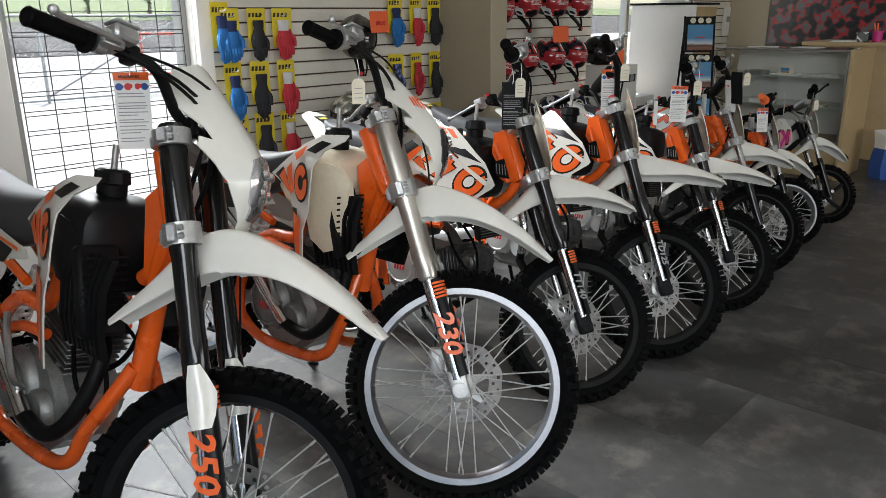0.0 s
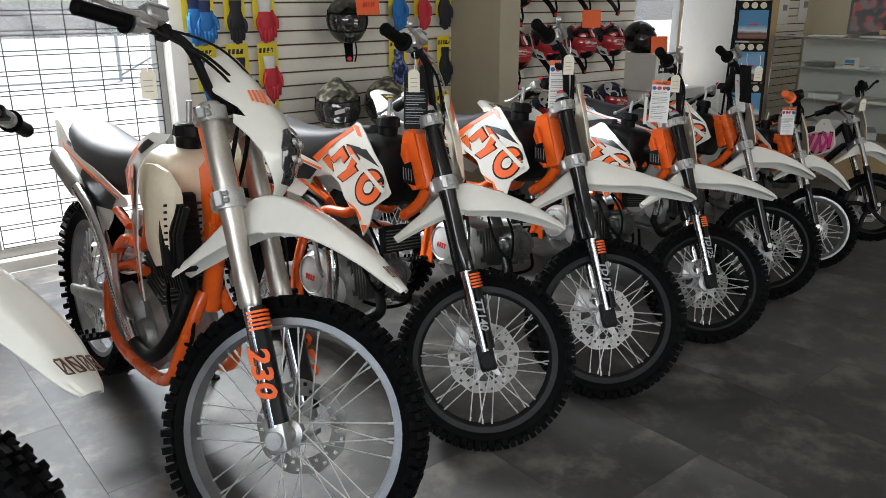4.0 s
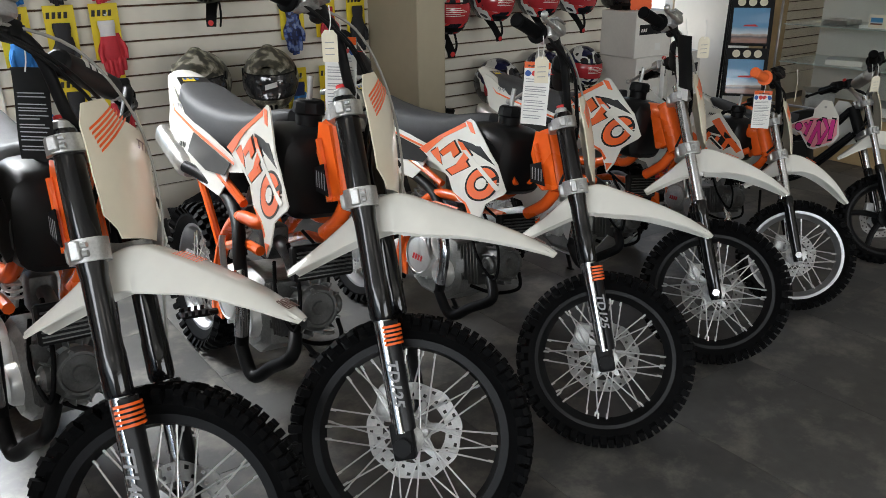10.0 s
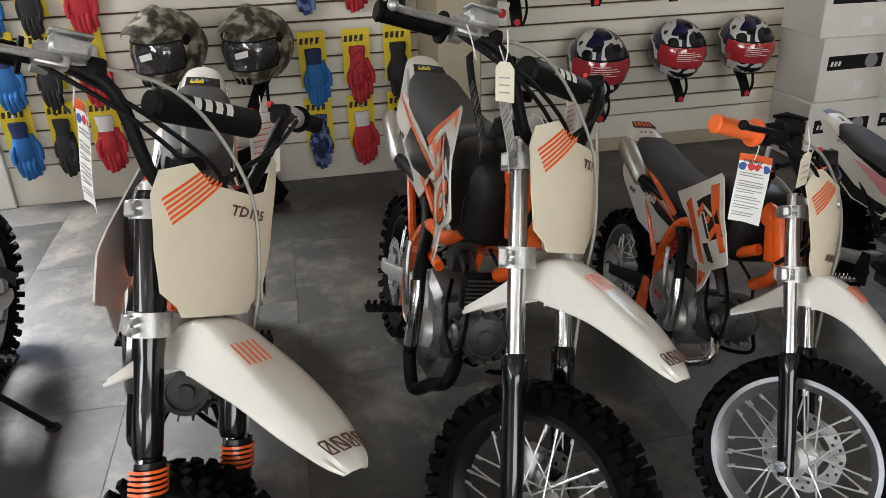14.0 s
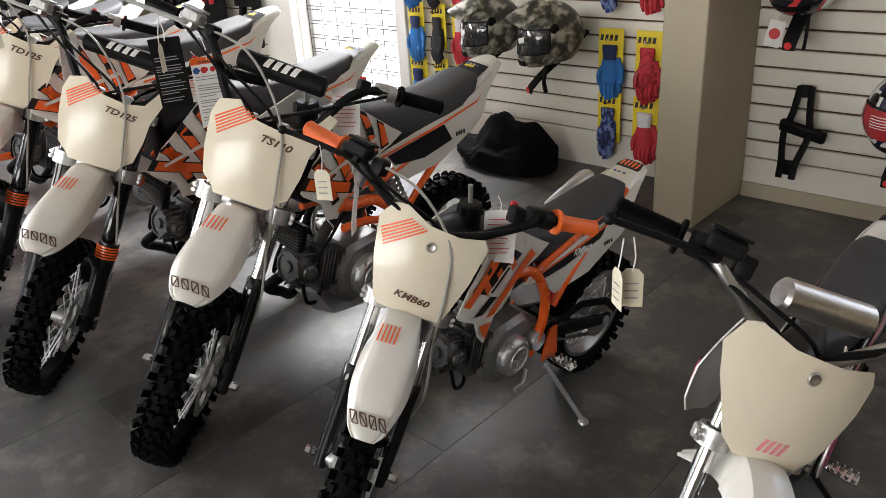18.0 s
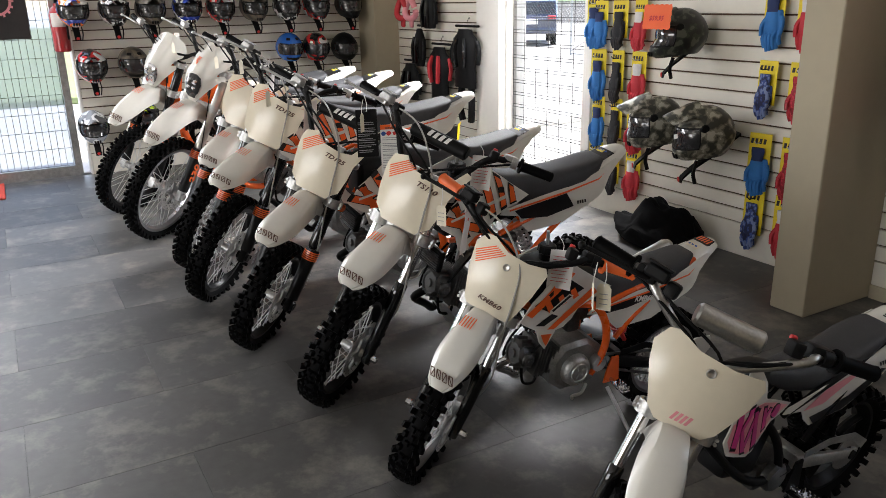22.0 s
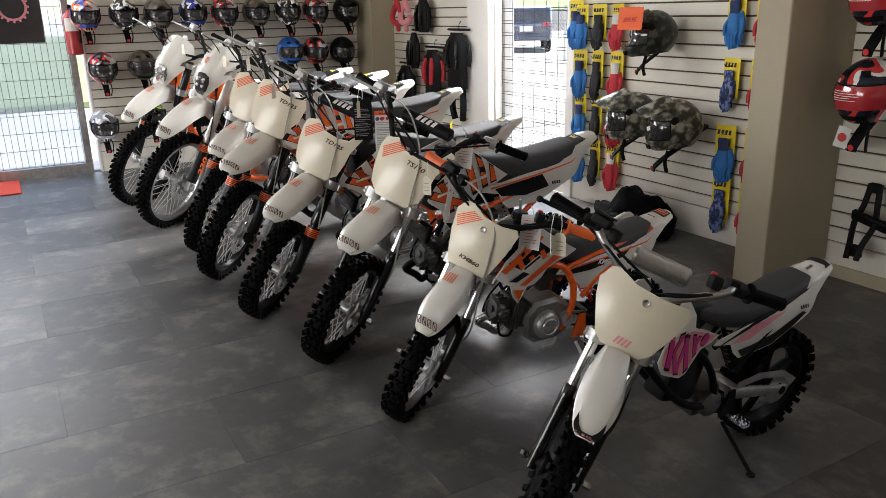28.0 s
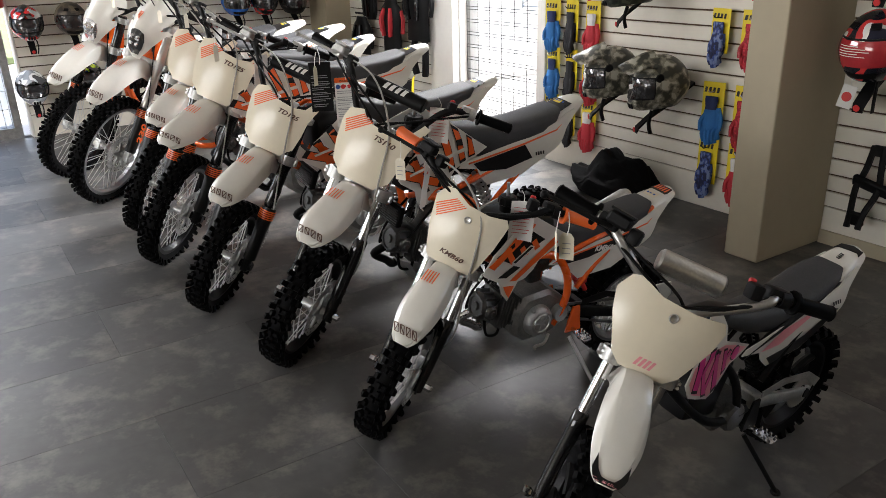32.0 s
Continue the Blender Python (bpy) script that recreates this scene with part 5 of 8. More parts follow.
        for e in range(14):
            bm = bmesh.new()
            box(bm, (0.066, 0, 0.168), (0.022, 0.0045, 0.055), bevel=0.0015, m=C @ pose(0, 0, 0, 0, 0, 360 * e / 14 + 12))
            part("cooling_fin", _tr(bm, B @ ET), FINS if kind != "A" else ENGINE, cap)
        bm = bmesh.new()
        tube(bm, [C @ Vector((0.04, 0.06, 0.19)), C @ Vector((0.10, 0.075, 0.17)), C @ Vector((0.12, 0.04, 0.08)), C @ Vector((0.09, -0.02, 0.02))], 0.0065, 8, 5)
        ebody("breather_hose", bm, RUBBER, "black breather hose")
        bm = bmesh.new()
        box(bm, (0.56, 0.0, 0.515), (0.07, 0.07, 0.10), bevel=0.014, seg=2)
        tube(bm, [(0.56, 0, 0.53), (0.66, 0, 0.50), (0.72, 0, 0.44)], 0.020, 10, 4)
        tube(bm, [(0.54, 0, 0.53), (0.40, 0, 0.55)], 0.032, 12)
        ebody("carburettor", bm, FINS)
        if kind == "B":
            bm = bmesh.new()
            box(bm, (0.86, 0, 0.545), (0.030, 0.17, 0.09), (0, -14, 0), 0.006)
            cool = ebody("oil_cooler", bm, BLACK, "black finned oil cooler")
            for q in range(7):
                bm = bmesh.new()
                box(bm, (0.878, 0, 0.512 + q * 0.011), (0.012, 0.155, 0.004), (0, -14, 0), 0.001)
                part("cooling_fin", _tr(bm, B @ ET), FINS, cool)
        elif up:
            for sd in (1, -1):
                bm = bmesh.new()
                box(bm, (0.845, sd * 0.085, 0.66), (0.035, 0.10, 0.20), (0, -16, 0), 0.008)
                cool = ebody("radiator", bm, BLACK, "black louvred radiator")
                for q in range(10):
                    bm = bmesh.new()
                    box(bm, (0.868, sd * 0.085, 0.585 + q * 0.017), (0.010, 0.095, 0.006), (0, -16, 0), 0.001)
                    part("louvre", _tr(bm, B @ ET), BLACK, cool)
        # exhaust down the right side
        hd = C @ Vector((0.05, -0.05, 0.16)) if not up else C @ Vector((0.075, -0.02, 0.16))
        bm = bmesh.new()
        tube(bm, [hd, hd + Vector((0.055, -0.035, -0.05)), (0.80, -0.105, 0.24), (0.73, -0.130, 0.19), (0.655, -0.135, 0.26)] if not up else [hd, hd + Vector((0.09, -0.03, -0.04)), (0.82, -0.10, 0.38), (0.74, -0.125, 0.30), (0.62, -0.13, 0.31)], 0.0185, 12, 6)
        ebody("exhaust_header", bm, BLACK if kind in "AB" else CHROME, "black exhaust header")
        bm = bmesh.new()
        tube(bm, [(0.66, -0.134, 0.25), (0.668, -0.135, 0.39), (0.63, -0.13, 0.50), (0.55, -0.105, 0.58), (0.40, -0.082, 0.62), (0.26, -0.09, 0.64), (0.16, -0.12, 0.655)] if not up else [(0.63, -0.13, 0.31), (0.50, -0.132, 0.42), (0.40, -0.13, 0.54), (0.28, -0.125, 0.61), (0.16, -0.125, 0.655)], 0.0185, 12, 6)
        pipe = ebody("exhaust_pipe", bm, BLACK if not up else CHROME, "exhaust pipe")
        if not up:
            bm = bmesh.new()
            tube(bm, [(0.668, -0.139, 0.29), (0.671, -0.140, 0.39), (0.645, -0.137, 0.47)], 0.0205, 10, 4, flat=0.9)
            bm.transform(B @ ET)
            part("heat_shield", bm, CHROME, pipe, "chromed heat shield")
        bm = bmesh.new()
        mm = pose(0.17, -0.108, 0.64, 0, 17, 0)
        loft(bm, [oval(x, 0, 0, a, b, 14, 2.4) for x, a, b in ((0.0, 0.020, 0.020), (-0.04, 0.034, 0.036), (-0.25, 0.035, 0.037), (-0.275, 0.026, 0.028), (-0.285, 0.016, 0.016))], m=mm)
        ebody("muffler", bm, STEEL, "oval brushed silencer")
        bm = bmesh.new()
        tube(bm, [(0.585, -0.12, 0.36), (0.60, -0.15, 0.40), (0.57, -0.155, 0.50), (0.555, -0.15, 0.545)], 0.009, 8, 4)
        ebody("kick_starter", bm, STEEL, "chromed kick starter")
        bm = bmesh.new()
        tube(bm, [(0.52, 0.12, 0.24), (0.56, 0.14, 0.215), (0.62, 0.15, 0.22), (0.635, 0.17, 0.225)], 0.007, 8, 4)
        ebody("gear_lever", bm, STEEL)
        if sp.get("skid"):
            bm = bmesh.new()
            loft(bm, [[(x, y, z + abs(y) * 0.35) for y in (-0.10, -0.06, 0, 0.06, 0.10)] for x, z in ((0.82, 0.30), (0.74, 0.19), (0.60, 0.165), (0.42, 0.17))], closed=False, thick=0.003)
            ebody("skid_plate", bm, ALU, "aluminium skid plate")
    else:
        bm = bmesh.new()
        box(bm, (0.60, 0, 0.47), (0.20, 0.12, 0.24), (0, -14, 0), 0.02, seg=2)
        ebody("battery_box", bm, TANKK, "black battery case")
        bm = bmesh.new()
        box(bm, (0.44, 0, 0.30), (0.16, 0.13, 0.13), bevel=0.02, seg=2)
        lathe(bm, [(0, 0.10), (0.05, 0.10), (0.06, 0.09), (0.06, 0.06)], 20, pose(0.44, 0, 0.30))
        ebody("electric_motor", bm, FINS, "black electric motor")

    # -- tank, seat, plastics
    bm = bmesh.new()
    tank = [(0.53, 0.80, 0.045, 0.045), (0.60, 0.80, 0.078, 0.078), (0.67, 0.805, 0.100, 0.100), (0.75, 0.80, 0.114, 0.112), (0.81, 0.795, 0.114, 0.112), (0.845, 0.79, 0.104, 0.105), (0.862, 0.785, 0.08, 0.085)]
    if electric:
        tank = [(x, z - 0.02, a * 0.5, b * 0.85) for x, z, a, b in tank]
    loft(bm, [oval(x, 0, z, a, b, 22, 4.2) for x, z, a, b in tank])
    if not electric:
        for sd in (1, -1):
            loft(bm, [oval(x, sd * y, z, 0.012, h, 10, 2.5) for x, y, z, h in (((0.70, 0.098, 0.80, 0.04), (0.76, 0.112, 0.79, 0.075), (0.81, 0.110, 0.78, 0.075), (0.84, 0.098, 0.775, 0.04)) if not sp.get("cream_tank") else ((0.74, 0.104, 0.79, 0.05), (0.79, 0.122, 0.765, 0.115), (0.86, 0.128, 0.755, 0.135), (0.915, 0.120, 0.76, 0.120), (0.94, 0.104, 0.77, 0.07)))])
    body("fuel_tank", bm, CREAM if sp.get("cream_tank") else TANKK, "cream translucent plastic fuel tank" if sp.get("cream_tank") else "matt black plastic fuel tank" if not electric else "black top cover")
    if not electric:
        bm = bmesh.new()
        lathe(bm, [(0, 0.972), (0.030, 0.972), (0.037, 0.966), (0.040, 0.940), (0.034, 0.935), (0.034, 0.90)], 18, pose(0.76, 0, 0, 90, 0, 0))
        for v in bm.verts:
            if 0.938 < v.co.z < 0.968:
                v.co.x = 0.76 + (v.co.x - 0.76) * (1 + 0.07 * math.cos(9 * math.atan2(v.co.y, v.co.x - 0.76)))
                v.co.y *= 1 + 0.07 * math.cos(9 * math.atan2(v.co.y, v.co.x - 0.76))
        body("fuel_cap", bm, BLACK, "ribbed black fuel cap")
        bm = bmesh.new()
        tube(bm, [(0.76, 0, 0.965), (0.763, 0, 1.03)], 0.0075, 10)
        body("vent_tube", bm, ALU)
    bm = bmesh.new()
    zs = sp.get("seat_drop", 0.0)
    seat = [(0.685, 0.885, 0.022, 0.020), (0.62, 0.878, 0.048, 0.040), (0.50, 0.850, 0.072, 0.062), (0.36, 0.838, 0.088, 0.075), (0.20, 0.838, 0.096, 0.072), (0.08, 0.848, 0.094, 0.055), (-0.01, 0.862, 0.082, 0.035), (-0.05, 0.868, 0.06, 0.016)]
    if electric:
        seat = [(x, z - 0.02 + 0.02 * (x < 0.2), a * 0.95, b * 0.75) for x, z, a, b in seat]
    loft(bm, [oval(x, 0, z - b + 0.02 - zs, a, b, 18, 3.6) for x, z, a, b in seat])
    body("seat", bm, VINYL, "dark grey vinyl seat", 60)
    bm = bmesh.new()
    for p in bars(0.02, 0, 0.055, 0.03, 4, 0.2):
        sheet(bm, p, lambda a_, b_: (a_, -0.0905 + 0.02 * max(0, b_), 0.815 - zs + b_), 0.0012, 0)
    body("seat_mark", bm, GREYINK, "pale maker's mark on the seat")
    bm = fender_shell([(0.16, 0.785 - zs, 0.088, 0.055), (0.02, 0.828 - zs, 0.094, 0.055), (-0.09, 0.868 - zs, 0.086, 0.045), (-0.19, 0.893 - zs, 0.072, 0.03), (-0.268, 0.903 - zs, 0.055, 0.014), (-0.29, 0.904 - zs, 0.036, 0.006)])
    body("rear_mudguard", bm, WHITE, "white plastic rear mudguard")
    tf = lambda a_, b_: (a_, b_, 0.893 - zs + (-0.19 - a_) * (0.245 if a_ > -0.19 else 0.14) + 0.0085 - 0.05 * abs(b_))
    t2 = lambda a_, b_: (a_, b_, tf(a_, b_)[2] + 0.0010)
    bm = bmesh.new()
    if pink:
        sheet(bm, [(-0.255, -0.046), (-0.20, -0.052), (-0.215, -0.034), (-0.225, 0.034), (-0.20, 0.052), (-0.255, 0.046), (-0.272, 0.0)], tf, 0.0006, 0.03)
    else:
        sheet(bm, [(-0.265, -0.040), (-0.205, -0.050), (-0.190, -0.046), (-0.190, 0.046), (-0.205, 0.050), (-0.265, 0.040)] if kind == "D" else [(-0.17, -0.050), (-0.065, -0.056), (-0.065, 0.056), (-0.17, 0.050)], tf, 0.0006, 0.03)
    body("tail_decal", bm, DECALK, "black tail decal")
    bm = bmesh.new()
    if pink:
        for q in bars(-0.15, 0.0, 0.05, 0.016, 4, 0.3):
            sheet(bm, [(u, v) for u, v in q], t2, 0.0005, 0.03)
        body("tail_mark", bm, INK, "dark maker's mark on the tail")
    else:
        sheet(bm, [(-0.155, -0.036), (-0.125, -0.038), (-0.125, 0.004), (-0.155, 0.002)] if kind != "D" else [(-0.17, -0.040), (-0.12, -0.042), (-0.12, 0.03), (-0.17, 0.03)], t2, 0.0005, 0.03)
        body("warning_label", bm, MANILA if kind == "D" else YELLOWC, "small warning label")
        bm = bmesh.new()
        for q in range(3):
            u, v = (-0.146, -0.028 + q * 0.020)
            sheet(bm, ring_poly(u, v, 0.0, 0.007, 0, 350, 10), lambda a_, b_: (a_, b_, t2(a_, b_)[2] + 0.0008), 0.0004, 0) if q != 1 else sheet(bm, [(u - 0.008, v - 0.007), (u + 0.008, v - 0.007), (u, v + 0.008)], lambda a_, b_: (a_, b_, t2(a_, b_)[2] + 0.0008), 0.0004, 0)
        body("label_symbol", bm, BLUEINK)
        if kind == "D":
            for q in range(5):
                bm = bmesh.new()
                y = -0.034 + q * 0.016
                sheet(bm, [(-0.255, y - 0.004), (-0.205, y - 0.004), (-0.205, y + 0.004), (-0.255, y + 0.004)], t2, 0.0006, 0)
                body("tail_stripe", bm, ORANGE_D)
    ox, oz = sp.get("shroud_at", (0.0, 0.0))
    grow = lambda poly, f: [(sum(q[0] for q in poly) / len(poly) * (1 - f) + u * f, sum(q[1] for q in poly) / len(poly) * (1 - f) + v * f) for u, v in poly]
    tilt_ring = lambda cx, cz, r0, r1, a0=0, a1=355: [(u, v + 0.27 * (u - cx)) for u, v in ring_poly(cx, cz, r0, r1, a0, a1, 22, 1.55)]
    for sd in (1, -1):
        # radiator shroud
        lo, zb = (0.47, 0.42) if kind == "A" else (0.0, 0.0)
        if kind == "A":
            yf = lambda x, z: (x, sd * (0.104 + 0.062 * min(1.0, max(0, (x - 0.58) / 0.25)) - 0.25 * (z - 0.70) ** 2 - 0.6 * max(0, z - 0.76) ** 1.5), lo + 0.035 + z - zb)
        else:
            yf = lambda x, z: (x + ox, sd * (0.104 + 0.055 * min(1.0, max(0, (x - 0.55) / 0.35)) - 0.33 * max(0, z - 0.82)), z + oz)
        yo = lambda x, z: (yf(x, z)[0], yf(x, z)[1] + sd * 0.0042, yf(x, z)[2])
        y2 = lambda x, z: (yf(x, z)[0], yf(x, z)[1] + sd * 0.0056, yf(x, z)[2])
        y3 = lambda x, z: (yf(x, z)[0], yf(x, z)[1] + sd * 0.0068, yf(x, z)[2])
        out = [(0.44, 0.765), (0.50, 0.800), (0.56, 0.838), (0.62, 0.876), (0.672, 0.912), (0.70, 0.908), (0.78, 0.865), (0.895, 0.800), (0.948, 0.725), (0.938, 0.712), (0.858, 0.662), (0.835, 0.60), (0.80, 0.558), (0.775, 0.59), (0.745, 0.632), (0.70, 0.635), (0.655, 0.66), (0.62, 0.70), (0.57, 0.715), (0.50, 0.735)]
        if kind == "A":
            out = [(0.57, 0.735), (0.66, 0.785), (0.76, 0.842), (0.86, 0.878), (0.955, 0.885), (0.945, 0.868), (0.875, 0.835), (0.838, 0.79), (0.832, 0.72), (0.825, 0.66), (0.785, 0.595), (0.770, 0.50), (0.752, 0.415), (0.738, 0.43), (0.725, 0.54), (0.722, 0.64), (0.70, 0.69), (0.64, 0.715)]
        if electric:
            out = [(0.575, 0.735), (0.70, 0.80), (0.765, 0.83), (0.755, 0.875), (0.79, 0.94), (0.85, 0.94), (0.93, 0.86), (0.97, 0.745), (0.94, 0.685), (0.82, 0.625), (0.78, 0.63), (0.70, 0.712), (0.63, 0.718)]
        bm = bmesh.new()
        sheet(bm, out, yf, 0.004, 0.04)
        if kind == "A":
            comb = bmesh.new()
            rows = []
            for z, y0 in ((0.575, 0.088), (0.64, 0.106), (0.73, 0.112), (0.80, 0.096)):
                row = []
                for q in range(9):
                    u = 0.80 + 0.021 * q + 0.10 * (z - 0.70)
                    row += [(u, sd * y0, z), (u + 0.001, sd * (y0 + 0.014), z), (u + 0.009, sd * (y0 + 0.014), z), (u + 0.010, sd * y0, z)]
                rows.append(row)
            loft(comb, rows, closed=False, thick=0.002)
            body("radiator_guard", comb, BLACK, "black slatted radiator guard")
        shroud = body("shroud", bm, WHITE, "white shroud with pink and magenta decals" if electric else "white plastic shroud with bold decals")
        bm, bk, wt = bmesh.new(), bmesh.new(), bmesh.new()
        if electric:
            pk = bmesh.new()
            strokes(pk, [[(0.60, 0.738), (0.70, 0.79), (0.775, 0.822), (0.935, 0.835), (0.953, 0.745), (0.928, 0.695), (0.82, 0.638), (0.787, 0.645), (0.71, 0.725)]], yo)
            part("decal_field", _tr(pk, B), PINK, shroud, "pink decal field")
            let = [[(0.925, 0.83), (0.90, 0.83), (0.905, 0.705), (0.93, 0.715)], [(0.90, 0.775), (0.885, 0.765), (0.835, 0.83), (0.865, 0.83)], [(0.90, 0.765), (0.885, 0.775), (0.84, 0.66), (0.868, 0.668)],
                   [(0.835, 0.81), (0.815, 0.81), (0.775, 0.665), (0.80, 0.655)], [(0.825, 0.81), (0.805, 0.80), (0.845, 0.68), (0.86, 0.69)], [(0.775, 0.80), (0.755, 0.795), (0.735, 0.715), (0.755, 0.705)], [(0.735, 0.785), (0.72, 0.775), (0.755, 0.735), (0.76, 0.755)], ring_poly(0.685, 0.752, 0.010, 0.024, 0, 350)]
            strokes(bk, [grow(q, 1.22) for q in let[:-1]] + [ring_poly(0.685, 0.752, 0.006, 0.029, 0, 350)], y2)
            strokes(bm, let, y3)
            part("decal_outline", _tr(bk, B), DECALK, shroud)
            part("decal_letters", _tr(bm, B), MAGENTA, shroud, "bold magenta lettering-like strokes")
            wt.free()
            sc_ = bmesh.new()
            lathe(sc_, [(0, 0.003), (0.006, 0.003), (0.008, 0.0)], 12, pose(0.825, yo(0.825, 0.90)[1], 0.90, 0, 0, 0 if sd > 0 else 180))
            part("shroud_screw", _tr(sc_, B), STEEL, shroud)
        elif kind == "A":
            strokes(bk, [[(0.60, 0.735), (0.655, 0.765), (0.69, 0.735), (0.665, 0.715)], ring_poly(0.782, 0.735, 0.0, 0.058, 0, 359, 20, 0.80), [(0.728, 0.655), (0.755, 0.655), (0.752, 0.56), (0.730, 0.56)], [(0.79, 0.828), (0.86, 0.862), (0.90, 0.858), (0.845, 0.825)]], yo)
            strokes(bm, [ring_poly(0.782, 0.735, 0.022, 0.050, 40, 380, 18, 0.80), [(0.635, 0.735), (0.67, 0.762), (0.715, 0.70), (0.70, 0.70)], [(0.685, 0.765), (0.715, 0.787), (0.735, 0.705), (0.718, 0.690)], [(0.732, 0.645), (0.782, 0.625), (0.770, 0.565), (0.757, 0.44), (0.748, 0.44), (0.737, 0.55)], [(0.725, 0.812), (0.79, 0.842), (0.775, 0.815), (0.742, 0.795)]], y2)
            wt.free()
            part("decal_black", _tr(bk, B), DECALK, shroud, "black decal fields")
            part("decal_orange", _tr(bm, B), ORANGE_D, shroud, "bold orange letter-like decal")
        else:
            let = [[(0.549, 0.774), (0.628, 0.827), (0.676, 0.798), (0.640, 0.772), (0.62, 0.792), (0.575, 0.765)], [(0.648, 0.832), (0.682, 0.832), (0.748, 0.803), (0.70, 0.758), (0.663, 0.755), (0.70, 0.800)],
                   [(0.605, 0.722), (0.71, 0.778), (0.741, 0.762), (0.645, 0.712)], [(0.50, 0.765), (0.535, 0.79), (0.57, 0.735), (0.54, 0.742)]]
            if kind == "D":
                strokes(bk, [[(0.60, 0.79), (0.70, 0.86), (0.885, 0.785), (0.80, 0.735)], [(0.74, 0.70), (0.78, 0.72), (0.87, 0.69), (0.82, 0.675)]], yo)
                strokes(bm, [[(0.655, 0.865), (0.70, 0.89), (0.925, 0.755), (0.895, 0.735)], [(0.52, 0.755), (0.545, 0.785), (0.80, 0.655), (0.76, 0.645)], [(0.77, 0.625), (0.835, 0.64), (0.815, 0.60), (0.797, 0.575)]] + [[(u + 0.03 + 0.07 * n, v + 0.01 - 0.012 * n) for u, v in ((0.60, 0.755), (0.63, 0.80), (0.655, 0.79), (0.63, 0.745))] for n in range(3)], y2)
                strokes(wt, [[(0.665, 0.775), (0.69, 0.79), (0.80, 0.74), (0.775, 0.725)]], y3)
                kk = bmesh.new()
                strokes(kk, [[(0.675, 0.775), (0.69, 0.783), (0.788, 0.739), (0.775, 0.731)]], lambda x, z: (yf(x, z)[0], yf(x, z)[1] + sd * 0.0078, yf(x, z)[2]))
                part("decal_slot", _tr(kk, B), DECALK, shroud)
            else:
                if sd > 0:
                    let = [[(0.915, 0.762), (0.935, 0.735), (0.73, 0.655), (0.715, 0.682)], [(0.862, 0.80), (0.888, 0.788), (0.815, 0.655), (0.785, 0.66)], [(0.79, 0.845), (0.82, 0.828), (0.735, 0.69), (0.705, 0.70)], [(0.70, 0.885), (0.735, 0.868), (0.665, 0.715), (0.635, 0.725)], [(0.615, 0.858), (0.65, 0.878), (0.60, 0.735), (0.57, 0.742)], [(0.54, 0.815), (0.565, 0.83), (0.545, 0.745), (0.515, 0.752)], [(0.80, 0.74), (0.83, 0.73), (0.90, 0.79), (0.88, 0.80)]]
                    strokes(bk, [grow(q, 1.22) for q in let] + [[(0.78, 0.585), (0.83, 0.60), (0.80, 0.565)]], yo)
                    strokes(bm, let + [[(0.665, 0.655), (0.745, 0.640), (0.785, 0.612), (0.775, 0.600), (0.742, 0.632), (0.70, 0.640)]], y2)
                    strokes(wt, [[(0.56, 0.775), (0.575, 0.79), (0.90, 0.745), (0.895, 0.735)]], y3)
                else:
                  strokes(bk, [[(0.603, 0.850), (0.668, 0.888), (0.885, 0.795), (0.805, 0.807), (0.70, 0.823)], tilt_ring(0.822, 0.722, 0.0, 0.060)] + [grow(q, 1.16) for q in let], yo)
                  strokes(bm, [tilt_ring(0.822, 0.722, 0.026, 0.053, 25, 370), [(0.432, 0.764), (0.54, 0.836), (0.652, 0.897), (0.669, 0.886), (0.561, 0.829), (0.473, 0.754)], [(0.653, 0.903), (0.690, 0.902), (0.735, 0.87), (0.705, 0.872)],
                             [(0.665, 0.655), (0.745, 0.640), (0.785, 0.612), (0.775, 0.600), (0.742, 0.632), (0.70, 0.640)], [(0.785, 0.592), (0.826, 0.600), (0.802, 0.566)]] + let, y2)
                  strokes(wt, [[(0.69, 0.808), (0.715, 0.813), (0.925, 0.730), (0.913, 0.715)], tilt_ring(0.822, 0.722, 0.0, 0.019)], y3)
            part("decal_black", _tr(bk, B), DECALK, shroud, "black decal fields")
            part("decal_orange", _tr(bm, B), ORANGE_D, shroud, "bold orange letter-like decal")
            part("decal_white", _tr(wt, B), WHITE, shroud)
        # side panel under the seat
        sf = lambda x, z: (x, sd * (0.102 + 0.012 * max(0, 0.3 - x) - 0.25 * max(0, z - 0.76) - 0.05 * max(0, -x)), z - zs)
        so = lambda x, z: (x, sf(x, z)[1] + sd * 0.0042, z - zs)
        s2 = lambda x, z: (x, sf(x, z)[1] + sd * 0.0056, z - zs)
        pn = [(0.56, 0.742), (0.36, 0.772), (0.16, 0.795), (0.0, 0.835), (-0.10, 0.865), (-0.17, 0.878), (-0.20, 0.868), (-0.10, 0.805), (-0.04, 0.735), (0.08, 0.680), (0.20, 0.625), (0.40, 0.615), (0.445, 0.655), (0.47, 0.70), (0.58, 0.722)]
        bm = bmesh.new()
        sheet(bm, pn, sf, 0.004, 0.05)
        panel = body("side_panel", bm, WHITE, "white side panel with dark and orange stripes" if not pink else "white side panel with a pink wedge")
        bm = bmesh.new()
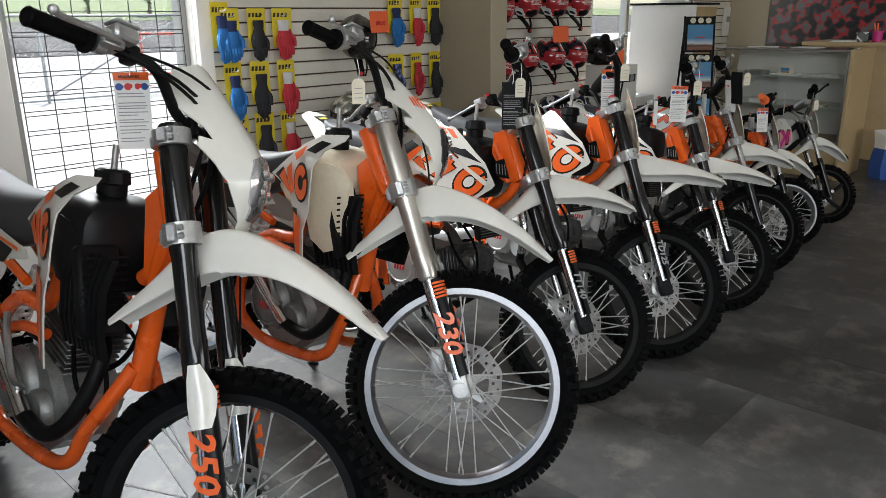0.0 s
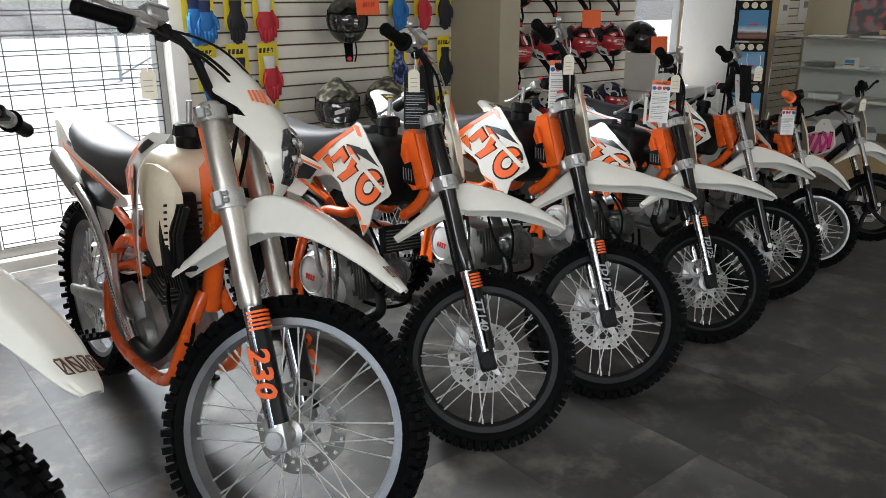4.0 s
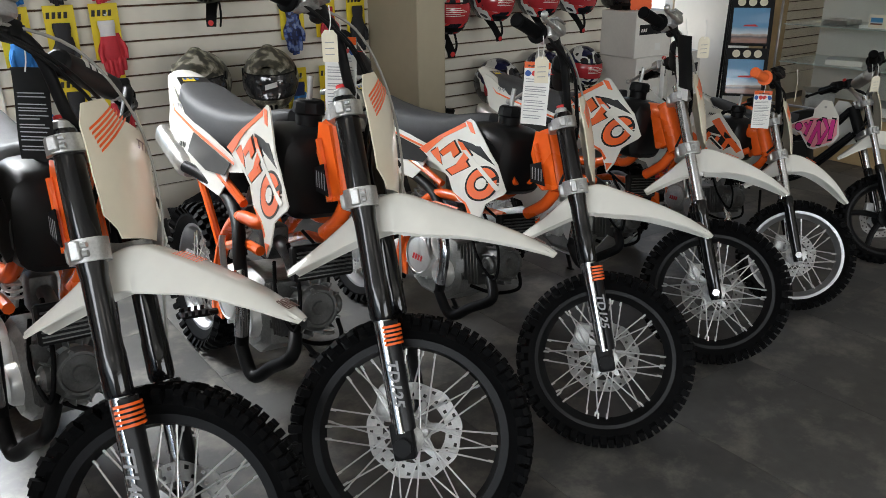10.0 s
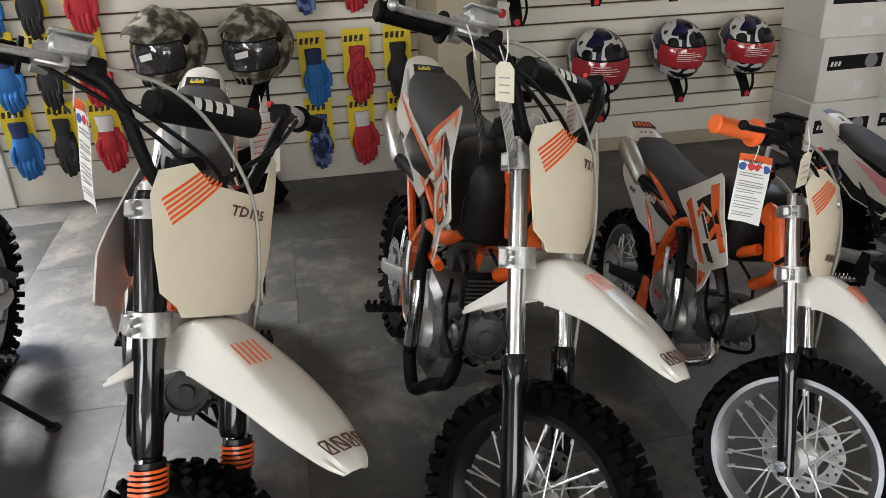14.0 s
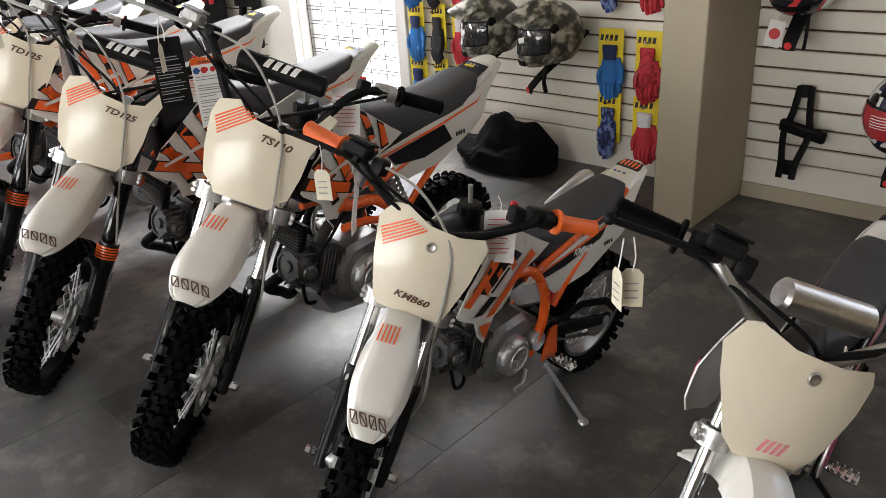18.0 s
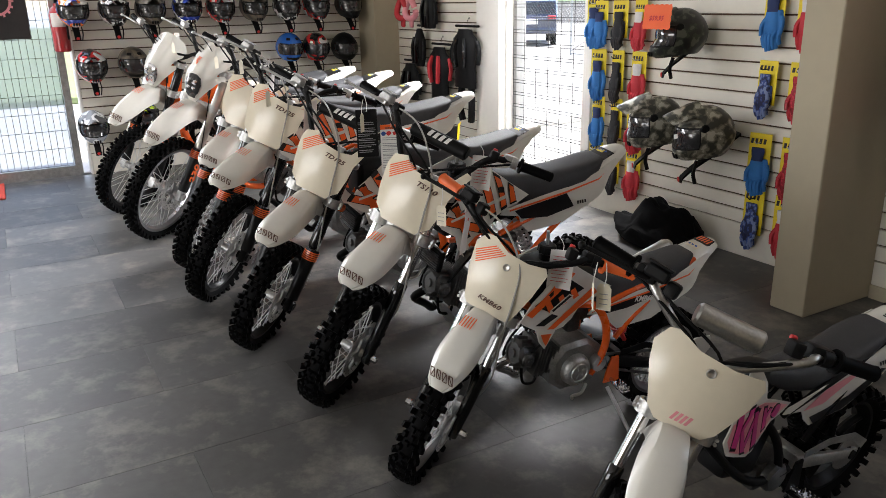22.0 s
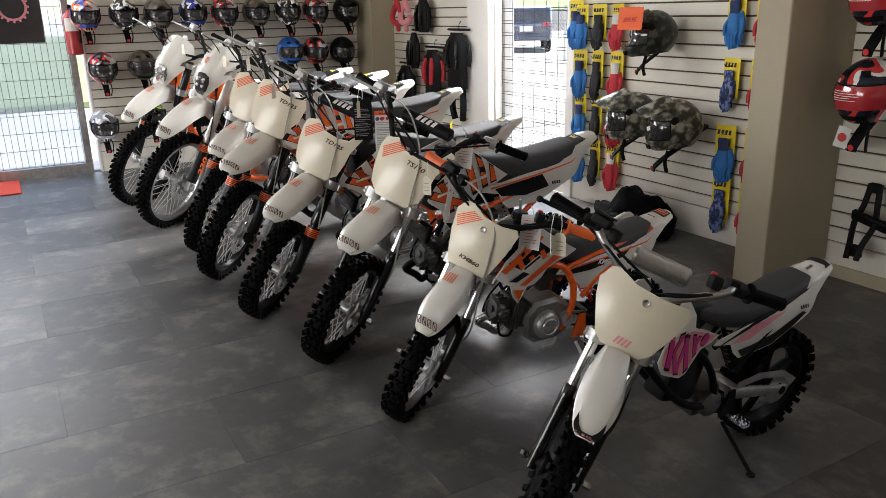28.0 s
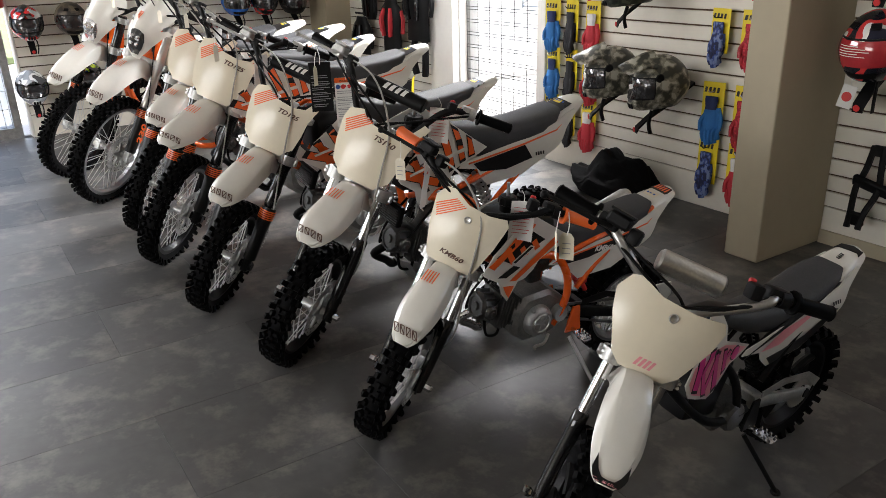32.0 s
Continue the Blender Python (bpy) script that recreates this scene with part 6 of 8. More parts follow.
        if pink:
            sheet(bm, [(0.42, 0.66), (0.385, 0.622), (0.21, 0.632), (0.09, 0.685), (0.0, 0.745), (0.03, 0.755), (0.20, 0.685), (0.33, 0.665)], so, 0.0008, 0.05)
        elif kind == "D":
            sheet(bm, [(0.52, 0.730), (0.36, 0.758), (0.16, 0.782), (0.10, 0.796), (0.16, 0.748), (0.36, 0.712), (0.50, 0.708)], so, 0.0008, 0.05)
        else:
            sheet(bm, [(0.50, 0.730), (0.20, 0.768), (0.145, 0.70), (0.30, 0.672), (0.455, 0.688)], so, 0.0008, 0.05)
        part("panel_decal", _tr(squeeze(bm), B), DECALK, panel, "black decal field")
        bm = bmesh.new()
        sheet(bm, [(0.53, 0.740), (0.20, 0.778), (0.0, 0.808), (-0.05, 0.826), (0.0, 0.802), (0.20, 0.770), (0.53, 0.732)] if not pink else [(0.47, 0.705), (0.36, 0.762), (0.14, 0.785), (0.26, 0.742), (0.36, 0.70)], s2, 0.0010, 0.05)
        part("panel_stripe", _tr(squeeze(bm), B), DEC, panel)
        bm = bmesh.new()
        for q in bars(0.10 if kind != "E" else 0.02, 0.715 if kind != "E" else 0.775, 0.06, 0.016, 4, 0.3):
            sheet(bm, q, so, 0.0008, 0)
        part("maker_mark", _tr(squeeze(bm), B), INK, panel)
        if sp.get("panel_text"):
            bm = bmesh.new()
            letters(bm, sp["panel_text"], 0.036, pose(0.27, sd * 0.1105, 0.742 - zs) @ (pose(0, 0, 0, 90, 0, 0) if sd < 0 else pose(0, 0, 0, 90, 0, 180)) @ pose(0, 0, 0, 0, 0, -8 if sd > 0 else 8) @ pose(-0.0, 0, 0))
            part("panel_number", _tr(bm, B), PAPER, panel, "white model number")
    return bike, F, bike.matrix_basis @ F


def _tr(bm, m):
    bm.transform(m)
    return bm


_named = {}


def material_cached(name):
    if name not in _named:
        c = {"brown_print": (0.10, 0.045, 0.03), "clear_hose": (0.34, 0.33, 0.30)}[name]
        _named[name] = material(name, c, 0.4, vary=0.1)
    return _named[name]


ORANGE_G = material("orange_rubber_grip", (0.90, 0.16, 0.03), 0.5, vary=0.06, scale=14, bump=0.1)


BIG = dict(kind="A", s=1.05, Rf=0.340, Rr=0.325, clamp=0.585, top=0.80, band=0.305, rake=26, bar=0.44, rise=0.135, back=0.09, usd=True, fender=1.06, droop=0.05)
MID = dict(kind="B", seat_drop=-0.03, s=1.0, Rf=0.284, Rr=0.258, clamp=0.555, top=0.755, band=0.265, bar=0.405, rise=0.155, back=0.08, usd=True, rim=RIMK, rim2=RIMS, fork=GLOSSK, fork_label="gloss black fork tube", wing=True, pad=0.11, plate=1.32)
BIKES = {}


def place(key, **kw):
    BIKES[key] = (kw, *dirt_bike(kw))


place(1, **dict(BIG, clamp=0.625, top=0.83, rise=0.10, rake=20), rear=(0.56, 2.68), front=(0.620, 1.275), lean=12.5, steer=36, rim=RIMK, fork=GLOSSK, fork_label="gloss black fork tube", round_lamp=True, guard_text="250", label="white and orange enduro bike with black forks and rims")
place(2, **BIG, rear=(1.43, 2.66), front=(1.466, 1.335), lean=5.4, steer=39.8, rim=RIMS, fork=TITAN, fork_label="champagne silver fork tube", cream_tank=True, guard_text="230", label="white and orange enduro bike with silver rims and forks")
place(3, **MID, fender=0.93, droop=-0.02, shroud_at=(0.04, 0.035), rear=(2.08, 2.62), front=(2.181, 1.40), lean=6.0, steer=48, plate_text="TT140", guard_text="TT140", guard_ink=GREYINK, label="white and orange pit bike with black rims")
place(4, **MID, shroud_at=(0.05, 0.04), fender=1.05, droop=-0.06, rear=(2.72, 2.60), front=(2.722, 1.37), lean=6.7, steer=48, plate_text="TD125", guard_text="TD125", guard_ink=GREYINK, label="white and orange pit bike with black forks")
SMALL = dict(MID, s=0.9, Rf=0.248, Rr=0.225, clamp=0.485, top=0.665, band=0.260, bar=0.385, rise=0.17, fender=0.93)
place(5, **SMALL, droop=-0.035, rear=(3.35, 2.58), front=(3.394, 1.385), lean=9.0, steer=43, plate_text="TD125", guard_text="TD125", guard_ink=GREYINK, label="white and orange small pit bike with black forks")
place(6, **dict(SMALL, usd=False, rim2=RIMK, Rf=0.245, clamp=0.480, top=0.655, band=0.30, fender=0.79, plate=1.34), shroud_at=(-0.01, 0.06), rear=(3.98, 2.55), front=(4.027, 1.475), lean=10, steer=35.3, plate_text="TS110", skid=True, label="white and orange small pit bike with chrome forks")
place(7, kind="D", s=0.74, Rf=0.213, Rr=0.19, clamp=0.385, top=0.512, band=0.22, bar=0.32, rise=0.112, back=0.07, usd=False, fender=0.66, droop=0.06, rim=RIMS, fork=CHROME, fork_label="", shroud_at=(0.03, 0.01), seat_drop=0.065, rear=(4.675, 2.43), front=(4.627, 1.525), lean=7.5, steer=40, plate_text="KMB60", text_at=(0.0, 0.16), screw=True, grip=ORANGE_G, perch=BLACK, lever=BLACK, panel_text="KMB60", plate=1.48, label="white and orange child's mini bike with orange grips")
place(8, kind="E", s=0.70, Rf=0.20, Rr=0.195, clamp=0.385, top=0.508, band=0.23, bar=0.32, rise=0.118, back=0.04, usd=False, fender=0.64, droop=0.05, rim=RIMK, mag=True, fork=CHROME, fork_label="", seat_drop=0.045, rear=(5.345, 2.435), front=(5.36, 1.53), lean=8.2, steer=43.5, screw=True, perch=BLACK, lever=BLACK, bar_mat=STEEL, pad=0.075, pad_mat=STEEL, pink=True, electric=True, plate=1.68, label="white and pink child's electric mini bike")


# ---- tags hung on the bikes ----
def warning_card(loc, yaw, dark=False, h=0.165, w=0.075, tilt=0):
    m = pose(*loc, 0, tilt, yaw)
    t = thing("warning_tag", m, "black printed hang tag on a handlebar" if dark else "white warning card with orange header on a handlebar", "hang tag", "hang tags")
    card = bmesh.new()
    sheet(card, [(-w / 2, -h / 2), (w / 2, -h / 2), (w / 2, h / 2), (-w / 2, h / 2)], lambda a, b: (a, 0.01 * math.sin(b / h * 3) + 0.004 * math.cos(a / w * 4), b), 0.0008, 0.03)
    c = part("card", card, BLACK if dark else PAPER, t)
    f = lambda a, b: (a, 0.01 * math.sin(b / h * 3) + 0.004 * math.cos(a / w * 4) - 0.0016, b)
    if not dark:
        bm = bmesh.new()
        sheet(bm, [(-w / 2, h * 0.40), (w / 2, h * 0.40), (w / 2, h / 2), (-w / 2, h / 2)], f, 0.0005, 0.02)
        part("header", bm, ORANGE_D, t, "orange header band")
        bm = bmesh.new()
        letters(bm, "WARNING", h * 0.055, pose(0, -0.0115, h * 0.45, 90, 0, 0))
        part("header_text", bm, INK, t)
        for q, mt in ((-0.36, BLUEINK), (-0.12, REDINK), (0.12, REDINK), (0.36, BLUEINK)):
            bm = bmesh.new()
            sheet(bm, ring_poly(q * w, h * 0.315, 0.0 if mt is BLUEINK else 0.0058, 0.0078, 0, 359, 14), f, 0.0004, 0)
            part("symbol", bm, mt, t)
    bm = bmesh.new()
    rows = [0.22, 0.18, 0.10, 0.06, 0.03, -0.02, -0.06, -0.12, -0.15, -0.20, -0.25, -0.29, -0.36, -0.40]
    random.seed(5)
    for q in rows:
        e = random.uniform(0.12, 0.42)
        sheet(bm, [(-w * 0.42, h * q), (w * e, h * q), (w * e, h * (q + 0.012)), (-w * 0.42, h * (q + 0.012))], f, 0.0004, 0)
    part("printed_text", bm, GREYINK, t)
    bm = bmesh.new()
    tube(bm, [(0, -0.002, h / 2 - 0.006), (0.003, 0.004, h / 2 + 0.02), (-0.004, 0.012, h / 2 + 0.05)], 0.0013, 5, 3)
    part("tie", bm, PAPER, t, "white plastic tie")
    return t


def price_tag(loc, yaw, tilt=0):
    t = thing("price_tag", pose(*loc, 0, tilt, yaw), "small manila price tag tied with white string", "price tag", "price tags")
    bm = bmesh.new()
    sheet(bm, [(-0.017, -0.032), (0.017, -0.032), (0.017, 0.022), (0.009, 0.032), (-0.009, 0.032), (-0.017, 0.022)], lambda a, b: (a, 0.0, b), 0.0008, 0)
    part("card", bm, MANILA, t)
    bm = bmesh.new()
    for q in (0.006, -0.006, -0.018):
        sheet(bm, [(-0.010, q), (0.010, q + 0.001), (0.010, q + 0.003), (-0.010, q + 0.002)], lambda a, b: (a, -0.0014, b), 0.0003, 0)
    part("handwriting", bm, GREYINK, t)
    bm = bmesh.new()
    tube(bm, [(0, 0, 0.026), (0.004, 0.002, 0.05), (0.0, 0.008, 0.08)], 0.0012, 5, 3)
    part("string", bm, PAPER, t)
    return t


for loc, yaw, dark in (((0.79, 1.66, 1.155), -40, False), ((2.19, 1.695, 1.04), -48, True), ((2.818, 1.675, 1.05), -50, False), ((3.40, 1.655, 0.945), -65, False), ((4.015, 1.64, 0.975), 70, True), ((4.585, 1.70, 0.745), -50, False), ((4.085, 1.70, 0.925), 64, False)):
    warning_card(loc, yaw, dark, 0.165 if loc[0] < 4.2 else 0.135, 0.075 if loc[0] < 4.2 else 0.062)
for loc, yaw in (((1.33, 1.53, 1.165), -40), ((2.11, 1.60, 1.115), -50), ((2.735, 1.565, 1.13), -48), ((3.285, 1.515, 1.035), -50), ((4.055, 1.605, 1.02), -45), ((5.262, 1.620, 0.778), -35), ((5.274, 1.642, 0.773), 30), ((4.617, 1.595, 0.82), 25)):
    price_tag(loc, yaw)
for loc, yaw in (((4.845, 1.86, 0.665), 50), ((4.30, 1.935, 0.845), 45), ((3.66, 1.90, 0.86), 40)):
    bm = bmesh.new()
    sheet(bm, [(-0.035, -0.06), (0.035, -0.06), (0.035, 0.06), (-0.035, 0.06)], lambda a, b: (a, 0.012 * math.cos(a * 40), b), 0.0008, 0.02)
    tg = thing("paper_tag", pose(*loc, 0, 6, yaw), "curled white paper tag with red print on a handlebar", "hang tag", "paper tags")
    part("card", bm, PAPER, tg)
    bm = bmesh.new()
    for q in range(8):
        sheet(bm, [(-0.026, 0.04 - q * 0.011), (0.024 - 0.004 * (q % 3), 0.04 - q * 0.011), (0.024 - 0.004 * (q % 3), 0.0415 - q * 0.011), (-0.026, 0.0415 - q * 0.011)], lambda a, b: (a, 0.012 * math.cos(a * 40) - 0.0016, b), 0.0004, 0)
    part("printed_text", bm, REDINK, tg)
    bm = bmesh.new()
    tube(bm, [(0, 0.01, 0.055), (0.0, 0.01, 0.075), (-0.01, 0.0, 0.095)], 0.0012, 5, 3)
    part("tie", bm, PAPER, tg)


# ---- helmets ----
def graphic(name, colors, scale=9.0, rough=0.2):
    """Glossy paint in sharp-edged patches of several colours."""
    m = material(name, colors[0], rough, coat=0.15)
    nt = m.node_tree
    b = nt.nodes["Principled BSDF"]
    co = nt.nodes.new("ShaderNodeTexCoord")
    nz = nt.nodes.new("ShaderNodeTexNoise")
    nz.inputs["Scale"].default_value, nz.inputs["Detail"].default_value = scale, 1.5
    rp = nt.nodes.new("ShaderNodeValToRGB")
    rp.color_ramp.interpolation = "CONSTANT"
    n = len(colors)
    while len(rp.color_ramp.elements) < n:
        rp.color_ramp.elements.new(0.5)
    for i, c in enumerate(colors):
        rp.color_ramp.elements[i].position = 0.0 if i == 0 else 0.36 + 0.28 * i / n
        rp.color_ramp.elements[i].color = (*c, 1)
    nt.links.new(co.outputs["Object"], nz.inputs["Vector"])
    nt.links.new(nz.outputs[0], rp.inputs[0])
    nt.links.new(rp.outputs[0], b.inputs["Base Color"])
    return m


CAMO = graphic("camouflage_paint", ((0.03, 0.03, 0.022), (0.09, 0.085, 0.06), (0.20, 0.19, 0.145), (0.38, 0.36, 0.30)), 24, 0.5)
CAMOD = graphic("dark_camouflage_paint", ((0.006, 0.0065, 0.006), (0.010, 0.012, 0.009), (0.022, 0.028, 0.018), (0.07, 0.075, 0.055)), 22, 0.4)
CAMOB = graphic("brown_camouflage_paint", ((0.03, 0.025, 0.02), (0.09, 0.07, 0.05), (0.15, 0.12, 0.08)), 14, 0.4)
RACE = graphic("black_white_red_paint", ((0.012, 0.013, 0.02), (0.55, 0.04, 0.04), (0.75, 0.74, 0.72), (0.012, 0.013, 0.03)), 7)
RACEB = graphic("navy_white_paint", ((0.012, 0.014, 0.05), (0.60, 0.59, 0.56), (0.010, 0.010, 0.012), (0.012, 0.013, 0.02)), 9)
MXRED = graphic("red_black_paint", ((0.02, 0.02, 0.02), (0.60, 0.03, 0.03), (0.70, 0.70, 0.70)), 9)
MXBLUE = graphic("blue_white_paint", ((0.02, 0.05, 0.35), (0.75, 0.75, 0.75), (0.02, 0.02, 0.03)), 9)
MXWHITE = graphic("white_black_paint", ((0.02, 0.02, 0.02), (0.75, 0.75, 0.74), (0.03, 0.03, 0.03)), 10)
MXORANGE = graphic("orange_blue_white_paint", ((0.03, 0.05, 0.28), (0.80, 0.18, 0.03), (0.78, 0.77, 0.75)), 9)
MXGREY = graphic("silver_white_paint", ((0.30, 0.32, 0.34), (0.72, 0.73, 0.74), (0.10, 0.10, 0.11)), 8)
BLUEP = material("metal_blue_paint", (0.02, 0.14, 0.55), 0.15, coat=0.6, vary=0.1, scale=9)
REDV = material("red_protective_film", (0.42, 0.03, 0.038), 0.12, coat=0.7, vary=0.15, scale=14)
YELG = graphic("fluorescent_yellow_blue", ((0.02, 0.05, 0.25), (0.55, 0.75, 0.05), (0.02, 0.02, 0.03)), 12)


def helmet_shape(bm, k, off=0.0, port=None, only=None):
    """A helmet shell facing -Y; chin drawn forward. port: opening kept out of the shell, only: keep just that patch."""
    t = bmesh.new()
    bmesh.ops.create_uvsphere(t, u_segments=40, v_segments=28, radius=1.0)
    drop = []
    for f in t.faces:
        c = f.calc_center_median()
        az = math.degrees(math.atan2(c.x, -c.y))
        inside = port and abs(az) < port[0] and port[1] < c.z < port[2]
        if (port and not only and inside) or (only and not (abs(az) < only[0] and only[1] < c.z < only[2])) or c.z < -0.80:
            drop.append(f)
    bmesh.ops.delete(t, geom=drop, context="FACES")
    for v in t.verts:
        x, y, z = v.co
        fr = max(0.0, -y)
        low = max(0.0, -z - 0.12)
        rad = 1 + off
        sq = 1 + 0.07 * (1 - abs(z)) * abs(x * y) * 2
        ny = y * 0.146 * sq - k * 0.085 * fr * min(1, low * 1.9) - 0.012 * max(0, y)
        nx = x * 0.124 * sq * (1 - 0.24 * k * fr * min(1, low * 1.6) - 0.05 * low)
        nz = z * 0.138 - 0.030 * fr * low * k
        v.co = (nx * rad, ny * rad, nz * rad)
    return absorb(bm, t)


def helmet_point(k, az, z, off=0.0):
    """A point on the shell, at an angle from the front and a height of -1 to 1."""
    a = radians(az)
    rr = math.sqrt(max(0.0, 1 - z * z))
    x, y = rr * math.sin(a), -rr * math.cos(a)
    fr, low = max(0.0, -y), max(0.0, -z - 0.12)
    sq = 1 + 0.07 * (1 - abs(z)) * abs(x * y) * 2
    return Vector((x * 0.124 * sq * (1 - 0.24 * k * fr * min(1, low * 1.6) - 0.05 * low) * (1 + off), (y * 0.146 * sq - k * 0.085 * fr * min(1, low * 1.9) - 0.012 * max(0, y)) * (1 + off), (z * 0.138 - 0.030 * fr * low * k) * (1 + off)))


def helmet(name, m, shell, label, style="mx", trim=BLACK, sticker=False, group="helmets on the wall", hook=True):
    h = thing(name, m, label, "helmet", group)
    k = {"mx": 1.0, "adv": 0.62}.get(style, 0.30)
    port = (64, -0.36, 0.34) if style in ("mx", "adv") else (68, -0.30, 0.36)
    bm = bmesh.new()
    helmet_shape(bm, k, 0, port)
    helmet_shape(bm, k, -0.04, port)
    part("shell", bm, shell, h)
    bm = bmesh.new()
    tube(bm, [helmet_point(k, a, z, -0.02) for a, z in [(q, port[2]) for q in range(-64, 65, 16)] + [(port[0], 0.1), (port[0], -0.15)] + [(q, port[1]) for q in range(64, -65, -16)] + [(-port[0], -0.15), (-port[0], 0.1), (-64, port[2])]], 0.006, 6)
    part("port_edge", bm, BLACK, h, "black rubber edge of the eye port")
    bm = bmesh.new()
    helmet_shape(bm, k * 0.9, -0.09)
    part("liner", bm, BLACK, h, "dark padded liner")
    if style in ("mx", "adv"):
        L, up = (1.0, 0.004) if style == "mx" else (0.95, 0.020)
        bm = bmesh.new()
        rows = []
        for y, z, hw in ((-0.035, 0.137, 0.070), (-0.085, 0.128, 0.092), (-0.13, 0.112, 0.092), (-0.185, 0.095, 0.080), (-0.215, 0.084, 0.056)):
            rows.append([(hw * q, -0.035 + (y + 0.035) * L + 0.035 * q * q, z + up - (0.030 + 0.03 * (y > -0.1)) * q * q + 0.006 * (abs(q) < 0.3)) for q in (-1, -0.75, -0.5, -0.25, 0, 0.25, 0.5, 0.75, 1)])
        loft(bm, rows, closed=False)
        loft(bm, [[(x, y, z - 0.005) for x, y, z in r] for r in rows], closed=False)
        part("peak", bm, shell, h, "sun peak")
        bm = bmesh.new()
        helmet_shape(bm, k, -0.035 if style == "mx" else 0.012, None, (62, -0.34, 0.32))
        part("goggles" if style == "mx" else "visor", bm, LENS, h, "dark goggle lens" if style == "mx" else "dark glossy visor")
        for sd in (-1, 1):
            bm = bmesh.new()
            lathe(bm, [(0, 0.0), (0.018, 0.0), (0.022, -0.006), (0, -0.006)], 14, Matrix.Translation(helmet_point(k, sd * 74, 0.30, 0.03)) @ pose(0, 0, 0, 0, 0, 90 * -sd))
            part("peak_screw", bm, BLACK, h)
        for q in (-1, 0, 1):
            bm = bmesh.new()
            c = helmet_point(k, q * 14, -0.60, 0.01)
            box(bm, c, (0.014, 0.010, 0.026), (16, 0, q * 14), 0.003)
            part("chin_vent", bm, trim, h)
    else:
        bm = bmesh.new()
        helmet_shape(bm, k, 0.022, None, (70, -0.32, 0.38))
        part("visor", bm, REDV if style == "red" else LENS, h, "visor under red protective film" if style == "red" else "dark visor")
        bm = bmesh.new()
        if style == "red":
            for q in range(5):
                z = 0.20 - q * 0.065
                w = 10 + 8 * (q % 3)
                loft(bm, [[helmet_point(k, a, z, 0.026) for a in range(-32, w, 6)], [helmet_point(k, a, z - 0.018, 0.026) for a in range(-32, w, 6)]], closed=False)
            part("film_print", bm, PAPER, h)
        else:
            box(bm, helmet_point(k, 0, -0.62, 0.005), (0.05, 0.012, 0.014), (14, 0, 0), 0.003)
            part("vent", bm, BLACK, h)
        for az in (-26, 26):
            bm = bmesh.new()
            box(bm, helmet_point(k, az, 0.66, 0.01), (0.036, 0.030, 0.008), (42, 0, az), 0.003)
            part("top_vent", bm, BLACK, h, "moulded top vent")
        bm = bmesh.new()
        loft(bm, [[helmet_point(k, a, z, 0.006) for a in range(-40, 41, 8)] for z in (-0.50, -0.58, -0.66)], closed=False)
        part("chin_panel", bm, BLACK, h, "black chin panel")
    if sticker:
        bm = bmesh.new()
        loft(bm, [[helmet_point(k, a, z + a * 0.004, 0.016) for a in range(-8, 17, 4)] for z in (0.10, 0.02, -0.06)], closed=False)
        part("sticker", bm, PAPER, h, "white paper sticker")
    if hook:
        bm = bmesh.new()
        fw = 0.8 if style == "adv" else 0.66
        loft(bm, [[(sx * w, y * fw, z + dz) for sx, dz in ((-1, -0.006), (1, -0.006), (1, 0.006), (-1, 0.006))] for y, z, w in ((0.20, -0.02, 0.035), (0.02, -0.115, 0.030), (-0.09, -0.165, 0.024), (-0.155, -0.205, 0.024), (-0.165, -0.225, 0.022))])
        part("chin_strap", bm, BLACK, h, "black strap hanging below the chin")
        bm = bmesh.new()
        lathe(bm, [(0, 0.0), (0.013, 0.0), (0.013, 0.004), (0, 0.005)], 12, pose(0, -0.172 * fw, -0.212, 0, 0, 180))
        part("red_button", bm, REDINK, h, "round red buckle button")
        bm = bmesh.new()
        tube(bm, [(0.04, -0.06, -0.12), (0.045, -0.08, -0.18), (0.035, -0.07, -0.235)], 0.005, 6, 4, flat=2)
        part("loose_strap", bm, BLACK, h)
    return h


# glove wall
helmet("motocross_helmet", pose(3.35, 3.86, 1.215, 4, 0, -30), CAMOD, "dark camouflage motocross helmet on a slat wall hook")
helmet("dual_sport_helmet", pose(3.24, 3.83, 0.715, 6, 0, -32) @ Matrix.Scale(1.12, 4), CAMO, "camouflage dual-sport helmet with a stickered visor", "adv", sticker=True)
helmet("dual_sport_helmet", pose(3.60, 3.83, 0.70, 6, 0, -28) @ Matrix.Scale(1.12, 4), CAMO, "camouflage dual-sport helmet with clear visor", "adv", sticker=True)
# red-visored rows
for z, xs in ((0.545, (5.15, 5.55, 5.905, 6.29)), (1.02, (4.73, 5.09, 5.47, 5.81)), (1.45, (4.74, 5.10, 5.48, 5.83))):
    for i, x in enumerate(xs):
        helmet("full_face_helmet", pose(x, 3.87, z - 0.035 * (i == 0), 8, 0, (-4, 3, 0, 5)[i]) @ Matrix.Scale(1.12 if i == 0 else 1.0, 4), (RACEB if z < 0.8 else RACE), "glossy full-face helmet with a red film over its visor", "red", group="red-visored helmets")
helmet("full_face_helmet", pose(6.22, 3.86, 1.02, 8, 0, 0), GLOSSK, "gloss black full-face helmet with dark visor", "dark", group="red-visored helmets")
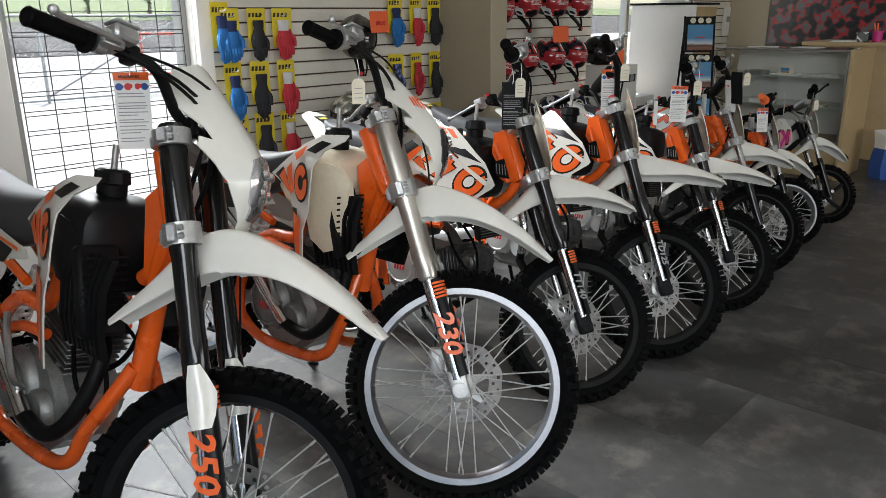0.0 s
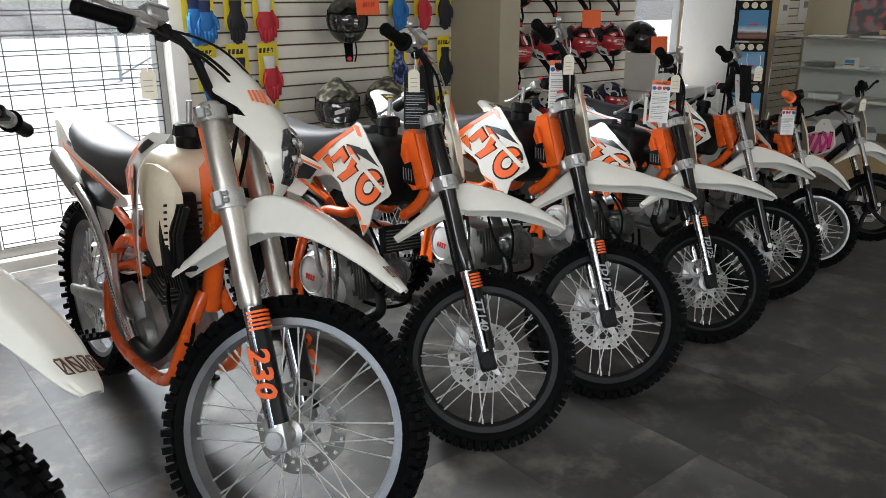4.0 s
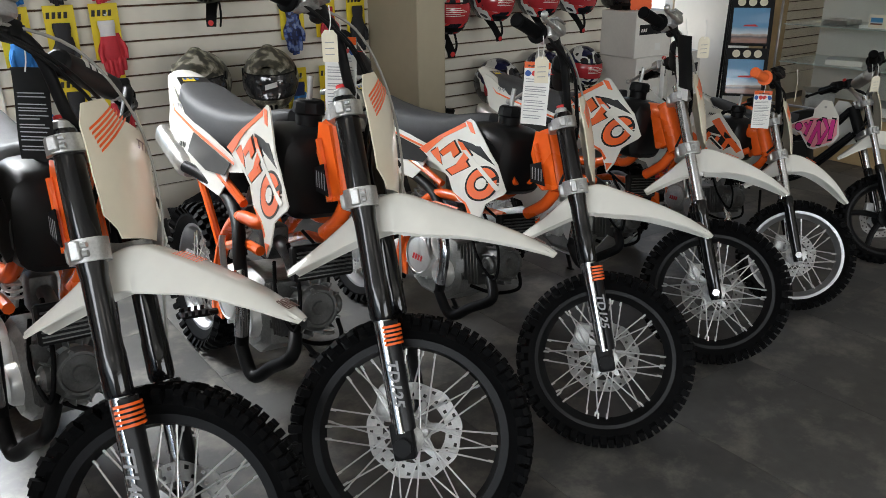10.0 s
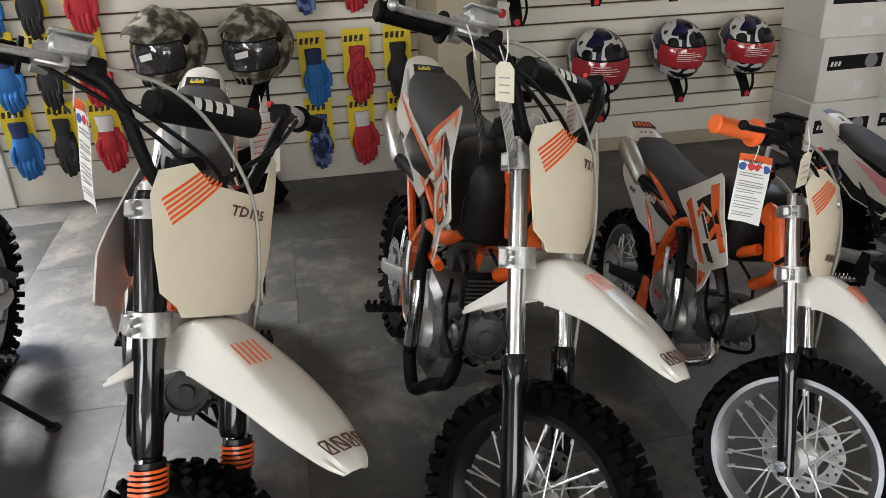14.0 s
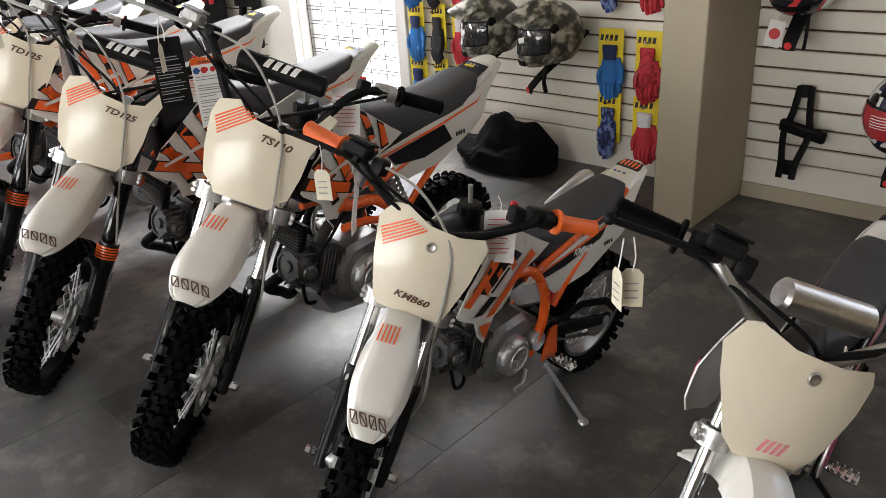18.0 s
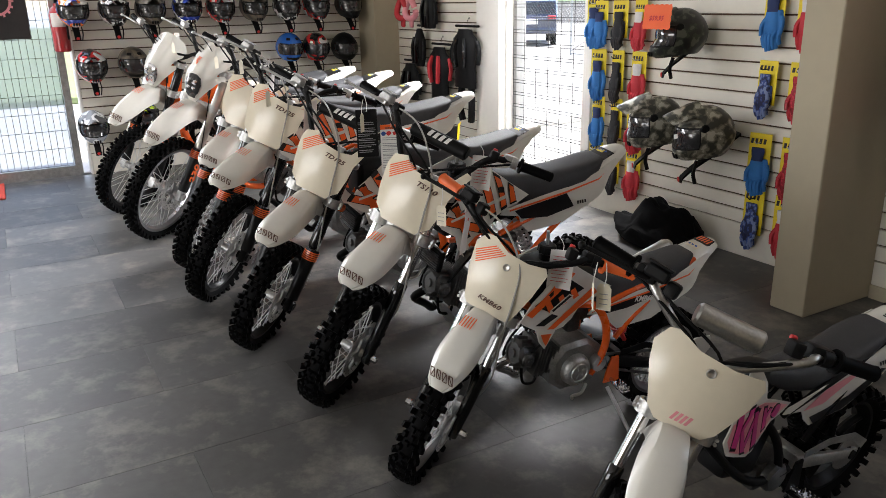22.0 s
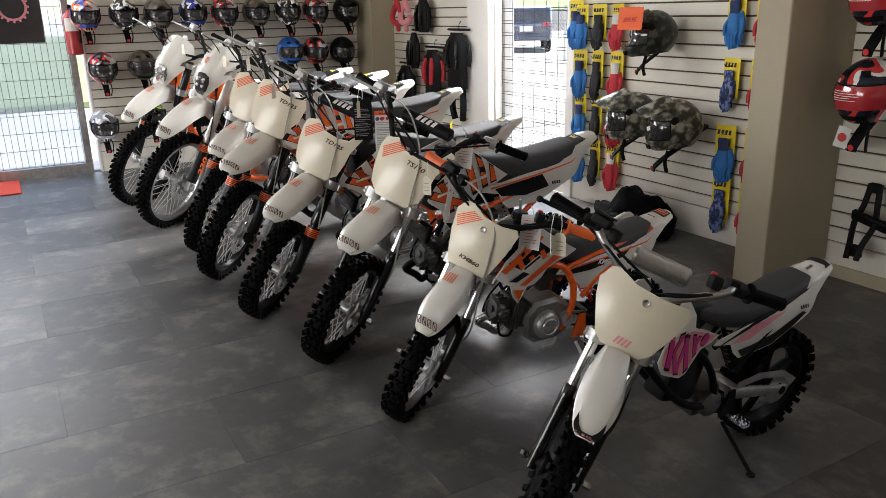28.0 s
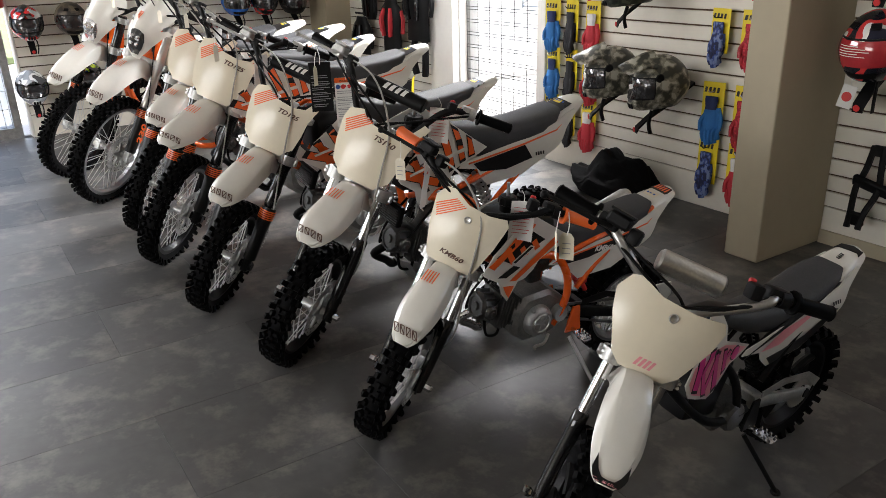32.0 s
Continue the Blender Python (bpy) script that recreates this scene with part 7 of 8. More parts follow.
# entrance wall, facing east
for i, (y, mt, lb) in enumerate(((1.163, MXORANGE, "orange, blue and white"), (1.477, MXWHITE, "black and white"), (1.771, CAMOB, "brown camouflage"), (2.078, MXBLUE, "blue and white"), (2.368, MXRED, "red and black"),
                                 (2.671, CAMOB, "brown camouflage"), (2.982, MXWHITE, "black and white striped"), (3.272, MXRED, "black and red"), (3.604, BLACK, "matt black"))):
    helmet("motocross_helmet", pose(X0 + 0.17, y, 1.40, 6, 0, 90), mt, lb + " motocross helmet on the slat wall")
for y, z, mt, lb, st in ((2.98, 1.02, BLUEP, "metallic blue open-peak helmet", "dark"), (3.245, 1.01, MXRED, "red and black patterned helmet", "dark"), (3.54, 1.0, BLACK, "matt black helmet", "dark"), (1.24, 0.95, MXRED, "red, white and black motocross helmet", "mx"),
                         (1.575, 0.955, CAMOB, "brown camouflage helmet", "dark"), (1.18, 0.445, MXGREY, "silver and white motocross helmet", "mx"), (1.60, 0.50, YELG, "fluorescent yellow and blue helmet", "mx")):
    helmet("motocross_helmet", pose(X0 + 0.17, y, z, 6, 0, 90), mt, lb + " on the slat wall", st)

# ---- gloves ----
GLV = {"blue": material("blue_glove_fabric", (0.02, 0.17, 0.48), 0.7, vary=0.15, scale=30, bump=0.3, bscale=300), "navy": material("navy_glove_fabric", (0.015, 0.03, 0.11), 0.75, vary=0.2, scale=30, bump=0.3, bscale=300),
       "black": material("black_glove_fabric", (0.018, 0.018, 0.022), 0.8, vary=0.25, scale=30, bump=0.3, bscale=300), "red": material("red_glove_fabric", (0.55, 0.03, 0.045), 0.7, vary=0.15, scale=30, bump=0.3, bscale=300),
       "white": material("white_glove_fabric", (0.72, 0.70, 0.69), 0.75, vary=0.1, scale=30, bump=0.3, bscale=300), "pattern": graphic("navy_patterned_fabric", ((0.01, 0.015, 0.06), (0.03, 0.06, 0.22), (0.14, 0.19, 0.36)), 42, 0.75),
       "redpat": graphic("red_patterned_fabric", ((0.30, 0.01, 0.02), (0.55, 0.03, 0.05), (0.42, 0.02, 0.03)), 42, 0.75)}


def glove_hand(sgn):
    bm = bmesh.new()
    oval_z = lambda z, cx, rx, ry: [(cx + rx * math.cos(a), ry * math.sin(a) - 0.018, z) for a in (2 * math.pi * k / 12 for k in range(12))]
    loft(bm, [oval_z(-0.085, 0, 0.036, 0.015), oval_z(-0.105, 0, 0.042, 0.018), oval_z(-0.145, 0, 0.046, 0.019), oval_z(-0.172, 0, 0.043, 0.016), oval_z(-0.182, 0, 0.030, 0.010)])
    for i, (dx, ln) in enumerate(((-0.033, 0.052), (-0.012, 0.066), (0.010, 0.062), (0.031, 0.046))):
        tube(bm, [(dx, -0.018, -0.165), (dx * 0.98, -0.032, -0.19), (dx * 0.86 + 0.004, -0.022, -0.172 - ln)], 0.012, 8, 3, radii=(0.0130, 0.0105))
    tube(bm, [(sgn * 0.032, -0.018, -0.115), (sgn * 0.048, -0.030, -0.14), (sgn * 0.044, -0.036, -0.178)], 0.012, 8, 3, radii=(0.014, 0.010))
    return bm


def glove_cuff():
    bm = bmesh.new()
    oval_z = lambda z, rx, ry: [(rx * math.cos(a), ry * math.sin(a) - 0.016, z) for a in (2 * math.pi * k / 12 for k in range(12))]
    loft(bm, [oval_z(-0.030, 0.038, 0.012), oval_z(-0.045, 0.040, 0.014), oval_z(-0.072, 0.035, 0.014), oval_z(-0.092, 0.037, 0.016)])
    return bm


def gloves(m, hand, cuff, label, sgn=1):
    g = thing("riding_gloves", m, label, "gloves", "gloves on the wall")
    bm = bmesh.new()
    sheet(bm, [(-0.066, -0.17), (0.066, -0.17), (0.066, 0.030), (0.012, 0.030), (0.008, 0.012), (-0.008, 0.012), (-0.012, 0.030), (-0.066, 0.030)], lambda a, b: (a, 0.0, b), 0.0012, 0)
    part("card", bm, YELLOWC, g, "yellow header card")
    bm = bmesh.new()
    strokes(bm, bars(-0.008, -0.004, 0.10, 0.022, 4, 0.2), lambda a, b: (a, -0.0016, b), 0.0005, 0)
    part("card_mark", bm, INK, g, "black maker's mark")
    part("cuff", glove_cuff(), GLV[cuff], g)
    part("hand", glove_hand(sgn), GLV[hand], g)
    bm = bmesh.new()
    tube(bm, [(0.0, 0.035, -0.008), (0.0, -0.04, -0.010), (0.0, -0.055, 0.0)], 0.0025, 6)
    box(bm, (0, 0.036, -0.010), (0.02, 0.004, 0.03), bevel=0.001)
    part("hook", bm, BLACK if sgn > 0 else PAPER, g, "slat wall hook")
    bm = bmesh.new()
    t = glove_hand(-sgn)
    absorb(bm, t, pose(0.012, 0.014, 0.006, 0, 4 * sgn, 0))
    part("second_glove", bm, GLV[hand], g)
    return g


made = {}


def hang(key, x, z, hand, cuff, label, yaw=0):
    m = pose(x, YW - 0.05, z + 0.015, 0, 0, yaw) @ Matrix.Diagonal((0.98, 1, 1.12, 1))
    if key in made:
        return copy_thing(made[key], m)
    made[key] = gloves(m, hand, cuff, label, 1 if len(made) % 2 else -1)
    return made[key]


random.seed(3)
for z in (1.345, 1.04, 0.735, 0.43):
    hang("blue", 2.52 + random.uniform(-0.01, 0.01), z, "blue", "navy", "blue riding gloves with navy cuffs on a yellow card", random.uniform(-12, 12))
    hang("black", 2.70 + random.uniform(-0.01, 0.01), z, "black", "black", "black riding gloves on a yellow card", random.uniform(-12, 12))
    hang("red", 2.875 + random.uniform(-0.01, 0.01), z, "red", "white", "red and white riding gloves on a yellow card", random.uniform(-12, 12))
hang("blue", 2.455, 1.375, "blue", "navy", "", 10)
for z, a in ((1.42, ("blue", "blue", "navy", "blue riding gloves with navy cuffs on a yellow card")), (1.04, ("pat", "pattern", "pattern", "navy patterned riding gloves on a yellow card")), (0.66, ("blue", "blue", "navy", "")), (0.355, ("pat", "pattern", "pattern", ""))):
    hang(a[0], 3.825, z, *a[1:], random.uniform(-10, 10))
for z, a in ((1.42, ("red", "red", "white", "")), (1.04, ("redpat", "redpat", "redpat", "red patterned riding gloves on a yellow card")), (0.66, ("redpat", "redpat", "redpat", "")), (0.355, ("red", "red", "white", ""))):
    hang(a[0], 4.025, z, *a[1:], random.uniform(-10, 10))
for z in (1.42, 1.04, 0.665, 0.36):
    hang("black", 4.215, z, "black", "black", "", random.uniform(-14, 14))

# orange price sheets
FLUO = material("fluorescent_orange_paper", (0.95, 0.16, 0.05), 0.7, vary=0.04, scale=10)


def price_sheet(m, text):
    s = thing("price_sheet", m, "fluorescent orange paper price sign with zigzag edges", "sign", "price signs")
    ed = []
    for k in range(12):
        ed.append((-0.085 + 0.0155 * k, 0.062 + 0.004 * (k % 2)))
    for k in range(9):
        ed.append((0.087 + 0.004 * (k % 2), 0.06 - 0.015 * k))
    for k in range(12):
        ed.append((0.085 - 0.0155 * k, -0.062 - 0.004 * (k % 2)))
    for k in range(9):
        ed.append((-0.087 - 0.004 * (k % 2), -0.06 + 0.015 * k))
    bm = bmesh.new()
    sheet(bm, ed, lambda a, b: (a, 0.6 * a * a, b), 0.0008, 0.05)
    part("paper", bm, FLUO, s)
    if text:
        bm = bmesh.new()
        letters(bm, text, 0.034, pose(0, -0.003, -0.008, 90, 0, 0))
        part("handwriting", bm, REDINK, s, "faint handwritten price")
    return s


price_sheet(pose(3.36, 3.65, 1.31, -6, 0, 8), "$59.95")
price_sheet(pose(5.43, 3.715, 1.19, -4, 0, -10), "")
price_sheet(pose(6.18, 3.62, 0.98, -4, 0, -10), "")

# black bracket on the helmet wall and a round label on a paper tag
bm = bmesh.new()
for sd in (1, -1):
    tube(bm, [(sd * 0.022, 0, 0.17), (sd * 0.034, -0.02, 0.06), (sd * 0.050, -0.05, -0.02), (sd * 0.030, -0.10, -0.12), (sd * 0.026, -0.12, -0.19)], 0.014, 6, 4)
box(bm, (0, 0.0, 0.15), (0.055, 0.02, 0.05), bevel=0.005)
box(bm, (0.02, -0.04, -0.005), (0.19, 0.03, 0.055), (20, 12, 0), 0.008)
box(bm, (0, -0.095, -0.15), (0.06, 0.025, 0.07), (20, 0, 0), 0.006)
solid("helmet_bracket", bm, BLACK, "empty black plastic helmet bracket on the slat wall", "bracket", m=pose(4.745, 3.99, 0.365))
t = thing("care_tag", pose(4.66, 3.80, 0.77, 0, 12, 10), "white swing tag with a red ring symbol", "hang tag")
bm = bmesh.new()
sheet(bm, [(-0.03, -0.05), (0.03, -0.05), (0.03, 0.05), (-0.03, 0.05)], lambda a, b: (a, 0, b), 0.001, 0)
part("card", bm, PAPER, t)
bm = bmesh.new()
sheet(bm, ring_poly(0, 0, 0.016, 0.021, 0, 359, 18), lambda a, b: (a, -0.0016, b), 0.0005, 0)
part("ring", bm, REDINK, t)
bm = bmesh.new()
tube(bm, [(0, 0, 0.048), (0.0, -0.01, 0.08), (0.01, 0.02, 0.115)], 0.0012, 5, 3)
part("string", bm, PAPER, t)

# crumpled black bag on the floor by the wall
bm = bmesh.new()
bmesh.ops.create_icosphere(bm, subdivisions=5, radius=1.0)
for v in bm.verts:
    x, y, z = v.co
    n = 1.1 * noise.fractal(Vector((x, y, z)) * 1.5, 1.0, 2.0, 4)
    f = noise.noise(Vector((x * 3 + 5, y * 3, z * 3)))
    top = 0.22 + 0.15 * math.exp(-((x + 0.12) / 0.24) ** 2) + 0.06 * math.exp(-((x - 0.45) / 0.25) ** 2) + 0.04 * math.sin(4 * x)
    v.co = (x * 0.33 * (1 + 0.12 * n), y * 0.17 * (1 + 0.2 * n), max(0.0, (z + 0.55) * 0.60 * top / 0.30 * 0.27 * (1 + 0.25 * n) + 0.015 * f))
solid("cloth_bag", bm, material("black_woven_cloth", (0.005, 0.005, 0.0055), 0.9, spec=0.1, vary=0.3, scale=20, bump=0.5, bscale=120), "crumpled black cloth bag slumped on the floor by the wall", "bag", m=pose(3.34, 3.80, 0.0) @ Matrix.Diagonal((0.98, 1, 0.95, 1)))

# ---- body armour on the vest wall ----
REDC = material("red_fabric", (0.55, 0.03, 0.04), 0.65, vary=0.15, scale=30, bump=0.2, bscale=200)


def armour(m, label, w=0.15, h=0.42, accent=None, legs=False):
    a = thing("body_armour", m, label, "body armour", "body armour on hangers")
    bm = bmesh.new()
    tube(bm, [(-w * 0.95, 0, 0.0), (w * 0.95, 0, 0.0)], 0.010, 8)
    tube(bm, [(0, 0, 0.0), (0, 0, 0.03), (0.015, 0, 0.05), (0, 0.02, 0.07), (-0.012, 0.03, 0.055)], 0.0025, 6, 4)
    part("hanger", bm, BLACK, a, "black clip hanger")
    bm = bmesh.new()
    rows = []
    for z, hw, d in ((-0.025, 0.55, 0.02), (-0.06, 0.62, 0.03), (-0.10, 0.95, 0.04), (-0.20, 0.90, 0.05), (-0.32, 0.80, 0.045), (-h, 0.88, 0.03)):
        rows.append([(hw * w * math.cos(q), -0.02 + d * math.sin(q), z) for q in (2 * math.pi * k / 14 for k in range(14))])
    loft(bm, rows)
    part("vest", bm, BLACK, a)
    for sd in (-1, 1):
        bm = bmesh.new()
        tube(bm, [(sd * 0.30 * w, -0.055, -0.10), (sd * 0.42 * w, -0.075, -0.2), (sd * 0.30 * w, -0.068, -0.33)], 0.016, 8, 4, flat=1.6)
        part("panel", bm, accent or GLOSSK, a, "moulded guard panel")
        bm = bmesh.new()
        tube(bm, [(sd * w * 0.9, -0.01, -0.12), (sd * w * 1.15, -0.02, -0.2), (sd * w * 1.05, -0.02, -0.3)], 0.018, 8, 4)
        part("strap", bm, BLACK if accent is None else REDC, a)
    if legs:
        for sd in (-1, 1):
            bm = bmesh.new()
            tube(bm, [(sd * 0.4 * w, -0.01, -h), (sd * 0.5 * w, -0.02, -h - 0.15), (sd * 0.35 * w, -0.01, -h - 0.28)], 0.03, 8, 3)
            part("leg_strap", bm, BLACK, a)
    return a


armour(pose(0.90, 3.97, 1.21), "black padded body armour vest on a hanger", 0.19, 0.50, None, True)
armour(pose(0.46, 3.97, 1.05), "black and red body armour vest on a hanger", 0.17, 0.50, REDC)
armour(pose(-0.10, 3.97, 0.88), "small black body armour vest on a hanger", 0.16, 0.36)
armour(pose(0.30, 3.97, 1.52), "black knee guards hung by their straps", 0.10, 0.34)
armour(pose(0.10, 3.97, 1.20), "slim black elbow guards on the slat wall", 0.07, 0.36)
for x, mt, lb in ((-0.22, REDC, "red neck brace on the slat wall"), (-0.05, PINK, "black and pink neck brace on the slat wall")):
    bm = bmesh.new()
    tube(bm, [(0.085 * math.cos(q), -0.03 - 0.02 * math.sin(2 * q), 0.10 * math.sin(q)) for q in (2 * math.pi * k / 20 for k in range(20))], 0.028, 10)
    box(bm, (0, -0.02, -0.13), (0.06, 0.03, 0.10), bevel=0.012)
    solid("neck_brace", bm, mt, lb, "neck brace", "neck braces", m=pose(x, 3.97, 1.36))
b = thing("riding_boot", pose(0.93, 3.80, 0.0, 0, 0, 30), "black riding boot with a yellow pull tab", "boots")
bm = bmesh.new()
loft(bm, [[(x0 + rx * math.cos(q), ry * math.sin(q), z) for q in (2 * math.pi * k / 14 for k in range(14))] for z, x0, rx, ry in ((0.0, 0.05, 0.15, 0.05), (0.05, 0.05, 0.15, 0.05), (0.10, 0.01, 0.10, 0.05), (0.20, -0.03, 0.065, 0.055), (0.36, -0.03, 0.075, 0.065), (0.40, -0.03, 0.07, 0.06))])
part("boot", bm, BLACK, b)
bm = bmesh.new()
sheet(bm, [(-0.02, 0.26), (0.02, 0.26), (0.03, 0.40), (0.05, 0.44), (0.0, 0.42)], lambda a_, c_: (0.045 + 0.03 * (c_ - 0.26), a_, c_), 0.003, 0)
part("pull_tab", bm, YELLOWC, b)

# ---- by the entrance ----
bm = bmesh.new()
lathe(bm, [(0, 0.0), (0.055, 0.0), (0.065, 0.01), (0.065, 0.30), (0.05, 0.345), (0.022, 0.365), (0.022, 0.385), (0, 0.385)], 24, pose(0, 0, 0, 90, 0, 0))
ex = solid("fire_extinguisher", bm, material("red_enamel", (0.42, 0.02, 0.025), 0.3, coat=0.4, vary=0.1, scale=8), "red fire extinguisher hung beside the door", "fire extinguisher", m=pose(X0 + 0.10, 1.05, 1.07))
bm = bmesh.new()
box(bm, (0.01, 0, 0.40), (0.09, 0.03, 0.03), (0, -12, 0), 0.006)
tube(bm, [(0.03, 0.02, 0.39), (0.08, 0.05, 0.33), (0.075, 0.05, 0.10)], 0.009, 8, 4)
part("handle", bm, BLACK, ex, "black handle and hose")
bm = bmesh.new()
loft(bm, [[(0.0665 * math.cos(q), 0.0665 * math.sin(q), z) for q in (radians(k) for k in range(-60, 61, 20))] for z in (0.20, 0.31)], closed=False, thick=0.001)
part("label", bm, PAPER, ex, "white instruction label")
sh = thing("t_shirt", pose(X0 - 0.014, 0.56, 1.18, 0, 0, 90), "dark grey T-shirt with a pink wheel print hung at the door", "T-shirt")
SHIRT = material("charcoal_cotton", (0.045, 0.042, 0.042), 0.9, vary=0.2, scale=12, bump=0.4, bscale=200)
bm = bmesh.new()
sheet(bm, [(-0.27, 0.0), (0.27, 0.0), (0.28, 0.42), (0.42, 0.36), (0.46, 0.50), (0.30, 0.66), (0.12, 0.70), (0.0, 0.66), (-0.12, 0.70), (-0.30, 0.66), (-0.46, 0.50), (-0.42, 0.36), (-0.28, 0.42)], lambda a, c: (a, 0.025 * math.sin(9 * a) * (1 - c) - 0.03, c), 0.012, 0.06)
part("shirt", bm, SHIRT, sh)
bm = bmesh.new()
sheet(bm, ring_poly(0.06, 0.30, 0.095, 0.115, 0, 359, 30), lambda a, c: (a, 0.025 * math.sin(9 * a) * (1 - c) - 0.046, c), 0.001, 0.05)
for k in range(16):
    q = 2 * math.pi * k / 16
    box(bm, (0.06 + 0.122 * math.cos(q), 0.0, 0.30 + 0.122 * math.sin(q)), (0.018, 0.002, 0.018), (0, -math.degrees(q), 0), 0, m=pose(0, -0.046 + 0.02 * math.sin(9 * (0.06 + 0.122 * math.cos(q))), 0))
part("wheel_print", bm, PINK, sh, "pink gear-wheel print")
bm = bmesh.new()
tube(bm, [(-0.16, -0.03, 0.68), (0, -0.03, 0.74), (0.16, -0.03, 0.68)], 0.006, 6, 4)
tube(bm, [(0, -0.03, 0.74), (0, -0.02, 0.79), (0.02, -0.01, 0.80)], 0.003, 6, 3)
part("hanger", bm, BLACK, sh)
bm = bmesh.new()
box(bm, (0, 0, 0.006), (0.62, 1.0, 0.012), bevel=0.005)
solid("door_mat", bm, material("red_mat_pile", (0.50, 0.05, 0.03), 0.95, vary=0.2, scale=40, bump=0.6, bscale=300), "flat red door mat inside the entrance", "mat", m=pose(-0.57, -0.07, 0.0))

# ---- office end: boxes, partition, stand, glass case, counter ----
CARD = material("pale_cardboard", (0.76, 0.73, 0.68), 0.8, vary=0.08, scale=5, bump=0.1)


def carton(x, y, z, w=0.36, d=0.32, h=0.30, yaw=0):
    c = thing("helmet_carton", pose(x, y, z, 0, 0, yaw), "pale helmet carton with a printed picture band", "box", "stacked cartons")
    part("carton", block(-w / 2, w / 2, -d / 2, d / 2, 0, h, 0.004), CARD, c)
    bm = bmesh.new()
    sheet(bm, [(-w * 0.40, h * 0.50), (w * 0.42, h * 0.50), (w * 0.42, h * 0.72), (-w * 0.40, h * 0.72)], lambda a, q: (a, -d / 2 - 0.0012, q), 0.0006, 0)
    part("picture_band", bm, DECALK, c, "dark printed picture band")
    bm = bmesh.new()
    sheet(bm, ring_poly(w * 0.25, h * 0.61, 0.0, 0.034, 0, 359, 18), lambda a, q: (a, -d / 2 - 0.0028, q), 0.0006, 0)
    part("picture", bm, GREYINK, c)
    bm = bmesh.new()
    sheet(bm, [(w * 0.05, h * 0.14), (w * 0.2, h * 0.14), (w * 0.2, h * 0.3), (w * 0.05, h * 0.3)], lambda a, q: (a, -d / 2 - 0.0012, q), 0.0006, 0)
    part("paper_label", bm, PAPER, c, "small white paper label")
    bm = bmesh.new()
    strokes(bm, bars(-w * 0.28, h * 0.6, 0.06, 0.022, 3, 0.2), lambda a, q: (a, -d / 2 - 0.0034, q), 0.0006, 0)
    part("maker_mark", bm, PAPER, c)
    return c


carton(6.30, 3.74, 0.0)
carton(6.31, 3.75, 0.302, yaw=2)
carton(6.29, 3.74, 0.604, yaw=-2)
carton(6.68, 3.76, 0.0, yaw=-2)
carton(6.67, 3.75, 0.302, yaw=1)

pt = thing("tall_cabinet", pose(0, 0, 0), "tall tan laminate cabinet with a white end panel", "cabinet")
part("body", block(6.99, 7.42, 3.30, 3.96, 0.0, 1.40, 0.003), TAN, pt)
part("end_panel", block(6.972, 6.988, 3.30, 3.96, 0.0, 1.42, 0.002), WHITEP, pt, "white end panel")
part("top", block(6.96, 7.44, 3.28, 3.98, 1.42, 1.44, 0.004), BLACK, pt, "black top")
PAPER_STACK = bmesh.new()
for q in range(4):
    box(PAPER_STACK, (0, 0, 0.004 + q * 0.006), (0.28, 0.2, 0.005), (0, 0, q * 7), 0.001)
solid("paper_stack", PAPER_STACK, PAPER, "loose stack of white papers on the cabinet", "papers", m=pose(7.1, 3.6, 1.44))


def picture_material(name):
    m = material(name, (0.2, 0.3, 0.5), 0.3, coat=0.4)
    nt = m.node_tree
    b_ = nt.nodes["Principled BSDF"]
    co = nt.nodes.new("ShaderNodeTexCoord")
    sx = nt.nodes.new("ShaderNodeSeparateXYZ")
    nz = nt.nodes.new("ShaderNodeTexNoise")
    nz.inputs["Scale"].default_value, nz.inputs["Detail"].default_value = 14, 5
    ad = nt.nodes.new("ShaderNodeMath")
    ad.operation = "MULTIPLY_ADD"
    ad.inputs[1].default_value = 0.12
    rp = nt.nodes.new("ShaderNodeValToRGB")
    el = rp.color_ramp.elements
    cs = ((0.0, (0.10, 0.035, 0.02)), (0.16, (0.22, 0.08, 0.04)), (0.24, (0.05, 0.03, 0.03)), (0.30, (0.40, 0.30, 0.26)), (0.33, (0.50, 0.58, 0.62)), (0.52, (0.05, 0.22, 0.42)))
    while len(el) < len(cs):
        el.new(0.5)
    for i, (p, c) in enumerate(cs):
        el[i].position, el[i].color = p, (*c, 1)
    nt.links.new(co.outputs["Generated"], sx.inputs[0])
    nt.links.new(co.outputs["Object"], nz.inputs["Vector"])
    nt.links.new(nz.outputs[0], ad.inputs[0])
    nt.links.new(sx.outputs["Z"], ad.inputs[2])
    nt.links.new(ad.outputs[0], rp.inputs[0])
    nt.links.new(rp.outputs[0], b_.inputs["Base Color"])
    return m


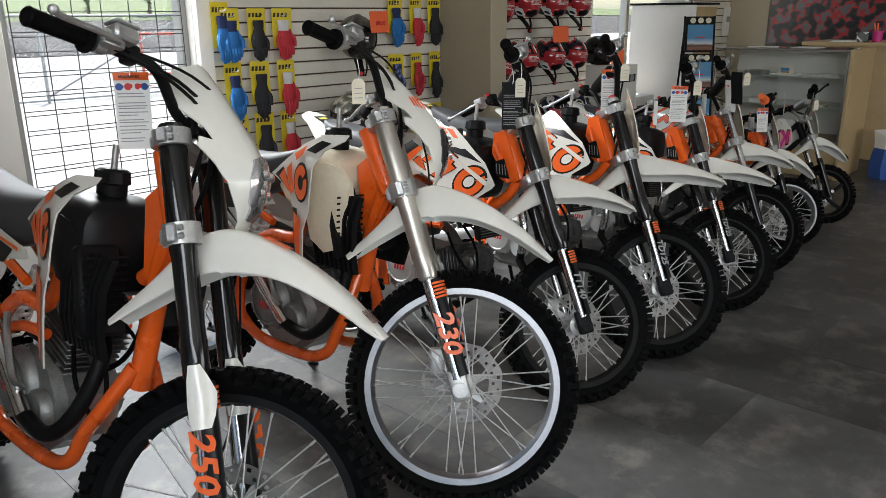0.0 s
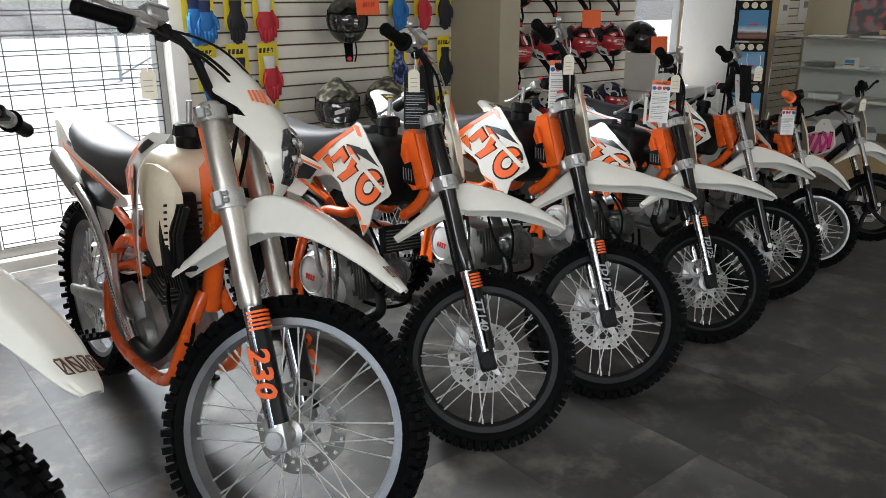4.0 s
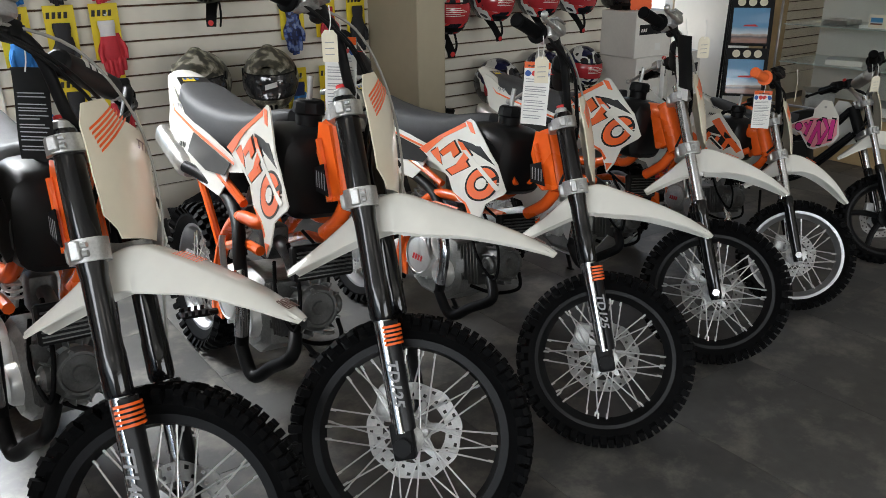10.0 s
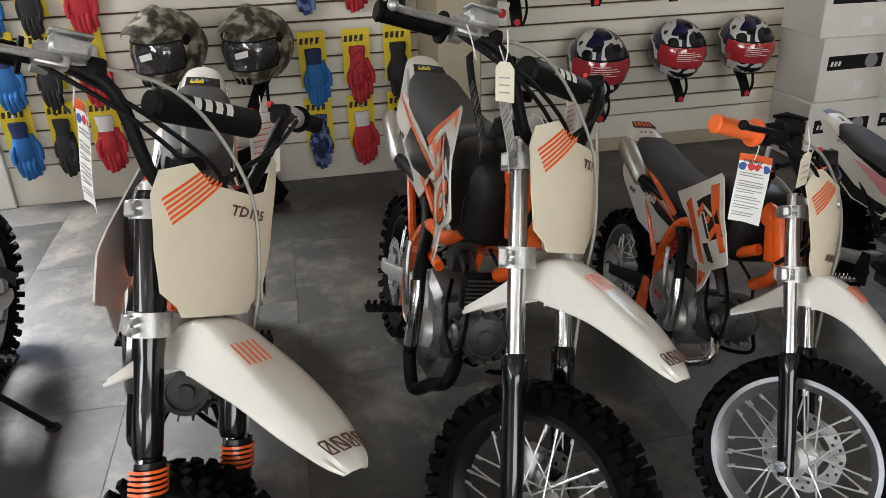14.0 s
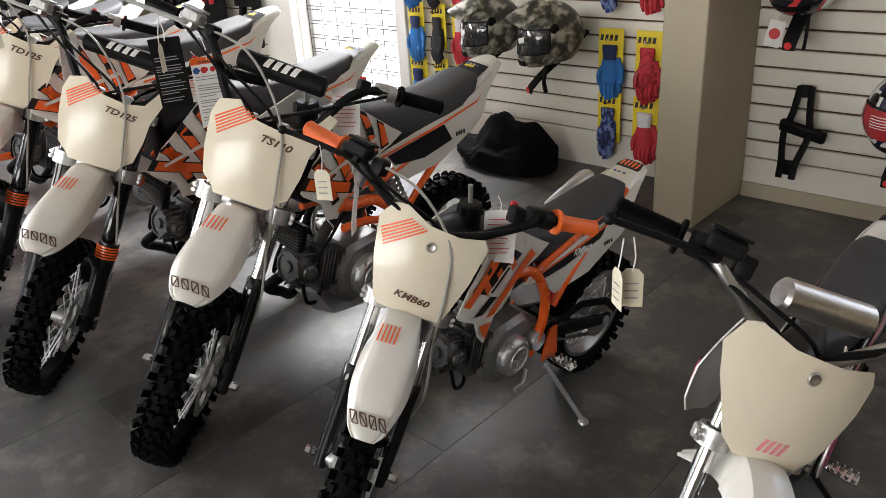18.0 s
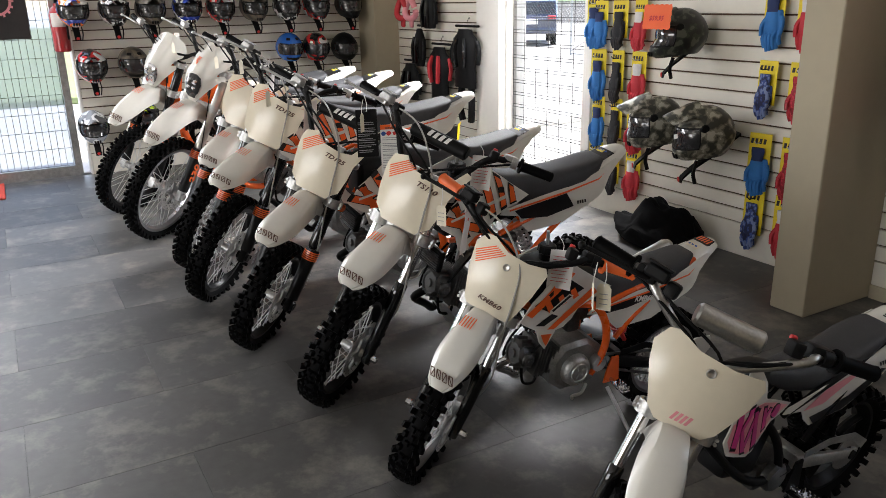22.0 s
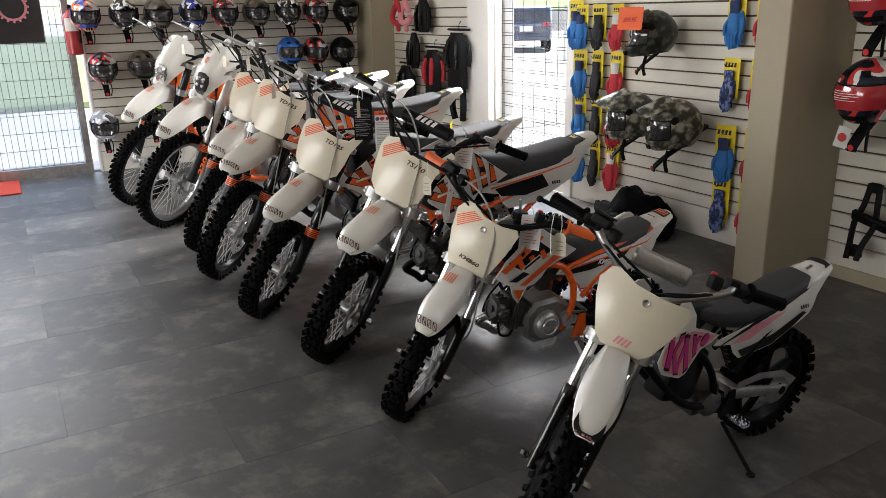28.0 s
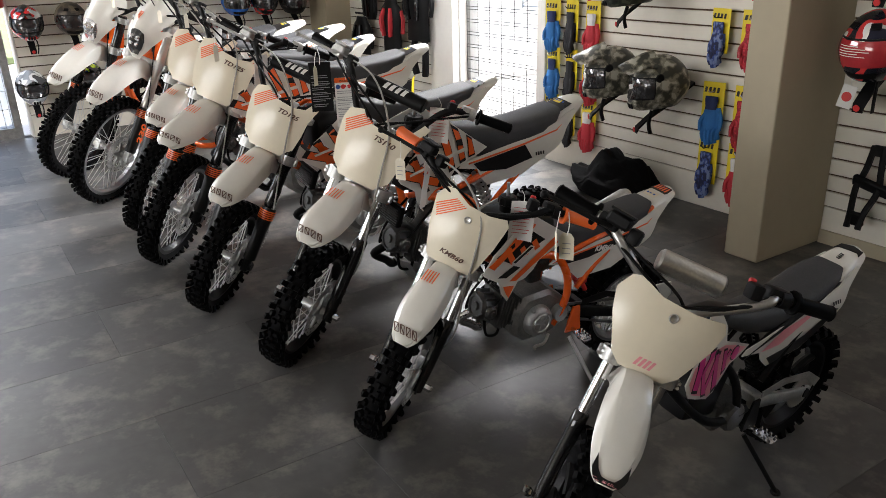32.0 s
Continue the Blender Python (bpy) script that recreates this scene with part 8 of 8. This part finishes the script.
PIC = picture_material("desert_picture_print")
st = thing("brochure_stand", pose(6.52, 3.02, 0.70, 0, 0, -52), "black wire brochure stand with blue sky posters", "display stand")
bm = bmesh.new()
for sd in (-1, 1):
    tube(bm, [(sd * 0.125, -0.10, -0.70), (sd * 0.125, -0.02, 0.0), (sd * 0.125, 0.10, 0.62)], 0.010, 8)
    tube(bm, [(sd * 0.125, 0.34, -0.70), (sd * 0.125, 0.08, 0.5)], 0.009, 8)
part("frame", bm, BLACK, st)
for q in range(3):
    z0, y0 = 0.33 - q * 0.31, 0.04 - q * 0.053
    bm = bmesh.new()
    box(bm, (0, y0, z0 + 0.14), (0.25, 0.014, 0.30), (-9.5, 0, 0), 0.003)
    pk = part("pocket", bm, BLACK, st)
    bm = bmesh.new()
    box(bm, (0, y0 - 0.0125, z0 + 0.115), (0.215, 0.004, 0.215), (-9.5, 0, 0), 0.001)
    part("poster", bm, PIC, pk, "poster of a desert buggy under a blue sky")
    bm = bmesh.new()
    pl = lambda a, b, y_=y0, z_=z0: (a, y_ - 0.0155 - 0.167 * b, z_ + 0.115 + b)
    sheet(bm, [(-0.085, -0.055), (-0.07, -0.02), (-0.03, 0.005), (0.03, 0.008), (0.075, -0.022), (0.088, -0.055), (0.055, -0.068), (-0.05, -0.068)], pl, 0.0006, 0)
    part("printed_vehicle", bm, REDINK, pk, "printed red off-road buggy")
    bm = bmesh.new()
    for k in range(3):
        lathe(bm, [(0, 0), (0.024, 0), (0.024, 0.003), (0, 0.004)], 16, pose(-0.065 + 0.065 * k, y0 + 0.010, z0 + 0.255, -9.5, 0, 0) @ pose(0, 0, 0, 0, 0, 180))
    part("badges", bm, MANILA, pk, "row of round badges")

gc = thing("glass_display_case", pose(0, -0.22, 0), "glass display case with a tan wooden end and base", "display case")
part("base", block(6.86, 7.40, 2.12, 3.24, 0.0, 0.30, 0.004), TAN, gc)
part("end_panel", block(6.82, 7.42, 2.085, 2.115, 0.0, 1.06, 0.004), TAN, gc, "tan wooden end panel")
part("back_panel", block(7.38, 7.40, 2.12, 3.24, 0.30, 1.04, 0.002), WHITEP, gc, "pale sliding back")
bm = bmesh.new()
for y in (2.13, 3.23):
    box(bm, (6.85, y, 0.67), (0.014, 0.014, 0.74), bevel=0.002)
box(bm, (6.85, 2.68, 1.045), (0.016, 1.12, 0.016), bevel=0.002)
box(bm, (6.85, 2.68, 0.31), (0.016, 1.12, 0.016), bevel=0.002)
part("metal_trim", bm, STEEL, gc)


def pane(name, quad, parent, label=""):
    t = bmesh.new()
    t.faces.new([t.verts.new(q) for q in quad])
    return part(name, t, GLASS, parent, label)


pane("front_glass", [(6.846, 3.22, 0.32), (6.846, 2.14, 0.32), (6.846, 2.14, 1.036), (6.846, 3.22, 1.036)][::-1], gc)
pane("top_glass", [(6.85, 2.13, 1.055), (7.38, 2.13, 1.055), (7.38, 3.23, 1.055), (6.85, 3.23, 1.055)], gc)
for z in (0.58, 0.82):
    part("shelf", block(6.88, 7.36, 2.14, 3.22, z, z + 0.006), GLASS_EDGE, gc, "glass shelf")
for i, (x, y, z, w, d, h) in enumerate(((7.05, 2.35, 0.826, 0.2, 0.14, 0.02), (7.0, 2.65, 0.826, 0.16, 0.2, 0.016), (7.1, 2.95, 0.826, 0.18, 0.16, 0.03), (7.0, 2.4, 0.586, 0.22, 0.2, 0.02), (7.05, 2.85, 0.586, 0.2, 0.22, 0.035), (7.1, 2.55, 0.301, 0.3, 0.2, 0.06), (7.05, 3.0, 0.301, 0.24, 0.18, 0.10))):
    bm = bmesh.new()
    box(bm, (0, 0, h / 2), (w, d, h), bevel=0.003)
    solid("boxed_part", bm, (CARD, PAPER, STEEL, MANILA)[i % 4], "small packaged part on a glass shelf", "package", "packages in the case", m=pose(x, y - 0.22, z, 0, 0, 9 * i - 20))
cd = thing("info_card", pose(6.838, 2.38, 0.88, 0, 0, -90), "small printed picture card on the case front", "card")
bm = bmesh.new()
box(bm, (0, 0, 0), (0.115, 0.002, 0.075), bevel=0)
part("card", bm, MANILA, cd)
bm = bmesh.new()
box(bm, (-0.012, -0.002, 0.0), (0.07, 0.001, 0.04), bevel=0)
part("picture", bm, PIC, cd)
for x, y, w, r in ((7.05, 2.9, 0.24, 12), (7.15, 2.55, 0.21, -8)):
    bm = bmesh.new()
    box(bm, (0, 0, 0.002), (0.21, w, 0.003), bevel=0)
    solid("paper_sheet", bm, PAPER, "white paper lying on the glass case", "paper", m=pose(x, y - 0.22, 1.056, 0, 0, r))

ct = thing("sales_counter", pose(0, 0, 0), "tan laminate sales counter", "counter")
part("front", block(8.02, 8.06, 0.9, 2.62, 0.0, 1.04, 0.003), TAN, ct)
part("worktop", block(7.96, 8.75, 0.86, 2.66, 1.04, 1.075, 0.004), TAN, ct)
part("side", block(8.06, 8.72, 2.58, 2.62, 0.0, 1.04, 0.003), TAN, ct)
cup = thing("pen_cup", pose(8.25, 2.08, 1.075), "magenta pen cup with orange scissors", "pen cup")
bm = bmesh.new()
lathe(bm, [(0, 0), (0.04, 0), (0.045, 0.10), (0.040, 0.10), (0.036, 0.01), (0, 0.01)], 18, pose(0, 0, 0, 90, 0, 0))
part("cup", bm, MAGENTA, cup)
for dx, dy, mt in ((0.02, 0.01, ORANGE_G), (-0.02, 0.015, ORANGE_G), (0.0, -0.02, INK)):
    bm = bmesh.new()
    tube(bm, [(dx * 0.3, dy * 0.3, 0.02), (dx * 2, dy * 2, 0.17)], 0.006, 8)
    part("pen", bm, mt, cup)
bm = bmesh.new()
box(bm, (0, 0, 0.004), (0.3, 0.22, 0.008), bevel=0.001)
solid("paper_stack", bm, PAPER, "white papers on the sales counter", "papers", m=pose(8.2, 2.35, 1.075, 0, 0, 12))
bx = bmesh.new()
box(bx, (0, 0, 0.045), (0.14, 0.10, 0.09), bevel=0.006)
solid("small_box", bx, MXWHITE, "small black and white box on the counter", "box", m=pose(8.22, 2.2, 1.075, 0, 0, 20))

bag = thing("paper_bag", pose(7.22, 1.60, 0.0, 0, 0, -30) @ Matrix.Scale(0.85, 4), "white and navy printed paper bag on the floor", "bag")
bm = bmesh.new()
loft(bm, [[(-0.13 - k, -0.07, z), (0.13 + k, -0.07 - k, z), (0.13 + k, 0.07, z + j), (-0.13 - k, 0.07 + k, z + j)] for z, k, j in ((0.0, 0, 0), (0.12, 0.015, 0), (0.26, 0.0, 0), (0.30, -0.01, 0.0))])
part("bag", bm, BLUEINK, bag)
bm = bmesh.new()
loft(bm, [[(-0.122, -0.062, z), (0.122, -0.062, z), (0.122, 0.062 + y, z + j), (-0.122, 0.062 + y, z + j)] for z, y, j in ((0.30, 0, 0), (0.36, 0.01, 0.02), (0.42, 0.03, 0.05))])
part("bag_top", bm, PAPER, bag, "white folded bag top")
bm = bmesh.new()
strokes(bm, bars(0.0, 0.13, 0.16, 0.06, 5, 0.0), lambda a, q: (a, -0.092, q), 0.001, 0)
part("print", bm, PAPER, bag)
bm = bmesh.new()
strokes(bm, bars(0.0, 0.06, 0.16, 0.04, 6, 0.0), lambda a, q: (a, -0.086, q), 0.001, 0)
part("print_red", bm, REDINK, bag)

# papers and a dark poster towards the far wall
for x, z, w, h, mt in ((8.9, 1.22, 0.22, 0.30, PAPER), (9.35, 1.25, 0.24, 0.32, PAPER), (9.75, 1.34, 0.26, 0.36, PAPER)):
    nt_ = thing("wall_notice", pose(x, YW - 0.03, z), "white printed notice pinned on the slat wall", "notice", "wall notices")
    bm = bmesh.new()
    box(bm, (0, 0, 0), (w, 0.006, h), bevel=0.001)
    part("sheet", bm, mt, nt_)
    bm = bmesh.new()
    box(bm, (0.02, -0.005, 0.02), (w * 0.4, 0.002, h * 0.2), bevel=0)
    part("print", bm, GREYINK, nt_)
wp = thing("wall_poster", pose(9.4, 2.9, 1.35, 0, 0, -90), "dark framed poster with red and black motorcycles", "poster")
bm = bmesh.new()
box(bm, (0, 0, 0), (1.3, 0.02, 0.75), bevel=0.004)
part("frame", bm, GLOSSK, wp)
bm = bmesh.new()
box(bm, (0, -0.013, 0), (1.24, 0.003, 0.69), bevel=0)
part("picture", bm, graphic("dark_motorcycle_print", ((0.01, 0.01, 0.012), (0.03, 0.03, 0.035), (0.30, 0.02, 0.02), (0.10, 0.10, 0.11)), 9, 0.3), wp)
structure("wall_partition", block(9.42, 9.52, 2.2, YW - 0.02, 0, CEIL, 0.003), WALLP, "cream partition behind the counter")

# ---- outside the windows ----
METALG = material("galvanised_steel", (0.42, 0.43, 0.44), 0.45, 0.8, vary=0.2, scale=12)
fn = thing("chain_fence", pose(0, 14.2, -0.09), "grey chain-link fence with braces along the lot", "fence")
bm = bmesh.new()
tube(bm, [(0, 0, 0), (0, 0, 1.5)], 0.03, 8)
post = finish(bm, "post", METALG)
for k in range(-4, 7):
    part("post", post, METALG, fn, m=pose(k * 2.6, 0, 0))
for z in (0.05, 1.46):
    bm = bmesh.new()
    tube(bm, [(-10.4, 0, z), (15.6, 0, z)], 0.02, 8)
    part("rail", bm, METALG, fn)
for k in range(-4, 6, 2):
    bm = bmesh.new()
    tube(bm, [(k * 2.6, 0, 0.1), (k * 2.6 + 2.6, 0, 1.4)], 0.016, 6)
    part("brace", bm, METALG, fn)
bm = bmesh.new()
for k in range(-40, 140):
    x = -6 + k * 0.13
    for d in (1, -1):
        a, c = (x, 0.0, 0.05), (x + d * 1.41, 0.0, 1.46)
        t = [bm.verts.new(q) for q in (a, (a[0] + 0.008, 0, a[2]), (c[0] + 0.008, 0, c[2]), c)]
        bm.faces.new(t)
tagged(part("mesh", bm, METALG, fn), kind="stuff")
br = thing("red_barrier", pose(8.55, 17.4, -0.09, 0, 0, -20), "red painted steel barrier in the lot", "barrier")
REDB = material("red_barrier_paint", (0.60, 0.08, 0.04), 0.5, vary=0.15, scale=6)
for a, c in (((0, 0, 0), (0, 0, 1.05)), ((1.1, 0, 0), (1.1, 0, 1.05)), ((0, 0, 1.05), (1.1, 0, 1.05)), ((0, 0, 0.15), (1.1, 0, 0.15))):
    bm = bmesh.new()
    tube(bm, [a, c], 0.03, 8)
    part("rail", bm, REDB, br)
for k in range(6):
    bm = bmesh.new()
    tube(bm, [(0.16 * (k + 1), 0, 0.15), (0.16 * (k + 1), 0, 0.30)], 0.012, 6)
    part("bar", bm, REDB, br)
LEAF = material("leaf_green", (0.10, 0.17, 0.04), 0.7, vary=0.4, scale=3)
BARK = material("bark", (0.10, 0.07, 0.05), 0.9, vary=0.4, scale=12, bump=0.4)


def tree(x, y, z, h, seed):
    rnd = random.Random(seed)
    t = thing("tree", pose(x, y, z), "leafy green tree on the bank", "tree", "trees on the bank")
    bm = bmesh.new()
    tube(bm, [(0, 0, -0.3), (0.05, 0, h * 0.3), (0.0, 0.1, h * 0.6)], 0.1, 8, 4, radii=(0.03 * h, 0.012 * h))
    for k in range(7):
        q = rnd.uniform(0, 6.28)
        tube(bm, [(0.03, 0, h * (0.25 + 0.05 * k)), (0.2 * h * math.cos(q), 0.2 * h * math.sin(q), h * (0.45 + 0.06 * k))], 0.03, 6, radii=(0.01 * h, 0.004 * h))
    part("trunk", bm, BARK, t)
    vs, fs = [], []
    for k in range(1300):
        q, e = rnd.uniform(0, 6.28), rnd.gauss(0, 1)
        rr = 0.34 * h * abs(rnd.gauss(0.7, 0.25)) * (0.7 + 0.3 * math.sin(3 * q + seed))
        zz = h * (0.62 + 0.16 * e)
        c = Vector((rr * math.cos(q) * max(0.2, 1 - abs(e) * 0.35), rr * math.sin(q) * max(0.2, 1 - abs(e) * 0.35), zz))
        s_ = 0.035 * h * rnd.uniform(0.6, 1.3)
        a = Vector((rnd.uniform(-1, 1), rnd.uniform(-1, 1), rnd.uniform(-1, 1))).normalized() * s_
        b2 = a.cross(Vector((rnd.uniform(-1, 1), rnd.uniform(-1, 1), rnd.uniform(-1, 1)))).normalized() * s_ * 0.6
        i = len(vs)
        vs += [c - a, c + b2, c + a, c - b2]
        fs.append((i, i + 1, i + 2, i + 3))
    me = bpy.data.meshes.new("crown")
    me.from_pydata([tuple(v) for v in vs], [], fs)
    me.materials.append(LEAF)
    part("crown", me, LEAF, t)
    return t


random.seed(9)
for k in range(12):
    tree(-16 + k * 3.6 + random.uniform(-1, 1), 39 + random.uniform(-1.5, 3), 1.15, random.uniform(3.2, 5.5), k)
for k in range(5):
    tree(-30 + random.uniform(-3, 3), -6 + k * 5.5, 0.0, random.uniform(4, 6), 30 + k)


def car(m, paint, label):
    c = thing("parked_car", m, label, "car", "parked cars")
    prof = [(-2.1, 0.45), (-2.15, 0.85), (-1.95, 0.95), (-1.75, 1.42), (-1.1, 1.52), (0.2, 1.5), (0.85, 1.05), (1.9, 0.88), (2.1, 0.65), (2.1, 0.40)]
    bm = bmesh.new()
    loft(bm, [[(x * k, y, 0.35 + (z - 0.35) * (k if z > 1 else 1)) for x, z in prof] for y, k in ((-0.86, 0.95), (-0.80, 1.0), (0.80, 1.0), (0.86, 0.95))])
    part("body", bm, paint, c)
    bm = bmesh.new()
    loft(bm, [[(-1.93, y * 0.82, 1.0), (-1.79, y * 0.72, 1.37)] for y in (-1, -0.5, 0.5, 1)], closed=False, thick=0.01)
    part("rear_window", bm, LENS, c)
    for sd in (-1, 1):
        bm = bmesh.new()
        sheet(bm, [(-1.6, 1.0), (0.65, 1.02), (0.15, 1.42), (-1.1, 1.44), (-1.5, 1.38)], lambda a, q: (a, sd * 0.868, q), 0.01, 0)
        part("side_windows", bm, LENS, c)
        bm = bmesh.new()
        box(bm, (-2.09, sd * 0.66, 0.90), (0.12, 0.26, 0.14), bevel=0.02)
        part("tail_light", bm, REDV, c, "red tail light")
        for x in (-1.35, 1.3):
            bm = bmesh.new()
            lathe(bm, [(0, -0.1), (0.2, -0.1), (0.33, -0.09), (0.34, 0), (0.33, 0.09), (0.2, 0.1), (0, 0.1)], 24, pose(x, sd * 0.76, 0.34))
            w = part("wheel", bm, RUBBER, c)
            bm = bmesh.new()
            lathe(bm, [(0, sd * 0.105), (0.18, sd * 0.108), (0.2, sd * 0.095)], 18, pose(x, sd * 0.76, 0.34))
            part("rim", bm, RIMS, w)
    bm = bmesh.new()
    box(bm, (-2.14, 0, 0.78), (0.02, 0.42, 0.16), bevel=0.004)
    part("number_plate", bm, PAPER, c, "white blank number plate")
    bm = bmesh.new()
    box(bm, (-2.12, 0, 0.5), (0.14, 1.6, 0.2), bevel=0.04, seg=2)
    part("bumper", bm, paint, c)
    return c


car(pose(-16.2, 17.0, -0.09, 0, 0, 146), material("dark_blue_car_paint", (0.03, 0.04, 0.075), 0.2, coat=0.8, vary=0.1, scale=3), "dark blue car parked in the lot")


# ---- floor tiles ----
def tile_mesh(w, l):
    t = bmesh.new()
    box(t, (w / 2, l / 2, -0.002), (w - 0.0012, l - 0.0012, 0.004), bevel=0.0004)
    t.normal_update()
    return finish(t, "tile", TILE)


full_tile = tile_mesh(TX, TY)
for i in range(-9, 17):
    x = 3.160 + i * TX
    if x >= X1:
        continue
    y = (0.89 if i % 2 == 0 else 0.405) - 7 * TY
    while y < YW:
        x0, x1, y0, y1 = max(x, X0), min(x + TX, X1), max(y, Y0), min(y + TY, YW)
        if x1 - x0 > 0.02 and y1 - y0 > 0.02:
            whole = x1 - x0 > TX - 1e-4 and y1 - y0 > TY - 1e-4
            part("tile", full_tile if whole else tile_mesh(x1 - x0, y1 - y0), TILE, floor, m=pose(x0, y0, 0))
        y += TY
